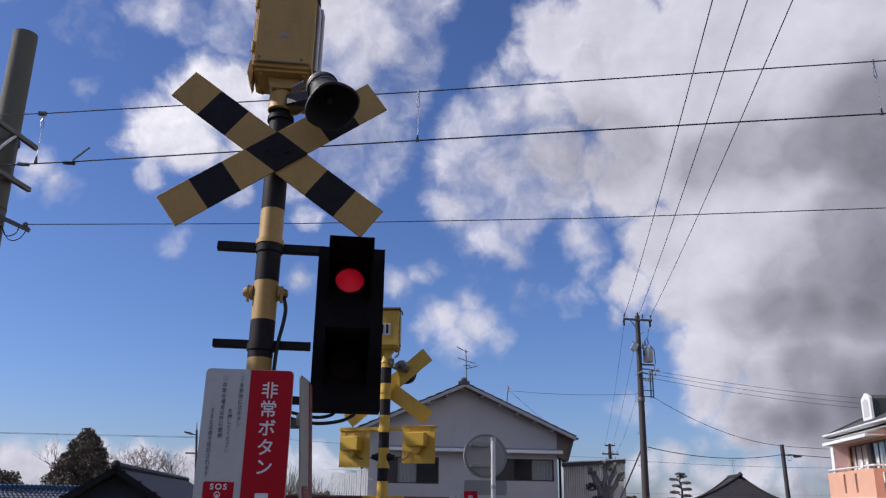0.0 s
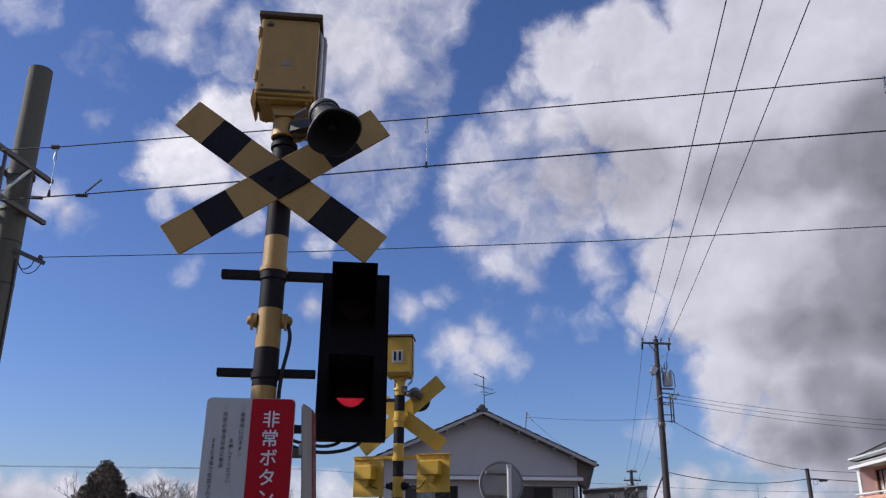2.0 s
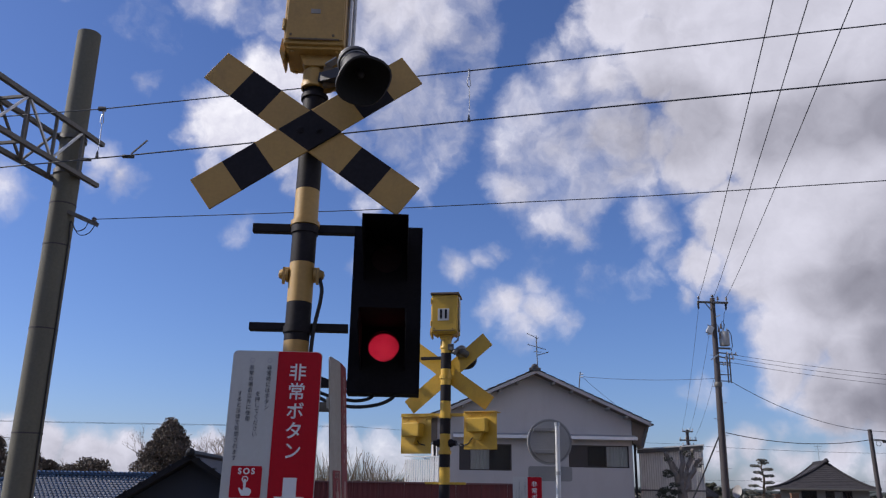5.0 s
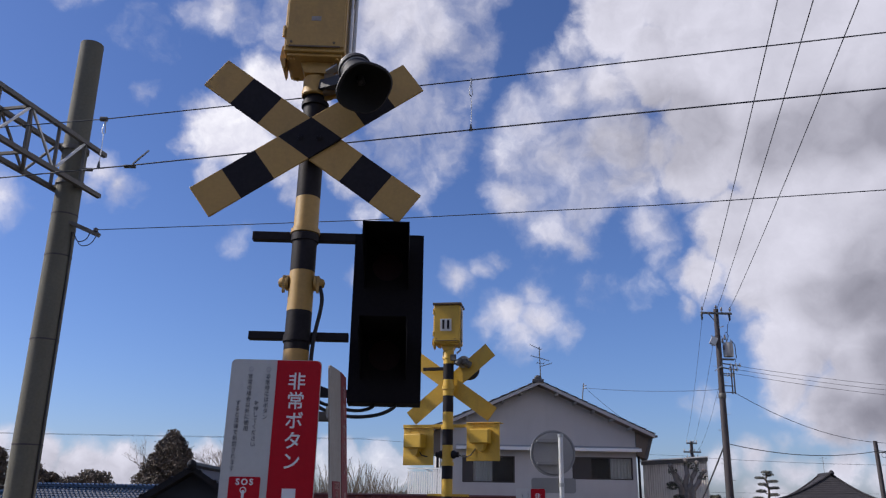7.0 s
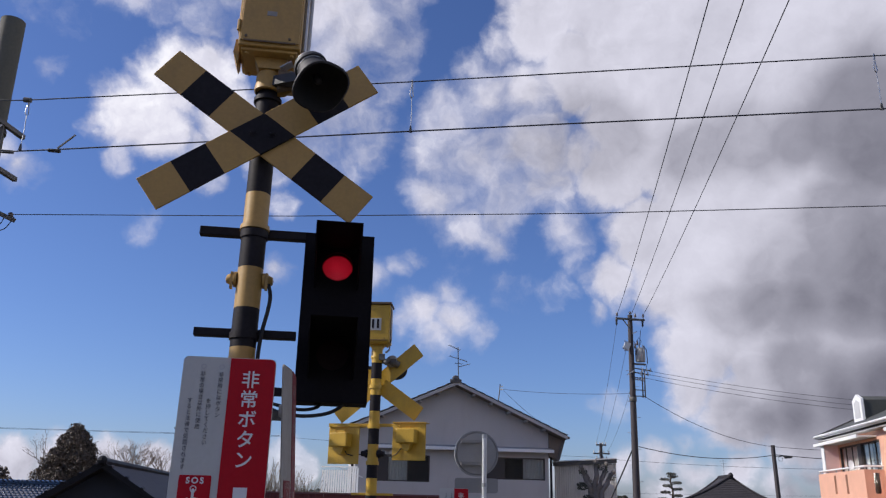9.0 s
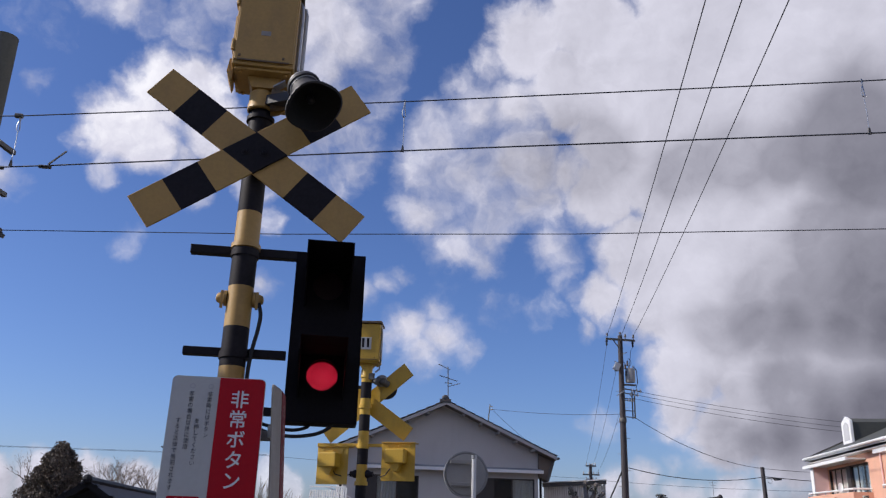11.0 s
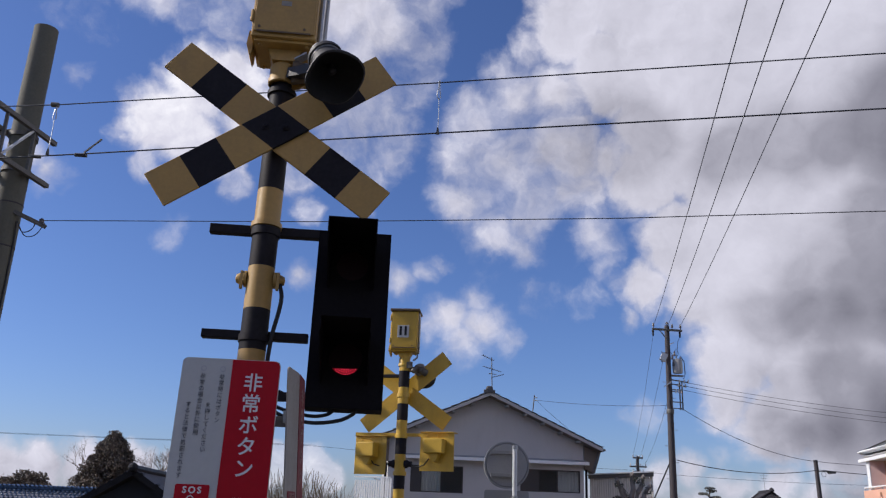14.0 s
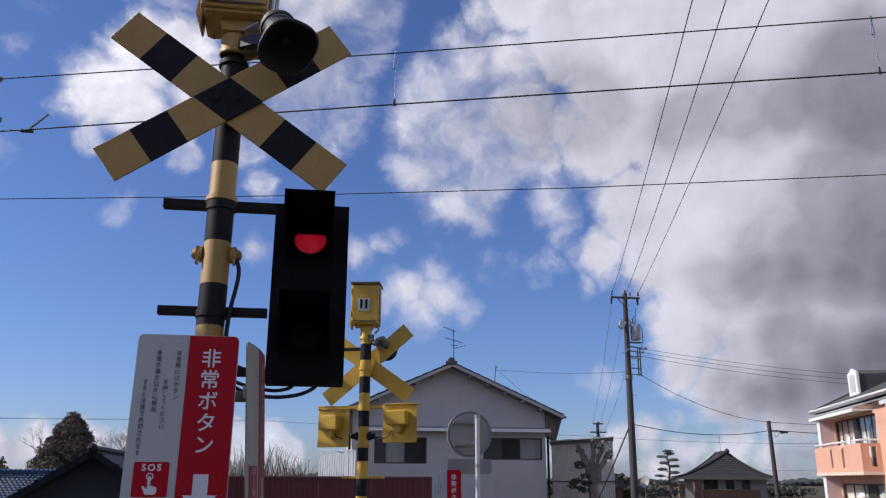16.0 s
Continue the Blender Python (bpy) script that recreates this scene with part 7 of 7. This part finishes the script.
for k in range(900):
    x = rng.uniform(-260, 420)
    y = rng.uniform(300, 340)
    h = 2.2 + 1.2 * math.sin(x * 0.021 + 1.0) + 0.8 * math.sin(x * 0.07) + rng.uniform(0, 1.3)
    c = Vector((x, y, max(0.5, h) * 0.45))
    bmesh.ops.create_icosphere(bm, subdivisions=1, radius=1.0, matrix=Matrix.Translation(c) @ Matrix.Diagonal((rng.uniform(2, 4.5), 2.5, max(0.6, h) * rng.uniform(0.4, 0.6), 1)))
for v in bm.verts:
    v.co += Vector((rng.uniform(-0.4, 0.4), 0, rng.uniform(-0.3, 0.3)))
solo("distant_woods", bm, HILL, "low dark line of distant woods on the skyline", "woods", kind="stuff")


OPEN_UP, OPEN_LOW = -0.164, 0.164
# seconds, and how far each added blind stands from its lamp: 0 covers it, as unlit
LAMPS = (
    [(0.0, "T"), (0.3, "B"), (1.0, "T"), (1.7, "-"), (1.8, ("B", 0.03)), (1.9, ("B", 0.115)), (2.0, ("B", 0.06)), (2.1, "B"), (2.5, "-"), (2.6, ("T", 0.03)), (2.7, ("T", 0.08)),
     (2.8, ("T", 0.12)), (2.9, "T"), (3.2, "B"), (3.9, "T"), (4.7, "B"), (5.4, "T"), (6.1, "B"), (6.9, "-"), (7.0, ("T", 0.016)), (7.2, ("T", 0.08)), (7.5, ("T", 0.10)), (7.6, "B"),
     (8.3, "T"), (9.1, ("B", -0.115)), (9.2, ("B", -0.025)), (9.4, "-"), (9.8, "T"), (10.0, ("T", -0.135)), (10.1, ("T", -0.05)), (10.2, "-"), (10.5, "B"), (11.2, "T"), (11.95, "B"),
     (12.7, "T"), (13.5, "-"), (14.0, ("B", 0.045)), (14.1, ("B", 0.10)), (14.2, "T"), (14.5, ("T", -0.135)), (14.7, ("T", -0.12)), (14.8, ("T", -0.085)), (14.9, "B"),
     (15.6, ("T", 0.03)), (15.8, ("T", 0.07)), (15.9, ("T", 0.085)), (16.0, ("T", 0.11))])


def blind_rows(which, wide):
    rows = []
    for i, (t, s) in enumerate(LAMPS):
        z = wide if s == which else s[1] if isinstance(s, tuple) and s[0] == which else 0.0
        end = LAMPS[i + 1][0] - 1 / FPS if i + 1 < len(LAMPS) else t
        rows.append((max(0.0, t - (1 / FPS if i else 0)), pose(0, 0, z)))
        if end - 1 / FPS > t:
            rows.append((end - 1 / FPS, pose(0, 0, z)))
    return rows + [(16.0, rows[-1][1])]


def motions():
    walk(clouds, [(t, pose(-6.8 * t, -9.4 * t, 0)) for t in (0.0, 8.0, 16.0)])   # drifting towards the viewer and to one side
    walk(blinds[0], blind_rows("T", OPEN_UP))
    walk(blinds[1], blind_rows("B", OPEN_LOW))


motions()
